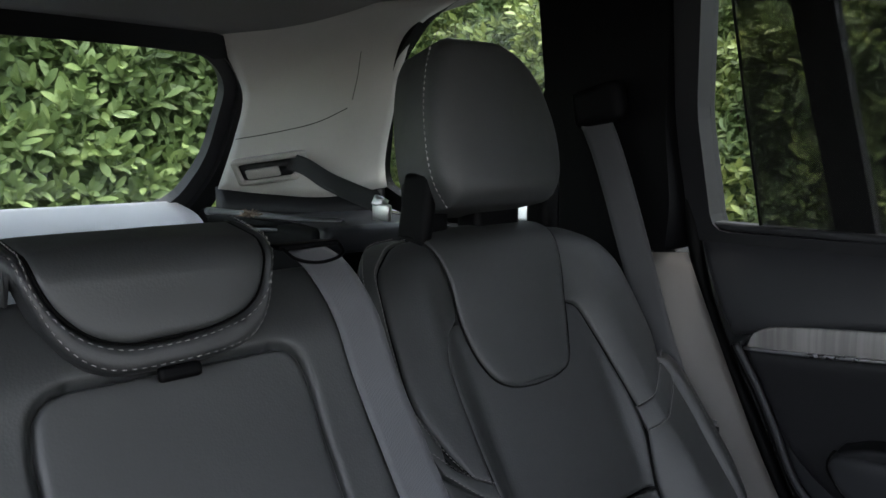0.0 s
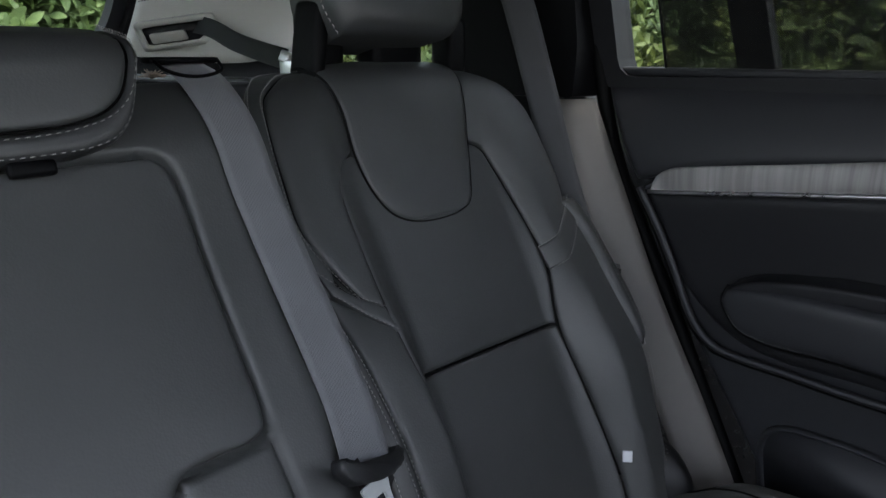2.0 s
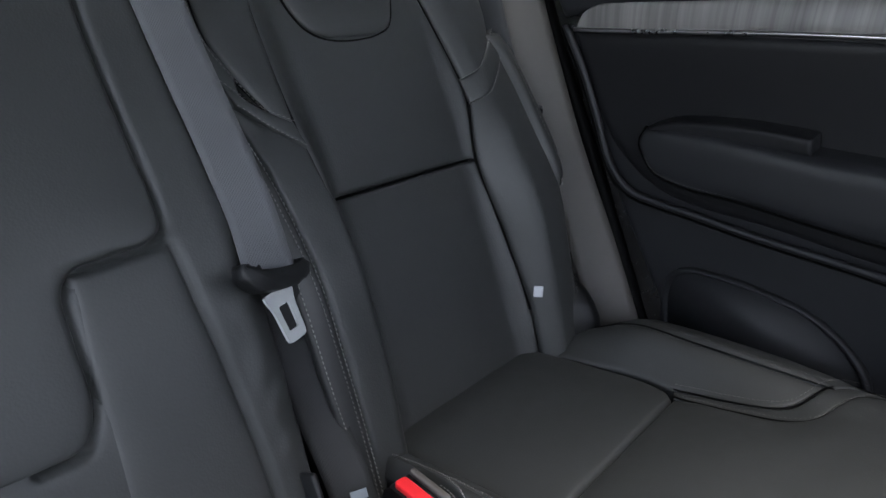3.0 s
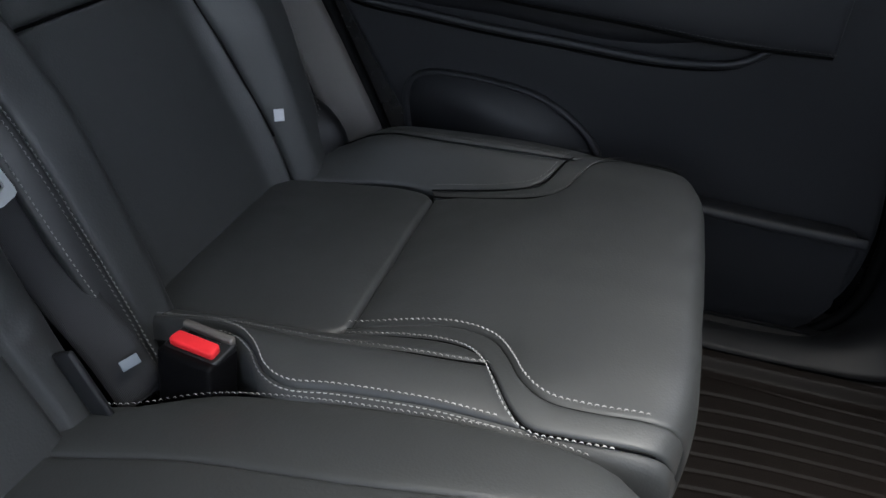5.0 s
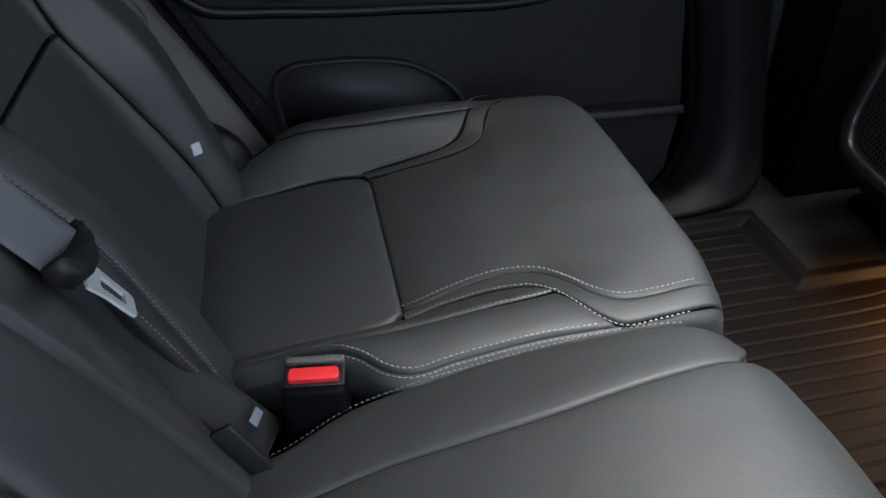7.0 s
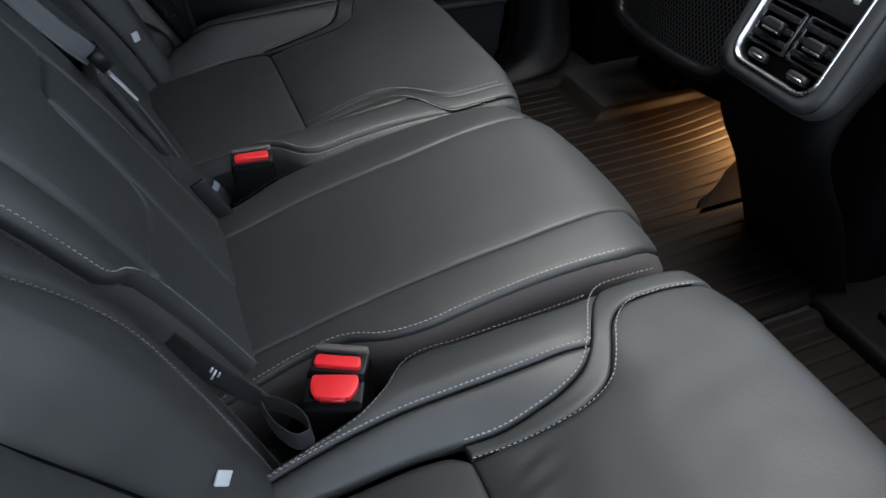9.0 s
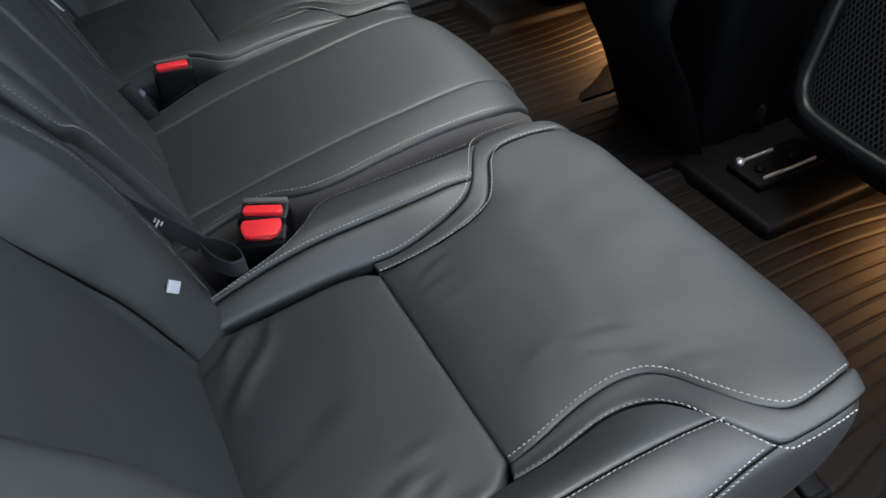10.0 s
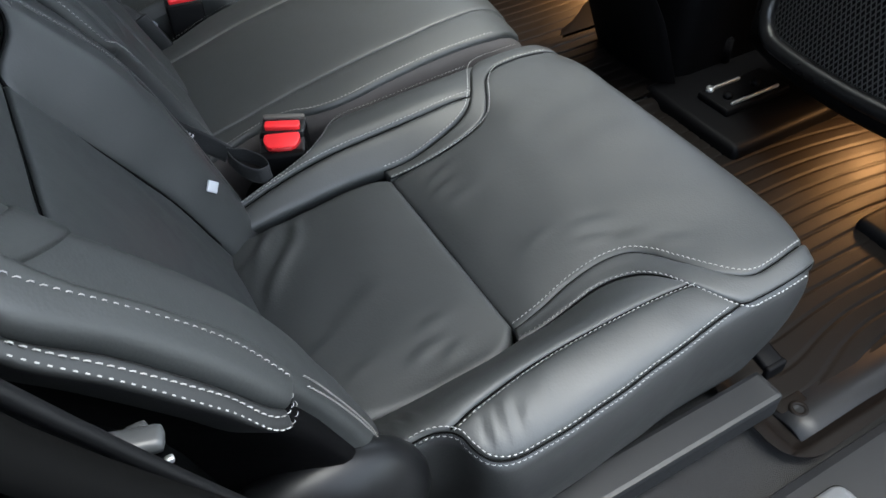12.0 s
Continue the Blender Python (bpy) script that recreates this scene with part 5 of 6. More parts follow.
# sides: sill, panel below the windows, posts and roof rail, on both sides
for sg, tag in ((1, "right"), (-1, "left")):
    x0, x1 = (0.845, 0.885) if sg == 1 else (-0.885, -0.845)
    prism("sill_" + tag, rect(-1.3, -0.30, 0.72, -0.045), "x", x0, x1, PAINT_DARK, "dark painted car sill", category="sill")
    prism("wall_" + tag, [(0.30, -0.044), (1.9, -0.044), (1.9, 0.725), (0.66, 0.725), (0.62, 0.60), (0.45, 0.35)], "x", x0, x1, PAINT_DARK, "dark painted rear side panel of the car", category="car body")
    prism("roof_rail_" + tag, rect(-1.3, 1.166, 1.9, 1.22), "x", x0 - 0.08 * sg, x1 - 0.08 * sg, PAINT_DARK, "dark painted roof side", category="car body")
    prism("front_post_" + tag, rect(-0.52, -0.044, -0.385, 1.165), "x", x0 - 0.01 * sg, x1 - 0.01 * sg, PAINT_DARK, "dark door post of the car", category="car body")
    prism("front_side_" + tag, rect(-1.35, -0.044, -0.521, 0.75), "x", x0, x1, BLACK_PLASTIC, "black lining of the car side beside the front seat", category="car body")
    # inner trim of the rear post
    yy = [(0.605, 0.735), (0.60, 0.80), (0.612, 0.90), (0.612, 1.165), (0.826, 1.165), (0.842, 0.95), (0.862, 0.80), (0.862, 0.728), (0.607, 0.728)]
    prism("trim_post_" + tag, round_outline(yy, 0.02, 3), "x", *((0.728, 0.80) if sg == 1 else (-0.80, -0.728)), BLACK_PLASTIC, "black plastic trim of the rear door post", category="trim")
    low_curve = [(0.752, 0.612, 0.724), (0.760, 0.562, 0.60), (0.765, 0.490, 0.44), (0.768, 0.415, 0.30), (0.768, 0.345, 0.16), (0.77, 0.29, 0.03)]
    rear_edge = [(sg * (x - 0.030), y + 0.035, z) for x, y, z in low_curve]
    mid_edge = [(sg * (x - 0.006), y + 0.004, z) for x, y, z in low_curve]
    fore_edge = [(sg * (x + 0.016), y - 0.020, z) for x, y, z in low_curve]
    # left cover is near black instead of grey: its shade is put into the colour
    tagged(part("trim_post_foot_" + tag, sheet([rear_edge, mid_edge, fore_edge], 20, 6, 0.006), PILLAR_GREY if sg == 1 else POST_BLACK), "grey plastic cover at the foot of the door post", "trim", "", "structure")
    seal = [(sg * 0.782, 0.605, 1.12), (sg * 0.782, 0.607, 0.86), (sg * 0.785, 0.592, 0.75), (sg * 0.792, 0.556, 0.62), (sg * 0.794, 0.470, 0.45), (sg * 0.794, 0.385, 0.28), (sg * 0.794, 0.29, 0.10), (sg * 0.80, 0.20, -0.02)]
    tagged(part("seal_" + tag, tube(seal, 0.011, 8, 40), RUBBER), "black rubber door seal", "door seal", "", "structure")
    # side trim beside the load space
    prism("load_side_" + tag, [(0.50, -0.005), (1.75, -0.005), (1.75, 0.726), (0.67, 0.726), (0.60, 0.40)], "x", *((0.742, 0.80) if sg == 1 else (-0.80, -0.742)), BLACK_PLASTIC, "black side trim of the load space", category="trim")

prism("sill_trim_left", rect(-0.38, -0.10, 0.40, 0.018), "x", -0.95, -0.782, SILL_PLASTIC, "dark grey plastic door sill cover", 0.012, "trim")
# block added over-thick beside the front seat to keep light off the floor
prism("door_lining_front_right", rect(-1.30, -0.08, -0.53, 0.50), "x", 0.715, 0.843, BLACK_PLASTIC, "black plastic lower lining of the front door", 0.012, "trim")
prism("sill_trim_right", rect(-0.50, -0.10, 0.30, -0.002), "x", 0.782, 0.86, SILL_PLASTIC, "dark grey plastic door sill cover", 0.012, "trim")
prism("wall_front", rect(-0.85, -0.30, 0.85, 0.62), "y", -1.39, -1.35, BLACK_PLASTIC, "black dashboard wall", category="wall")
prism("wall_rear", rect(-0.83, -0.30, 0.83, 0.66), "y", 1.72, 1.80, TAILGATE, "grey tailgate lining", category="tailgate")
# roof and headliner, with a large unseen glass opening added over the cabin front for light
GX, GY0, GY1 = 0.45, -0.64, -0.06
for name, r in (("roof_rear", rect(-0.80, GY1, 0.80, 1.78)), ("roof_front", rect(-0.80, -1.05, 0.80, GY0)), ("roof_side_left", rect(-0.80, GY0, -GX, GY1)), ("roof_side_right", rect(GX, GY0, 0.80, GY1))):
    prism(name, r, "z", 1.215, 1.235, PAINT_DARK, "dark painted car roof", category="roof")


def liner(name, xs, ys):
    cs = []
    for x in xs:
        dz = -0.012 * smoothstep(0.65, 0.8, abs(x)) - 0.008 * (x / 0.5) ** 2
        cs.append([(x, y, 1.20 - 0.085 * smoothstep(0.95, 1.62, y) * 1.0 + dz * (1 - 0.4 * smoothstep(1.2, 1.56, y))) for y in ys])
    tagged(part(name, sheet(cs, 24, 30, 0.006), HEADLINER), "grey cloth headliner of the car", "ceiling", "", "structure")


liner("ceiling", (-0.80, -0.72, -0.6, -0.4, 0.0, 0.4, 0.6, 0.72, 0.80), (GY1, 0.5, 0.8, 1.1, 1.35, 1.56))
liner("ceiling_left", (-0.80, -0.72, -0.6, -GX), (-1.0, -0.5, GY1))
liner("ceiling_right", (GX, 0.6, 0.72, 0.80), (-1.0, -0.5, GY1))
# added pane, out of view; its opening is sized to light the cushions
roof_glass = thing("window_4", "dark tinted glass panel in the car roof", "window", (0, -0.3, 1.22), kind="structure")
glass_plate_bm = slab(rect(-GX, GY0, GX, GY1), 1.228, 0.005, lambda a, b, h: Vector((a, b, h)), 0)
ob = part("pane", glass_plate_bm, GLASS_ROOF, roof_glass, smooth=False)
ob.visible_shadow = False

# pale trim of the rearmost posts
for sg, tag in ((1, "right"), (-1, "left")):
    edge_in = [(sg * 0.50, 1.545, 1.115), (sg * 0.545, 1.555, 1.055), (sg * 0.579, 1.57, 0.988), (sg * 0.556, 1.575, 0.892), (sg * 0.515, 1.58, 0.785)]
    mid_a = [(sg * 0.57, 1.44, 1.145), (sg * 0.625, 1.47, 1.05), (sg * 0.645, 1.475, 0.96), (sg * 0.61, 1.49, 0.86), (sg * 0.585, 1.505, 0.775)]
    mid_b = [(sg * 0.65, 1.26, 1.155), (sg * 0.695, 1.32, 1.06), (sg * 0.705, 1.35, 0.95), (sg * 0.69, 1.38, 0.86), (sg * 0.675, 1.39, 0.77)]
    edge_out = [(sg * 0.72, 1.04, 1.145), (sg * 0.752, 1.19, 1.11), (sg * 0.770, 1.277, 0.972), (sg * 0.780, 1.330, 0.835), (sg * 0.780, 1.322, 0.79)]
    under = [(sg * 0.515, 1.592, 0.79), (sg * 0.585, 1.517, 0.782), (sg * 0.677, 1.402, 0.778), (sg * 0.785, 1.332, 0.795)]
    tagged(part("load_side_back_" + tag, sheet([under, [(x, y, 0.68) for x, y, z in under]], 16, 2, 0.004), DOOR_DARK), "black trim behind the load space ledge", "trim", "", "structure")
    tagged(part("rear_post_trim_" + tag, sheet([edge_in, mid_a, mid_b, edge_out], 20, 20, 0.006), TRIM_PALE), "pale grey moulded trim of the rear post", "trim", "", "structure")
    joint = [(sg * 0.553, 1.566, 0.893), (sg * 0.606, 1.487, 0.908), (sg * 0.662, 1.405, 0.930), (sg * 0.695, 1.345, 0.958)]
    tagged(part("trim_joint_" + tag, tube(joint, 0.0008, 6), BLACK_PLASTIC), "thin dark joint between trim panels", "trim", "", "structure")
    joint = [(sg * 0.697, 1.33, 0.975), (sg * 0.700, 1.315, 1.02), (sg * 0.695, 1.285, 1.085), (sg * 0.70, 1.22, 1.12), (sg * 0.735, 1.10, 1.135)]
    tagged(part("trim_joint_" + tag, tube(joint, 0.0007, 6), BLACK_PLASTIC), "thin dark joint between trim panels", "trim", "", "structure")


# windows
def glass_plate(bm, material, parent):
    ob = part("pane", bm, material, parent, smooth=False)
    ob.visible_shadow = False
    return ob


win = thing("window_1", "rear window of the tailgate with black surround", "window", (0, 1.68, 0.9), kind="structure")


def tail(a, b, h):
    return Vector((a, 1.765 - 0.50 * (b - 0.75) - h * 0.9, b - h * 0.45))


hole = round_outline([(-0.47, 0.753), (0.47, 0.753), (0.535, 0.86), (0.552, 1.03), (0.49, 1.086), (0.30, 1.092), (-0.30, 1.092), (-0.49, 1.086), (-0.552, 1.03), (-0.535, 0.86)], 0.05, 5)
rim_o = round_outline([(-0.53, 0.70), (0.53, 0.70), (0.605, 0.84), (0.625, 1.05), (0.53, 1.135), (0.32, 1.14), (-0.32, 1.14), (-0.53, 1.135), (-0.625, 1.05), (-0.605, 0.84)], 0.06, 5)
mid_o = [tuple(np.array(p) + (np.array(q) - np.array(p)) * (0.14 if p[1] > 1.07 else 0.42)) for p, q in zip(hole, rim_o)]
part("window_frame", frame_ring(mid_o, hole, 0.035, 0.03, tail), FRAME_GREY, win, "dark grey inner window frame", smooth=False)
part("black_surround", frame_ring(rim_o, mid_o, 0.052, 0.06, tail), DOOR_DARK, win, "black rubber seal round the tailgate", smooth=False)
glass_plate(slab(hole, 0.004, 0.004, tail, 0), GLASS, win)
part("window_sill", sheet([[(-0.50, 1.60, 0.690), (0.0, 1.595, 0.695), (0.50, 1.60, 0.690)], [(-0.50, 1.66, 0.725), (0.0, 1.655, 0.73), (0.50, 1.66, 0.725)], [(-0.48, 1.735, 0.752), (0.0, 1.73, 0.754), (0.48, 1.735, 0.752)]], 20, 10, 0.02), TAILGATE, win, "grey tailgate lining below the rear window")

for sg, num in ((1, "window_2"), (-1, "window_3")):
    w = thing(num, "rear side window above the load space", "window", (sg * 0.8, 1.1, 0.95), kind="structure")

    def side(a, b, h, sg=sg):
        return Vector((sg * (0.80 - 0.14 * (b - 0.78) - h), a, b))
    hole2 = round_outline([(0.86, 0.735), (1.24, 0.755), (1.335, 0.795), (1.343, 0.825), (1.303, 0.95), (1.24, 1.06), (1.165, 1.118), (1.08, 1.152), (0.86, 1.162)], 0.02, 3)
    rim2 = round_outline([(0.83, 0.71), (1.25, 0.73), (1.44, 0.765), (1.46, 0.835), (1.40, 0.99), (1.32, 1.10), (1.20, 1.16), (1.09, 1.19), (0.83, 1.20)], 0.02, 3)
    part("window_frame", frame_ring(rim2, hole2, 0.018, 0.03, side), RUBBER, w, "black rubber window surround", smooth=False)
    glass_plate(slab(hole2, 0.0, 0.004, side, 0), GLASS, w)

# load space: ledge with grip slot, belt outlet and belt
for sg in (1, -1):
    ledge = thing("load_space_ledge", "black plastic ledge beside the load space", "trim panel", (sg * 0.65, 1.4, 0.6), "load space ledges")
    part("ledge_body", block((0.31, 0.60, 0.12), (sg * 0.655, 1.42, 0.675), 0.02, pose(0, 0, 0, 0, 0, sg * -6)), BLACK_PLASTIC, ledge)
    part("grip_rail", tube([(sg * 0.470, 1.545, 0.742), (sg * 0.487, 1.40, 0.742), (sg * 0.520, 1.26, 0.741), (sg * 0.560, 1.18, 0.739)], 0.0085, 8, 24), LEVER_GREY, ledge, "grey raised grip rail")
    # no hollow here: a black tube draws the shade of the slot
    part("grip_slot", tube([(sg * 0.462, 1.52, 0.728), (sg * 0.478, 1.39, 0.728), (sg * 0.505, 1.27, 0.727)], 0.009, 8, 20), RUBBER, ledge, "dark slot below the rail")
    part("lower_rail", tube([(sg * 0.455, 1.53, 0.716), (sg * 0.470, 1.39, 0.716), (sg * 0.498, 1.26, 0.715), (sg * 0.505, 1.235, 0.700)], 0.0034, 8, 24), LEVER_GREY, ledge, "thin grey lower rail")
    # tray uses the lighter door skin: skylight on its top put into the colour
    part("tray", block((0.23, 0.30, 0.05), (sg * 0.625, 1.24, 0.715), 0.018, pose(0, 0, 0, 0, 0, sg * -14), seg=3), DOOR_SOFT, ledge, "shallow black tray")

outlet = thing("belt_outlet", "pale grey belt outlet in the rear post trim", "belt outlet", (0.58, 1.49, 0.83))
O, X1, Z1 = Vector((0.526, 1.522, 0.842)), Vector((0.108, -0.092, 0.020)), Vector((0.018, 0.0, -0.042))
nrm = X1.cross(Z1).normalized()
if nrm.y > 0:
    nrm = -nrm


def slot_at(a, b, h):
    return O + X1 * a + Z1 * b + nrm * h


part("outlet_rim", frame_ring(round_outline(rect(-0.06, -0.15, 1.06, 1.15), 0.1, 3), round_outline(rect(0.03, 0.08, 0.97, 0.92), 0.1, 3), 0.008, 0.02, slot_at), TRIM_PALE, outlet)
part("outlet_recess", slab(round_outline(rect(0.03, 0.08, 0.97, 0.92), 0.1, 3), 0.001, 0.004, slot_at, 0), DOOR_DARK, outlet)
part("belt_flap", slab(round_outline(rect(0.10, 0.40, 0.60, 0.85), 0.05, 3), 0.008, 0.008, slot_at, 0.001), TRIM_PALE, outlet, "pale plastic belt flap")
rb = thing("rear_seat_belt", "dark webbing belt slung from the rear post", "seat belt", (0.6, 1.3, 0.8), "seat belts")
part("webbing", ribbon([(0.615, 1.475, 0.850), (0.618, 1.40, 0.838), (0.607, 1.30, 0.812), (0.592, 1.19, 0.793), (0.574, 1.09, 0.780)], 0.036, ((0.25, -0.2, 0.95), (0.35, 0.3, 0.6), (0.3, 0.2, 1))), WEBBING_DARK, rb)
part("metal_tongue", join(block((0.028, 0.02, 0.02), (0.574, 1.085, 0.782), 0.004, pose(0, 0, 0, 20, 15, 30)), block((0.010, 0.045, 0.03), (0.566, 1.07, 0.765), 0.004)), STEEL, rb)
tas = bmesh.new()
rnd = random.Random(4)
for i in range(60):
    a, b = rnd.uniform(0, 6.28), rnd.uniform(0.2, 1.2)
    d = Vector((math.cos(a) * math.sin(b), math.sin(a) * math.sin(b), abs(math.cos(b)) * 0.8))
    tas = join(tas, tube([(0.45, 1.33, 0.745), tuple(Vector((0.45, 1.33, 0.745)) + d * 0.012), tuple(Vector((0.45, 1.33, 0.74)) + d * rnd.uniform(0.02, 0.03))], 0.0008, 4, 3))
tagged(part("tassel", tas, FLOWER), "small frayed brown tassel on the black ledge", "tassel")


# ---- right rear door ----
door = thing("car_door", "closed rear door lined in charcoal with grey wood strip", "car door", (0.8, 0.1, 0.0))
DX = hermite([-0.05, 0.0, 0.12, 0.25, 0.35, 0.42, 0.52, 0.60, 0.645, 0.70, 0.745, 0.78], [0.83, 0.815, 0.80, 0.792, 0.782, 0.775, 0.768, 0.757, 0.752, 0.765, 0.785, 0.812])


def card(y, z):
    return np.array((DX(z) + 0.012 * smoothstep(0.1, 0.5, -y), y, z))


def on_card(a, b, h):
    p = card(a, b)
    return Vector((p[0] - h, p[1], p[2]))


part("outer_skin", slab([(0.64, 0.755), (0.60, 0.60), (0.44, 0.34), (0.30, -0.043), (-0.384, -0.043), (-0.384, 0.755)], 0.0, 0.02, lambda a, b, h: Vector((0.862 + h, a, b)), 0), PAINT_DARK, door, "dark painted outer door skin")
# upper panel, wood strip with bright edge
strip_top = [(0.486, 0.604), (0.478, 0.622), (0.458, 0.636), (0.42, 0.643), (0.32, 0.655), (0.155, 0.675), (-0.05, 0.692), (-0.31, 0.706)]
strip_bot = [(0.488, 0.602), (0.46, 0.604), (0.44, 0.606), (0.40, 0.610), (0.318, 0.619), (0.15, 0.635), (-0.05, 0.648), (-0.31, 0.660)]
part("upper_panel", patch([(0.594, 0.768), (0.40, 0.770), (0.1, 0.774), (-0.31, 0.778)], [(0.508, 0.612), (0.40, 0.640), (0.12, 0.672), (-0.31, 0.700)], card, 14, 30, r=0.012, puff=0.002, skirt=0.03, lump=0, flip=-1), DOOR_SOFT, door, "soft charcoal upper door panel")
part("wood_strip", patch(strip_top, strip_bot, card, 8, 90, r=0.003, puff=0.002, skirt=0.02, lift=0.002, lump=0, flip=-1), VENEER, door, "grey driftwood veneer strip")
part("bright_edge", tube([tuple(on_card(a, b - 0.001, 0.004)) for a, b in strip_bot], 0.0028, 8, 60), CHROME, door, "thin satin chrome moulding")
# pocket behind the armrest
pocket = [(0.500, 0.606), (0.492, 0.591), (0.469, 0.547), (0.443, 0.489), (0.415, 0.426), (0.397, 0.402), (0.375, 0.388), (0.35, 0.383), (0.283, 0.378), (0.203, 0.371), (0.102, 0.366), (-0.06, 0.361), (-0.13, 0.374), (-0.17, 0.41)]
part("pocket_panel", patch([(0.500, 0.602), (0.40, 0.609), (0.30, 0.620), (0.15, 0.634), (0.0, 0.645), (-0.20, 0.655)],
                           [(0.486, 0.575), (0.430, 0.455), (0.345, 0.390), (0.18, 0.375), (0.0, 0.365), (-0.16, 0.40)], card, 14, 26, r=0.02, puff=0, skirt=0.01, lift=-0.004, lump=0, flip=-1), DOOR_DARK, door, "black recessed door panel")
part("pocket_moulding", tube([tuple(on_card(a, b, 0.006)) for a, b in pocket], 0.0055, 8, 60), DOOR_SOFT, door)
# black tube laid on the card as the shade below the moulding
part("pocket_groove", tube([tuple(on_card(a + 0.006, b - 0.006, 0.002)) for a, b in pocket], 0.0045, 8, 60), RUBBER, door, "dark groove under the moulding")
arm_t = [(0.362, 0.476), (0.354, 0.494), (0.327, 0.500), (0.25, 0.505), (0.142, 0.503), (0.089, 0.504), (0.047, 0.506), (-0.10, 0.508), (-0.22, 0.51)]
arm_b = [(0.362, 0.470), (0.352, 0.451), (0.340, 0.436), (0.305, 0.425), (0.219, 0.423), (0.124, 0.416), (0.022, 0.411), (-0.10, 0.402), (-0.22, 0.402)]
part("armrest", patch(arm_t, arm_b, card, 18, 48, r=0.011, puff=0.010, skirt=0.03, lift=0.036, lump=0, flip=-1), DOOR_SOFT, door, "padded charcoal armrest with stitched lower edge")
part("pull_cup", patch([(0.350, 0.495), (0.327, 0.507), (0.277, 0.516), (0.215, 0.522), (0.148, 0.522)], [(0.350, 0.484), (0.30, 0.489), (0.25, 0.493), (0.20, 0.497), (0.145, 0.500)], card, 5, 14, r=0.006, puff=0, skirt=0.03, lift=0.036, lump=0, flip=-1), DOOR_DARK, door, "black recessed door pull")


def card_out(y, z):
    return card(y, z) - np.array((0.032, 0, 0))


# black tube along the armrest edge paints the groove's shade
part("armrest_groove", tube([tuple(on_card(a + 0.001, b - 0.0035, 0.026)) for a, b in arm_t[1::-1] + arm_b], 0.0032, 8, 70), RUBBER, door, "dark groove round the armrest")
stitch_part(shifted(arm_b[1:], -0.005), card_out, door, 0.0075, THREAD_DIM, flip=-1, wide=0.0006)
# lower panel with speaker and map pocket
low_r = [(0.506, 0.60), (0.478, 0.515), (0.436, 0.43), (0.372, 0.31), (0.305, 0.197), (0.20, 0.04), (0.10, -0.03)]
low_f = [(-0.312, 0.69), (-0.318, 0.50), (-0.328, 0.375), (-0.343, 0.255), (-0.36, 0.127), (-0.345, 0.03), (-0.29, -0.035)]
part("lower_panel", patch(low_r, low_f, card, 22, 26, r=0.012, puff=0, skirt=0.03, lift=-0.008, lump=0, flip=-1), DOOR_SOFT, door, "charcoal moulded lower door panel")
sp_o = round_outline([(0.30, 0.150), (0.313, 0.250), (0.305, 0.283), (0.275, 0.297), (0.195, 0.298), (0.115, 0.286), (0.062, 0.258), (0.02, 0.215), (0.01, 0.150)], 0.03, 3)
cen = np.mean(sp_o, axis=0)
sp_i = [tuple(cen + (np.array(p) - cen) * 0.93) for p in sp_o]
part("speaker_rim", frame_ring(sp_o, sp_i, 0.007, 0.02, on_card), DOOR_SOFT, door, "raised speaker surround")
part("speaker_grille", slab(sp_i, 0.002, 0.004, on_card, 0), DOOR_SOFT, door, "dark speaker grille")
part("map_pocket", join(slab(round_outline([(0.02, -0.025), (-0.27, -0.025), (-0.325, 0.03), (-0.335, 0.159), (0.02, 0.179)], 0.02, 3), 0.034, 0.04, on_card, 0.008)), DOOR_SOFT, door, "charcoal map pocket low on the door")
part("map_pocket_lip", tube([tuple(on_card(a, b, 0.034)) for a, b in ((0.02, 0.180), (-0.15, 0.170), (-0.335, 0.160))], 0.008, 8, 20), DOOR_SOFT, door)
part("door_striker", block((0.012, 0.01, 0.04), (0.806, -0.33, 0.355), 0.004), STEEL, door)


def door_glass(a, b, h):
    return Vector((0.815 - 0.16 * (b - 0.76) - h, a, b))


frame_i = round_outline([(0.560, 0.758), (0.577, 0.93), (0.562, 1.12), (-0.30, 1.15), (-0.30, 0.768)], 0.025, 3)
frame_o = round_outline([(0.600, 0.742), (0.612, 0.93), (0.605, 1.16), (-0.345, 1.19), (-0.345, 0.745)], 0.025, 3)
wdw = part("window_frame", frame_ring(frame_o, frame_i, 0.035, 0.05, door_glass), DOOR_DARK, door, "black door window frame", smooth=False)
ob = sub("pane", slab(frame_i, 0.0, 0.004, door_glass, 0), GLASS_TINT, wdw, "tinted window pane", smooth=False)
ob.visible_shadow = False
sub("division_bar", slab([(0.392, 0.755), (0.470, 1.15), (0.415, 1.15), (0.342, 0.755)], 0.012, 0.024, door_glass, 0.002), DOOR_DARK, wdw, "black upright bar between the panes", smooth=False)
sub("sun_blind", slab([(0.490, 0.758), (0.532, 1.15), (-0.29, 1.15), (-0.29, 0.768)], 0.024, 0.001, door_glass, 0), BLIND, wdw, "black net sun blind drawn up", smooth=False)
sub("blind_edge", tube([tuple(door_glass(0.490, 0.758, 0.0245)), tuple(door_glass(0.512, 0.96, 0.0245)), tuple(door_glass(0.532, 1.15, 0.0245))], 0.002, 6, 10), BLACK_PLASTIC, wdw)
sub("window_ledge", block((0.03, 0.87, 0.012), (0.800, 0.135, 0.766), 0.004), DOOR_SOFT, wdw)

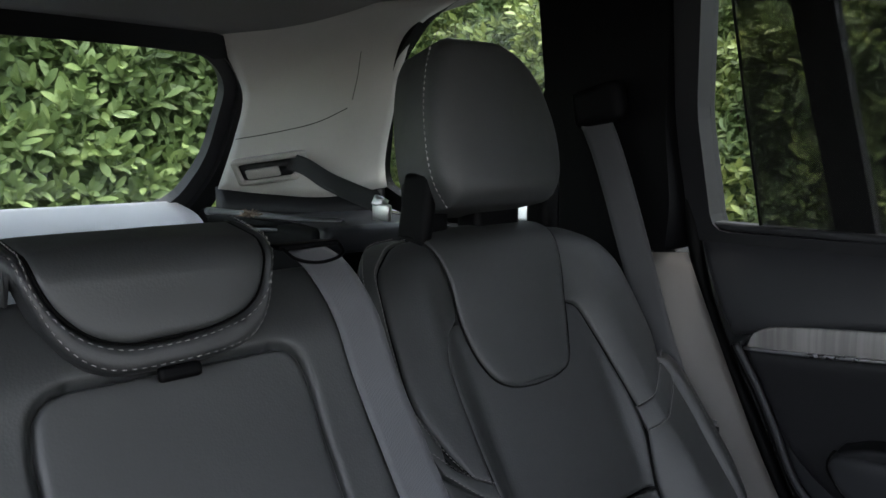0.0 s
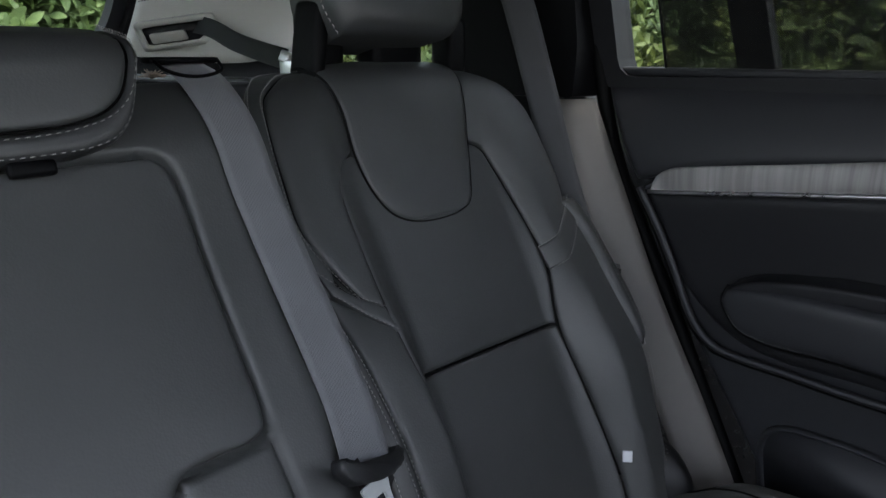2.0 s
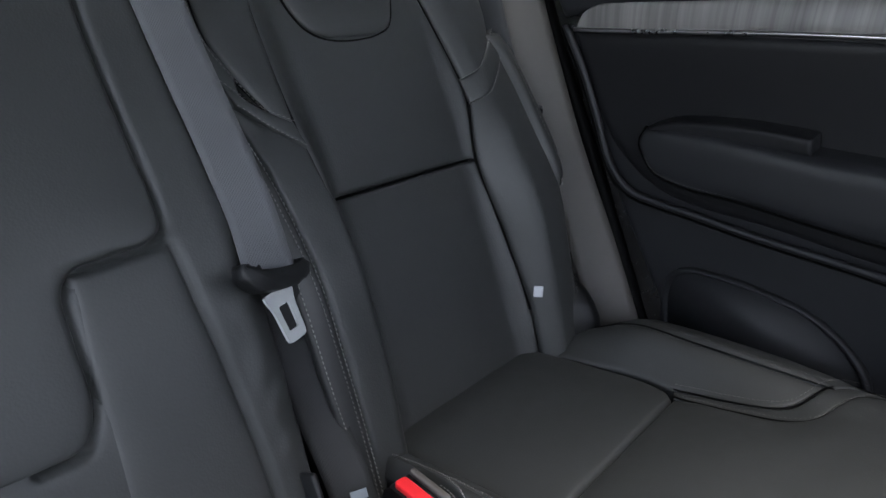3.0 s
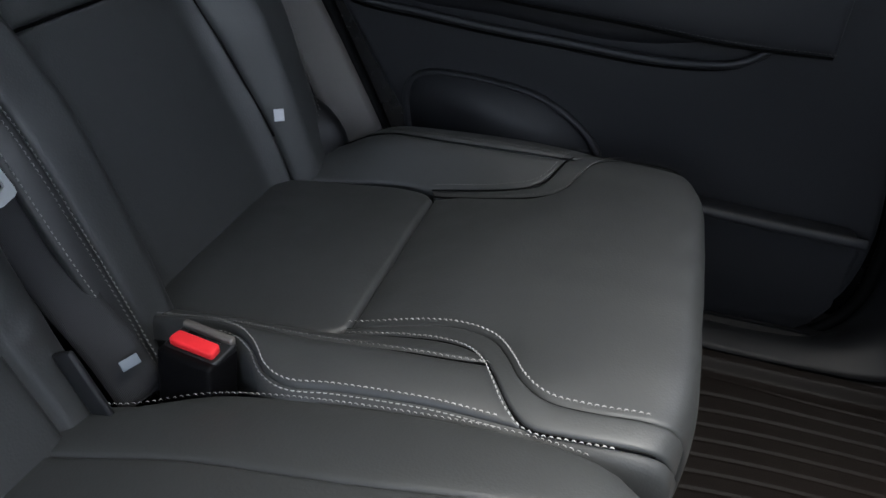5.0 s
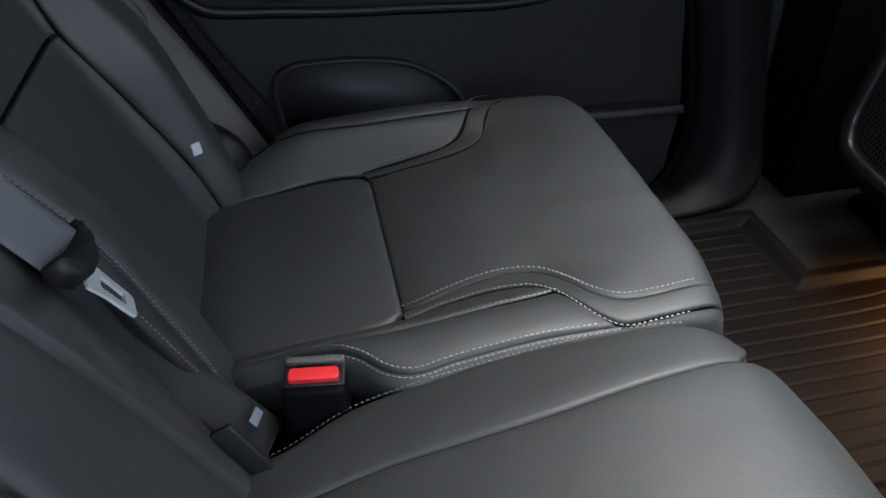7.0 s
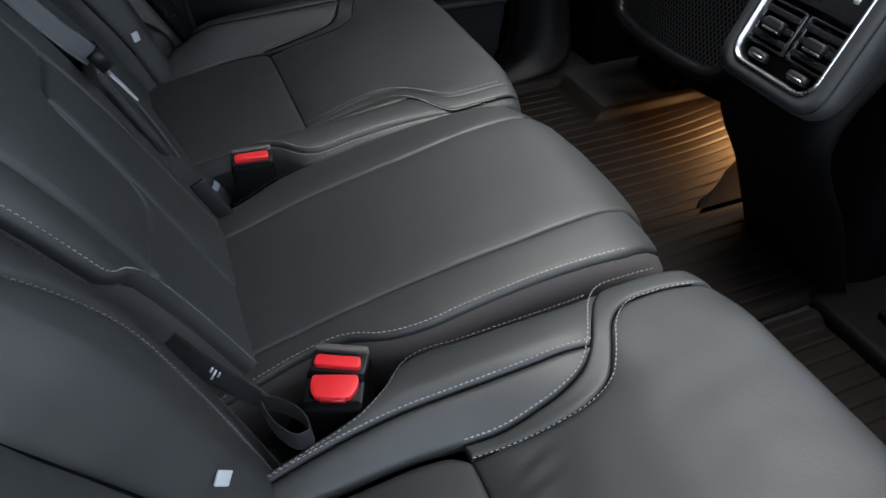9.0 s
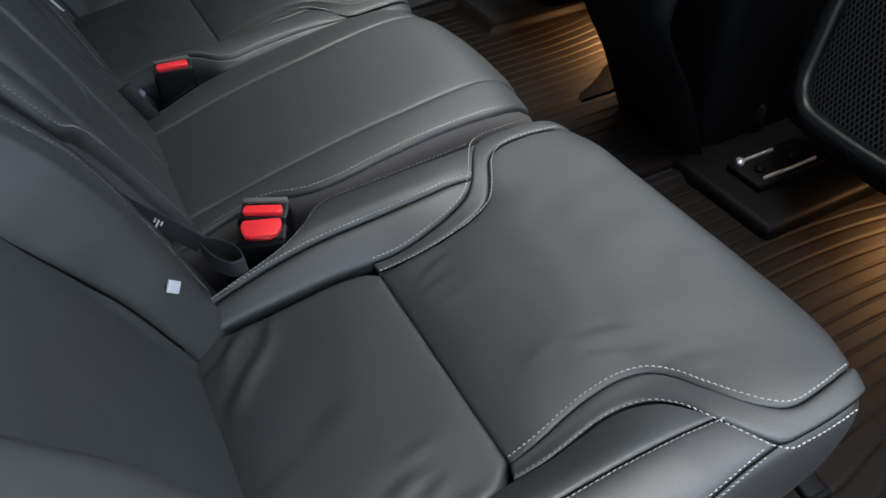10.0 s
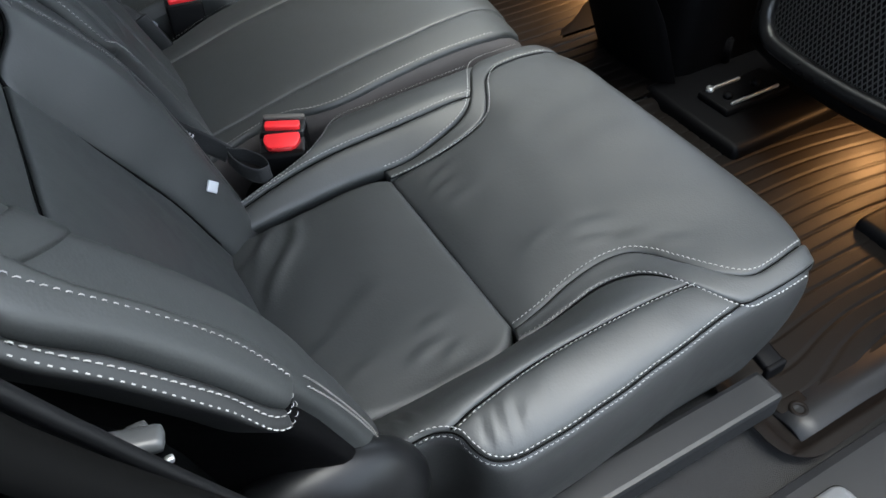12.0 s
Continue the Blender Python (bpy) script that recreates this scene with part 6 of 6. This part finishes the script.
# lower trim of the front post, right
cs = [[(0.806, -0.330, 1.13), (0.806, -0.332, 0.60), (0.806, -0.338, 0.36), (0.806, -0.356, 0.29), (0.806, -0.372, 0.20), (0.806, -0.380, 0.12), (0.804, -0.374, 0.045), (0.800, -0.336, -0.014), (0.797, -0.275, -0.036), (0.797, -0.10, -0.040)],
      [(0.772, -0.375, 1.13), (0.772, -0.375, 0.60), (0.772, -0.382, 0.36), (0.771, -0.398, 0.29), (0.768, -0.412, 0.20), (0.762, -0.418, 0.12), (0.748, -0.398, 0.040), (0.738, -0.340, 0.012), (0.735, -0.275, 0.006), (0.735, -0.10, 0.006)],
      [(0.790, -0.455, 1.13), (0.790, -0.455, 0.60), (0.790, -0.458, 0.36), (0.788, -0.466, 0.29), (0.778, -0.474, 0.20), (0.762, -0.482, 0.12), (0.722, -0.470, 0.020), (0.702, -0.400, 0.000), (0.695, -0.300, -0.004), (0.695, -0.10, -0.004)]]
for tag, k in (("right", 1), ("left", -1)):
    tagged(part("trim_front_post_" + tag, sheet([[(k * x, y, z) for x, y, z in c] for c in cs], 40, 12, 0.006), SILL_PLASTIC if k > 0 else POST_BLACK), "dark grey plastic trim of the front door post", "trim", "", "structure")
seal = [(0.803, -0.318, 0.50), (0.803, -0.326, 0.364), (0.803, -0.342, 0.298), (0.803, -0.358, 0.211), (0.803, -0.368, 0.123), (0.803, -0.362, 0.052), (0.802, -0.326, -0.003), (0.800, -0.27, -0.026), (0.800, -0.15, -0.036)]
tagged(part("seal_front_right", tube(seal, 0.009, 8, 60), RUBBER), "black rubber door seal", "door seal", "", "structure")
plate = thing("scuff_plate", "brushed metal scuff plate on the door sill", "scuff plate", (-0.84, 0.1, 0.02))
part("plate", slab(round_outline(rect(-0.868, -0.085, -0.812, 0.34), 0.014, 4), 0.0225, 0.008, lambda a, b, h: Vector((a, b, h)), 0.003), SCUFF_STEEL, plate)
part("plate_seam", slab(round_outline(rect(-0.870, -0.087, -0.810, 0.342), 0.015, 4), 0.0186, 0.004, lambda a, b, h: Vector((a, b, h)), 0), RUBBER, plate, "dark gap round the plate")
for x in (-0.852, -0.841, -0.830):
    part("rib", block((0.0020, 0.38, 0.0022), (x, 0.135, 0.0230), 0.0008), PALE_STEEL, plate, "pale raised rib")


# ---- floor mats ----
def floor_mat(sg, label):
    mat = thing("floor_mat", label, "floor mat", (sg * 0.43, -0.42, 0.0), "rear floor mats")
    bm = bmesh.new()
    nx, ny = 340, 90
    X0, X1m, Y0, Y1 = 0.125, 0.778 if sg < 0 else 0.668, -0.86, -0.06
    NX, NY = (0.50, -0.432) if sg > 0 else (0.62, -0.47)
    vs = []
    for j in range(ny + 1):
        row = []
        for i in range(nx + 1):
            u, v = i / nx, j / ny
            x, y = X0 + (X1m - X0) * u, Y0 + (Y1 - Y0) * v
            du, dv = (x - X1m + 0.045) / 0.045, (y - Y1 + 0.045) / 0.045
            if du > 0 and dv > 0:
                f = max(du, dv) / math.hypot(du, dv)
                x, y = X1m - 0.045 + 0.045 * du * f, Y1 - 0.045 + 0.045 * dv * f
            e = min(x - X0, X1m - x, y - Y0, Y1 - y)
            nx_, ny_ = x - NX, NY - y
            if nx_ > -0.06 and ny_ > -0.06:
                e = min(e, max(-nx_, -ny_) if nx_ < 0 or ny_ < 0 else -min(nx_, ny_))
            w = x + 0.10 * (y + 0.45) + 0.012 * math.sin(9 * y) + 0.05 * smoothstep(0.55, 0.74, x) * smoothstep(-0.40, -0.12, y) * math.sin(10 * y)
            k = (w / 0.026) % 1.0
            ridge = 1 - smoothstep(0.0, 0.08, k) * (1 - smoothstep(0.14, 0.24, k))
            ridge *= smoothstep(0.035, 0.055, e)
            z = 0.004 + 0.0020 * ridge + 0.012 * (1 - smoothstep(0.012, 0.030, e))
            row.append(bm.verts.new((sg * x, y, z)))
        vs.append(row)
    for j in range(ny):
        for i in range(nx):
            c = (vs[j][i].co + vs[j + 1][i + 1].co) / 2
            if not (abs(c.x) > NX and c.y < NY):
                bm.faces.new((vs[j][i], vs[j][i + 1], vs[j + 1][i + 1], vs[j + 1][i]))
    loose = [v for v in bm.verts if not v.link_faces]
    bmesh.ops.delete(bm, geom=loose, context="VERTS")
    part("mat_sheet", bm, MAT_RUBBER, mat, "ribbed rubber mat with a raised rim")
    ex = sg * (X1m - 0.058)
    ring_o, ring_i = ([(ex + r * math.cos(i * 0.3927), -0.128 + r * math.sin(i * 0.3927)) for i in range(16)] for r in (0.0115, 0.0065))
    eye = frame_ring(ring_o, ring_i, 0.0125, 0.008, lambda a, c, h: Vector((a, c, h)))
    part("mat_eyelet", join(eye, block((0.042, 0.046, 0.006), (sg * (X1m - 0.058), -0.128, 0.006), 0.003)), MAT_RUBBER, mat, "raised square boss with eyelet")
    hole = bmesh.new()
    bmesh.ops.create_cone(hole, segments=16, radius1=0.0065, radius2=0.0065, depth=0.003, cap_ends=True)
    bmesh.ops.transform(hole, matrix=Matrix.Translation((ex, -0.128, 0.0085)), verts=hole.verts[:])
    part("eyelet_stud", hole, GREY_PLASTIC, mat, smooth=False)
    return mat


floor_mat(1, "ribbed dark rubber floor mat lit by a warm lamp")
floor_mat(-1, "ribbed dark rubber floor mat beside the door sill")
tm = thing("tunnel_mat", "dark ribbed rubber mat over the floor hump", "floor mat", (0, -0.4, 0.0), "rear floor mats")
bm = bmesh.new()
rows = []
for j in range(25):
    y = -0.77 + 0.62 * j / 24
    row = []
    for i in range(121):
        x = -0.1175 + 0.235 * i / 120
        k = ((x + 0.10 * (y + 0.45) + 0.012 * math.sin(9 * y)) / 0.026) % 1.0
        ridge = (1 - smoothstep(0.0, 0.08, k) * (1 - smoothstep(0.14, 0.24, k))) * smoothstep(0.004, 0.02, 0.1175 - abs(x))
        row.append(bm.verts.new((x, y, 0.0225 + 0.0026 * ridge)))
    rows.append(row)
for j in range(24):
    for i in range(120):
        bm.faces.new((rows[j][i], rows[j][i + 1], rows[j + 1][i + 1], rows[j + 1][i]))
part("mat_sheet", join(bm, block((0.235, 0.62, 0.006), (0.0, -0.46, 0.019), 0.002)), MAT_RUBBER, tm)

# ---- centre console ----
con = thing("centre_console", "black centre console end with air vents and chrome bezel", "console", (-0.02, -0.4, 0.0))
bm = sheet([[(-0.13, -0.47, 0.0), (-0.128, -0.41, 0.15), (-0.122, -0.345, 0.30), (-0.12, -0.50, 0.46)],
            [(-0.11, -0.45, 0.0), (-0.108, -0.39, 0.15), (-0.10, -0.325, 0.30), (-0.10, -0.48, 0.46)],
            [(-0.02, -0.437, 0.0), (-0.02, -0.378, 0.15), (-0.02, -0.318, 0.30), (-0.02, -0.47, 0.46)],
            [(0.07, -0.45, 0.0), (0.068, -0.39, 0.15), (0.06, -0.325, 0.30), (0.06, -0.48, 0.46)],
            [(0.09, -0.47, 0.0), (0.088, -0.41, 0.15), (0.082, -0.345, 0.30), (0.08, -0.50, 0.46)]], 16, 20, 0.004)
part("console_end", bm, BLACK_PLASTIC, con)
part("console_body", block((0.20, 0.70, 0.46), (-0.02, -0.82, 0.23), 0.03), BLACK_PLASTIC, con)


def vent(a, b, h):
    """a across, b up the sloping face, h out of it."""
    return Vector((-0.018 + a, -0.338 - 0.46 * b + 0.888 * h, 0.345 + 0.888 * b + 0.46 * h))


bo, bi = rounded(-0.092, -0.030, 0.092, 0.205, 0.032), rounded(-0.068, -0.006, 0.068, 0.187, 0.020)
bo2 = rounded(-0.072, -0.010, 0.072, 0.191, 0.024)
mid = rounded(-0.088, -0.026, 0.088, 0.201, 0.030)
part("vent_bezel", join(frame_ring(bo, mid, 0.014, 0.055, vent), frame_ring(mid, bo2, 0.020, 0.02, vent)), FRAME_GREY, con, "grey soft-touch bezel")
part("chrome_ring", frame_ring(bo2, bi, 0.022, 0.024, vent), CHROME, con, "satin chrome ring")
part("vent_back", slab(bi, 0.000, 0.006, vent, 0), GLOSS_BLACK, con)
for cx in (-0.035, 0.035):
    part("vent_frame", frame_ring(rounded(cx - 0.032, 0.018, cx + 0.032, 0.074, 0.004, 2), rounded(cx - 0.029, 0.021, cx + 0.029, 0.071, 0.003, 2), 0.012, 0.012, vent), GLOSS_BLACK, con)
    for k, h in enumerate((0.030, 0.046, 0.062)):
        part("vent_slat", slab(rounded(cx - 0.029, h - 0.0045, cx + 0.029, h + 0.0035, 0.002, 2), 0.013, 0.003, vent, 0.001), GLOSS_BLACK, con)
    part("vent_slider", join(slab(rounded(cx - 0.015, 0.040, cx + 0.015, 0.053, 0.004, 3), 0.021, 0.010, vent, 0.003)), GREY_PLASTIC, con, "grey vent slider")
    part("slider_edge", slab(rounded(cx - 0.014, 0.0375, cx + 0.014, 0.0405, 0.001, 2), 0.0205, 0.006, vent, 0.001), CHROME, con, "bright slider edge")
    part("vent_wheel", slab(rounded(cx - 0.015, 0.001, cx + 0.015, 0.013, 0.005, 3), 0.017, 0.012, vent, 0.005, 3), GREY_PLASTIC, con, "grey vent wheel")
    part("wheel_edge", slab(rounded(cx - 0.012, 0.0045, cx + 0.012, 0.0070, 0.001, 2), 0.0178, 0.003, vent, 0), CHROME, con, "bright edge of the vent wheel")
panel = part("control_panel", slab(rounded(-0.066, 0.082, 0.066, 0.184, 0.010, 3), 0.012, 0.008, vent, 0.001), GLOSS_BLACK, con, "glossy black control panel")
for cx in (-0.045, 0.0, 0.045):
    sub("icon", slab(rounded(cx - 0.004, 0.104, cx + 0.004, 0.111, 0.001, 2), 0.0125, 0.0004, vent, 0), WHITE_TAG, panel, "small white panel symbol")
    sub("icon", slab(rounded(cx - 0.006, 0.150, cx + 0.006, 0.154, 0.001, 2), 0.0125, 0.0004, vent, 0), WHITE_TAG, panel, "small white panel symbol")


# ---- front seats, from behind ----
def front_seat(sg):
    st = thing("front_seat", "black front seat seen from behind with net pocket", "car seat", (sg * 0.40, -0.6, 0.0), "front seats")

    def rear(a, s):
        return np.array((sg * 0.415 + a, -0.470 - 0.24 * (s - 0.15) - 0.9 * a * a, s))
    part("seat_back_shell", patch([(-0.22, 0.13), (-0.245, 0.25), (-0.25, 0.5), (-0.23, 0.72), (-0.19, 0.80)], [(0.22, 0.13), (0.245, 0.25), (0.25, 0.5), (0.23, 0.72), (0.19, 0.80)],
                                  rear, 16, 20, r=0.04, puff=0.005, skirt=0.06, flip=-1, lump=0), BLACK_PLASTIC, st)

    def rr(a, b, h):
        p = rear(a, b)
        return Vector((p[0], p[1] + h, p[2]))
    mid = rounded(-0.172, 0.178, 0.172, 0.550, 0.045, 7)
    inside = rounded(-0.164, 0.187, 0.164, 0.540, 0.038)
    part("pocket_frame", tube([tuple(rr(a, b, 0.010)) for a, b in mid + mid[:1]], 0.0135, 10, 90), FRAME_BLACK, st, "rounded black pocket frame")
    part("pocket_lining", slab(inside, 0.002, 0.004, rr, 0), BLACK_PLASTIC, st, "black lining behind the net")
    verts, faces = [], []
    for way in (1, -1):
        for k in range(-62, 63):
            row = []
            for n in range(41):
                b = 0.19 + 0.345 * n / 40
                a = 0.0082 * k + way * 0.55 * (b - 0.36)
                if abs(a) < 0.163:
                    row.append((a, b))
            for (a0, b0), (a1, b1) in zip(row, row[1:]):
                q = len(verts)
                lift = 0.0065 + 0.0008 * way
                verts += [tuple(rr(a0 - 0.0011, b0, lift)), tuple(rr(a0 + 0.0011, b0, lift)), tuple(rr(a1 + 0.0011, b1, lift)), tuple(rr(a1 - 0.0011, b1, lift))]
                faces.append((q, q + 1, q + 2, q + 3))
    net = bpy.data.meshes.new("pocket_net")
    net.from_pydata(verts, [], faces)
    net.materials.append(NET)
    ob = new("pocket_net", net)
    ob.parent, ob.matrix_parent_inverse = st, Matrix.Translation(-Vector(base_of(st)))
    ob["label"] = "fine black diamond mesh of the pocket"
    if sg < 0:
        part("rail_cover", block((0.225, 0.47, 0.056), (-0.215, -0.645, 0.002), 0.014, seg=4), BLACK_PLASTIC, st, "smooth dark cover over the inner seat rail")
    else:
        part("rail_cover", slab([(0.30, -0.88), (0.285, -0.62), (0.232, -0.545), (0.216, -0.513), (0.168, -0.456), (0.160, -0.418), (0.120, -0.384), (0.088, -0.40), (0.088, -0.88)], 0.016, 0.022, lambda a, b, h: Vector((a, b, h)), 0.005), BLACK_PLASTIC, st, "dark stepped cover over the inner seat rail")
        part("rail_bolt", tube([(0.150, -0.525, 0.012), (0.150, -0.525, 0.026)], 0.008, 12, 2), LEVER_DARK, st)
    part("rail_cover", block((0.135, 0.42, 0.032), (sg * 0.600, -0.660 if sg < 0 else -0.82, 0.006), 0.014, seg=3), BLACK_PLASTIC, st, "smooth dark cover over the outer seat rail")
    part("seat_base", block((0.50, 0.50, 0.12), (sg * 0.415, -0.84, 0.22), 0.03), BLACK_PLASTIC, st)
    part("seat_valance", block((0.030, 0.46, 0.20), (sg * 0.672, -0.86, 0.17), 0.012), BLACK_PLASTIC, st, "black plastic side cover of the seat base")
    if sg < 0:
        part("rail_block", block((0.072, 0.15, 0.014), (-0.218, -0.535, 0.036), 0.004), BLACK_PLASTIC, st)
        for x, y, n in ((-0.192, -0.516, 0.064), (-0.243, -0.534, 0.112)):
            part("rail_strip", block((0.0045, n, 0.006), (x, y, 0.0455), 0.0018), STEEL, st, "bare steel edge of the seat rail")
        b = tube([(-0.192, -0.478, 0.040), (-0.192, -0.478, 0.050)], 0.007, 12, 2)
        part("rail_stop", b, STEEL, st, "small round metal stop")
        for x, y in ((-0.222, -0.49), (-0.218, -0.56)):
            b = tube([(x, y, 0.040), (x, y, 0.052)], 0.008, 12, 2)
            part("rail_bolt", b, BLACK_PLASTIC, st)
    b = bmesh.new()
    bmesh.ops.create_cone(b, segments=16, radius1=0.010, radius2=0.009, depth=0.05, cap_ends=True)
    bmesh.ops.bevel(b, geom=b.edges[:], offset=0.003, segments=2, affect="EDGES")
    bmesh.ops.transform(b, matrix=Matrix.Translation((sg * 0.120, -0.585, 0.055)), verts=b.verts[:])
    part("rail_bolt", b, BLACK_PLASTIC, st)
    part("head_restraint", block((0.25, 0.09, 0.19), (sg * 0.415, -0.70, 0.93), 0.04, seg=4), LEATHER, st)
    return st


front_seat(1)
front_seat(-1)

# warm footwell lamps under the front seats
for sg in (1, -1):
    lamp = thing("footwell_lamp", "small warm footwell lamp under the front seat", "lamp", (sg * 0.40, -0.74, 0.15), "footwell lamps")
    part("lens", block((0.04, 0.02, 0.006), (sg * 0.40, -0.74, 0.153), 0.002), WARM_LAMP, lamp)
    li = new("footwell_light", bpy.data.lights.new("footwell_light", "AREA"))
    li.data.size, li.data.energy, li.data.color = 0.05, FOOT_WATTS * (0.72 if sg > 0 else 0.42), (1.0, 0.48, 0.18)
    li.data.spread = radians(84)
    li.matrix_world = look((sg * 0.39, -0.735, 0.145), (sg * (0.36 if sg > 0 else 0.43), -0.60, 0.0))

# ---- outside: added unseen wall, hedge and low wall ----
# unseen wall added on the left, kept low to let horizon light in
prism("wall_outside", rect(-6.0, -0.45, 6.0, 0.9), "x", -6.3, -6.0, RENDER_WALL, "low grey rendered garden wall beside the car", category="wall")
rnd = random.Random(11)


def leaf_mesh(spots, size, leaf):
    """Many folded laurel leaves in one mesh; spots: place, and the leaf's way and upper side."""
    verts, faces = [], []
    for p, n in spots:
        L = size * rnd.uniform(0.7, 1.25)
        W = L * rnd.uniform(0.34, 0.44)
        d, up = n
        up = (up + Vector((rnd.uniform(-0.25, 0.25), rnd.uniform(-0.25, 0.25), rnd.uniform(-0.2, 0.3)))).normalized()
        side = d.cross(up).normalized()
        up = side.cross(d).normalized()
        k = len(verts)
        p = Vector(p)
        fold = rnd.uniform(0.1, 0.25)
        curl = rnd.uniform(-0.05, 0.12)
        for t, w in ((0.0, 0.05), (0.3, 0.8), (0.6, 1.0), (0.85, 0.6)):
            c = p + d * L * t - up * curl * L * t * t
            verts += [tuple(c - side * W * 0.5 * w + up * fold * W * w), tuple(c), tuple(c + side * W * 0.5 * w + up * fold * W * w)]
        verts.append(tuple(p + d * L - up * curl * L))
        for z in range(3):
            a = k + 3 * z
            faces += [(a, a + 1, a + 4, a + 3), (a + 1, a + 2, a + 5, a + 4)]
        faces += [(k + 9, k + 10, k + 12), (k + 10, k + 11, k + 12)]
    me = bpy.data.meshes.new("leaves")
    me.from_pydata(verts, [], faces)
    for f in me.polygons:
        f.use_smooth = True
    me.materials.append(leaf)
    return me


def hedge(name, axis, at, lo, hi, z0, z1, count, label, size, leaf):
    h = thing(name, label, "hedge", (at, (lo + hi) / 2, -0.46) if axis == "x" else ((lo + hi) / 2, at, -0.46), kind="stuff")
    spots = []
    n = (-1, 0, 0) if axis == "x" else (0, -1, 0)
    while len(spots) < count:
        u, z = rnd.uniform(lo, hi), rnd.uniform(z0, z1)
        bumpy = 0.16 * noise.noise(Vector((u * 2.3, z * 2.3, at))) + 0.09 * noise.noise(Vector((u * 6, z * 6, at + 4)))
        depth = bumpy + abs(rnd.gauss(0, 0.07)) - 0.02
        p = Vector((at + depth, u, z) if axis == "x" else (u, at + depth, z))
        stem = (Vector(n) * rnd.uniform(0.4, 1.0) + Vector((rnd.uniform(-0.6, 0.6), rnd.uniform(-0.6, 0.6), rnd.uniform(0.1, 1.0)))).normalized()
        s1 = stem.orthogonal().normalized()
        s2 = stem.cross(s1)
        turn = rnd.uniform(0, 6.28)
        for k in range(7):
            a, tilt = turn + 2.4 * k, radians(82 - 9 * k + rnd.uniform(-8, 8))
            out = s1 * math.cos(a) + s2 * math.sin(a)
            spots.append((p + stem * (0.2 * size * k), (stem * math.cos(tilt) + out * math.sin(tilt), stem * math.sin(tilt) - out * math.cos(tilt))))
    ob = new("leaves", leaf_mesh(spots, size, leaf))
    ob.parent, ob.matrix_parent_inverse = h, Matrix.Translation(-Vector(h.location))
    # solid sheet behind the leaves, dark green to stand for the hedge's inner shade
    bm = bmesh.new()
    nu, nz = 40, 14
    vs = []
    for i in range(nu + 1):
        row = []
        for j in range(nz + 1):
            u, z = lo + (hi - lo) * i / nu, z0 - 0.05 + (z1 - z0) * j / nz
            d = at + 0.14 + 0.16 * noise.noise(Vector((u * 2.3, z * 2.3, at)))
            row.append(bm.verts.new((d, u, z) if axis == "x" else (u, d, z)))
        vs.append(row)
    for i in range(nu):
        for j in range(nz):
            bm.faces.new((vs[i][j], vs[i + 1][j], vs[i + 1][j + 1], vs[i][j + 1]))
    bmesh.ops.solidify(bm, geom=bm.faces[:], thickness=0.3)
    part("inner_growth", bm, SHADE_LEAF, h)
    tw = bmesh.new()
    for i in range(60):
        u, z = rnd.uniform(lo, hi), rnd.uniform(z0, z1 - 0.3)
        p = Vector((at + 0.12, u, z) if axis == "x" else (u, at + 0.12, z))
        q = p + Vector((rnd.uniform(-0.2, 0.2), rnd.uniform(-0.2, 0.2), rnd.uniform(0.2, 0.5)))
        tw = join(tw, tube([tuple(p), tuple((p + q) / 2 + Vector((0.02, 0.02, 0))), tuple(q)], lambda t: 0.006 * (1 - 0.7 * t), 5, 4))
    part("twigs", tw, BARK, h)
    return h


hedge("hedge", "y", 3.1, -1.0, 2.4, 0.1, 2.1, 30000, "dense green laurel hedge behind the car", 0.076, LEAF)
hedge("hedge", "x", 2.05, -0.4, 3.0, 0.30, 1.85, 44000, "dense yellow-green small-leaved hedge beside the car", 0.044, SMALL_LEAF)

garden_wall = thing("garden_wall", "low whitewashed brick wall under the hedge", "wall", (1.9, 1.5, -0.46))
part("mortar_core", block((0.10, 2.4, 1.06), (1.93, 2.7, 0.07), 0.0), MORTAR, garden_wall)
part("coping", block((0.14, 2.4, 0.07), (1.92, 2.7, 0.637), 0.008), BRICK, garden_wall, "smooth whitewashed coping")
brick_bm = block((0.012, 0.205, 0.060), (0, 0, 0), 0.004, seg=1)
brick_mesh = bpy.data.meshes.new("brick")
brick_bm.to_mesh(brick_mesh)
brick_bm.free()
brick_mesh.materials.append(BRICK)
for r in range(8):
    for c in range(9):
        ob = new("brick", brick_mesh)
        ob.parent = garden_wall
        ob.matrix_parent_inverse = Matrix.Translation(-Vector(garden_wall.location))
        ob.location = (1.876, 1.62 + c * 0.215 + (r % 2) * 0.107, 0.08 + r * 0.07)
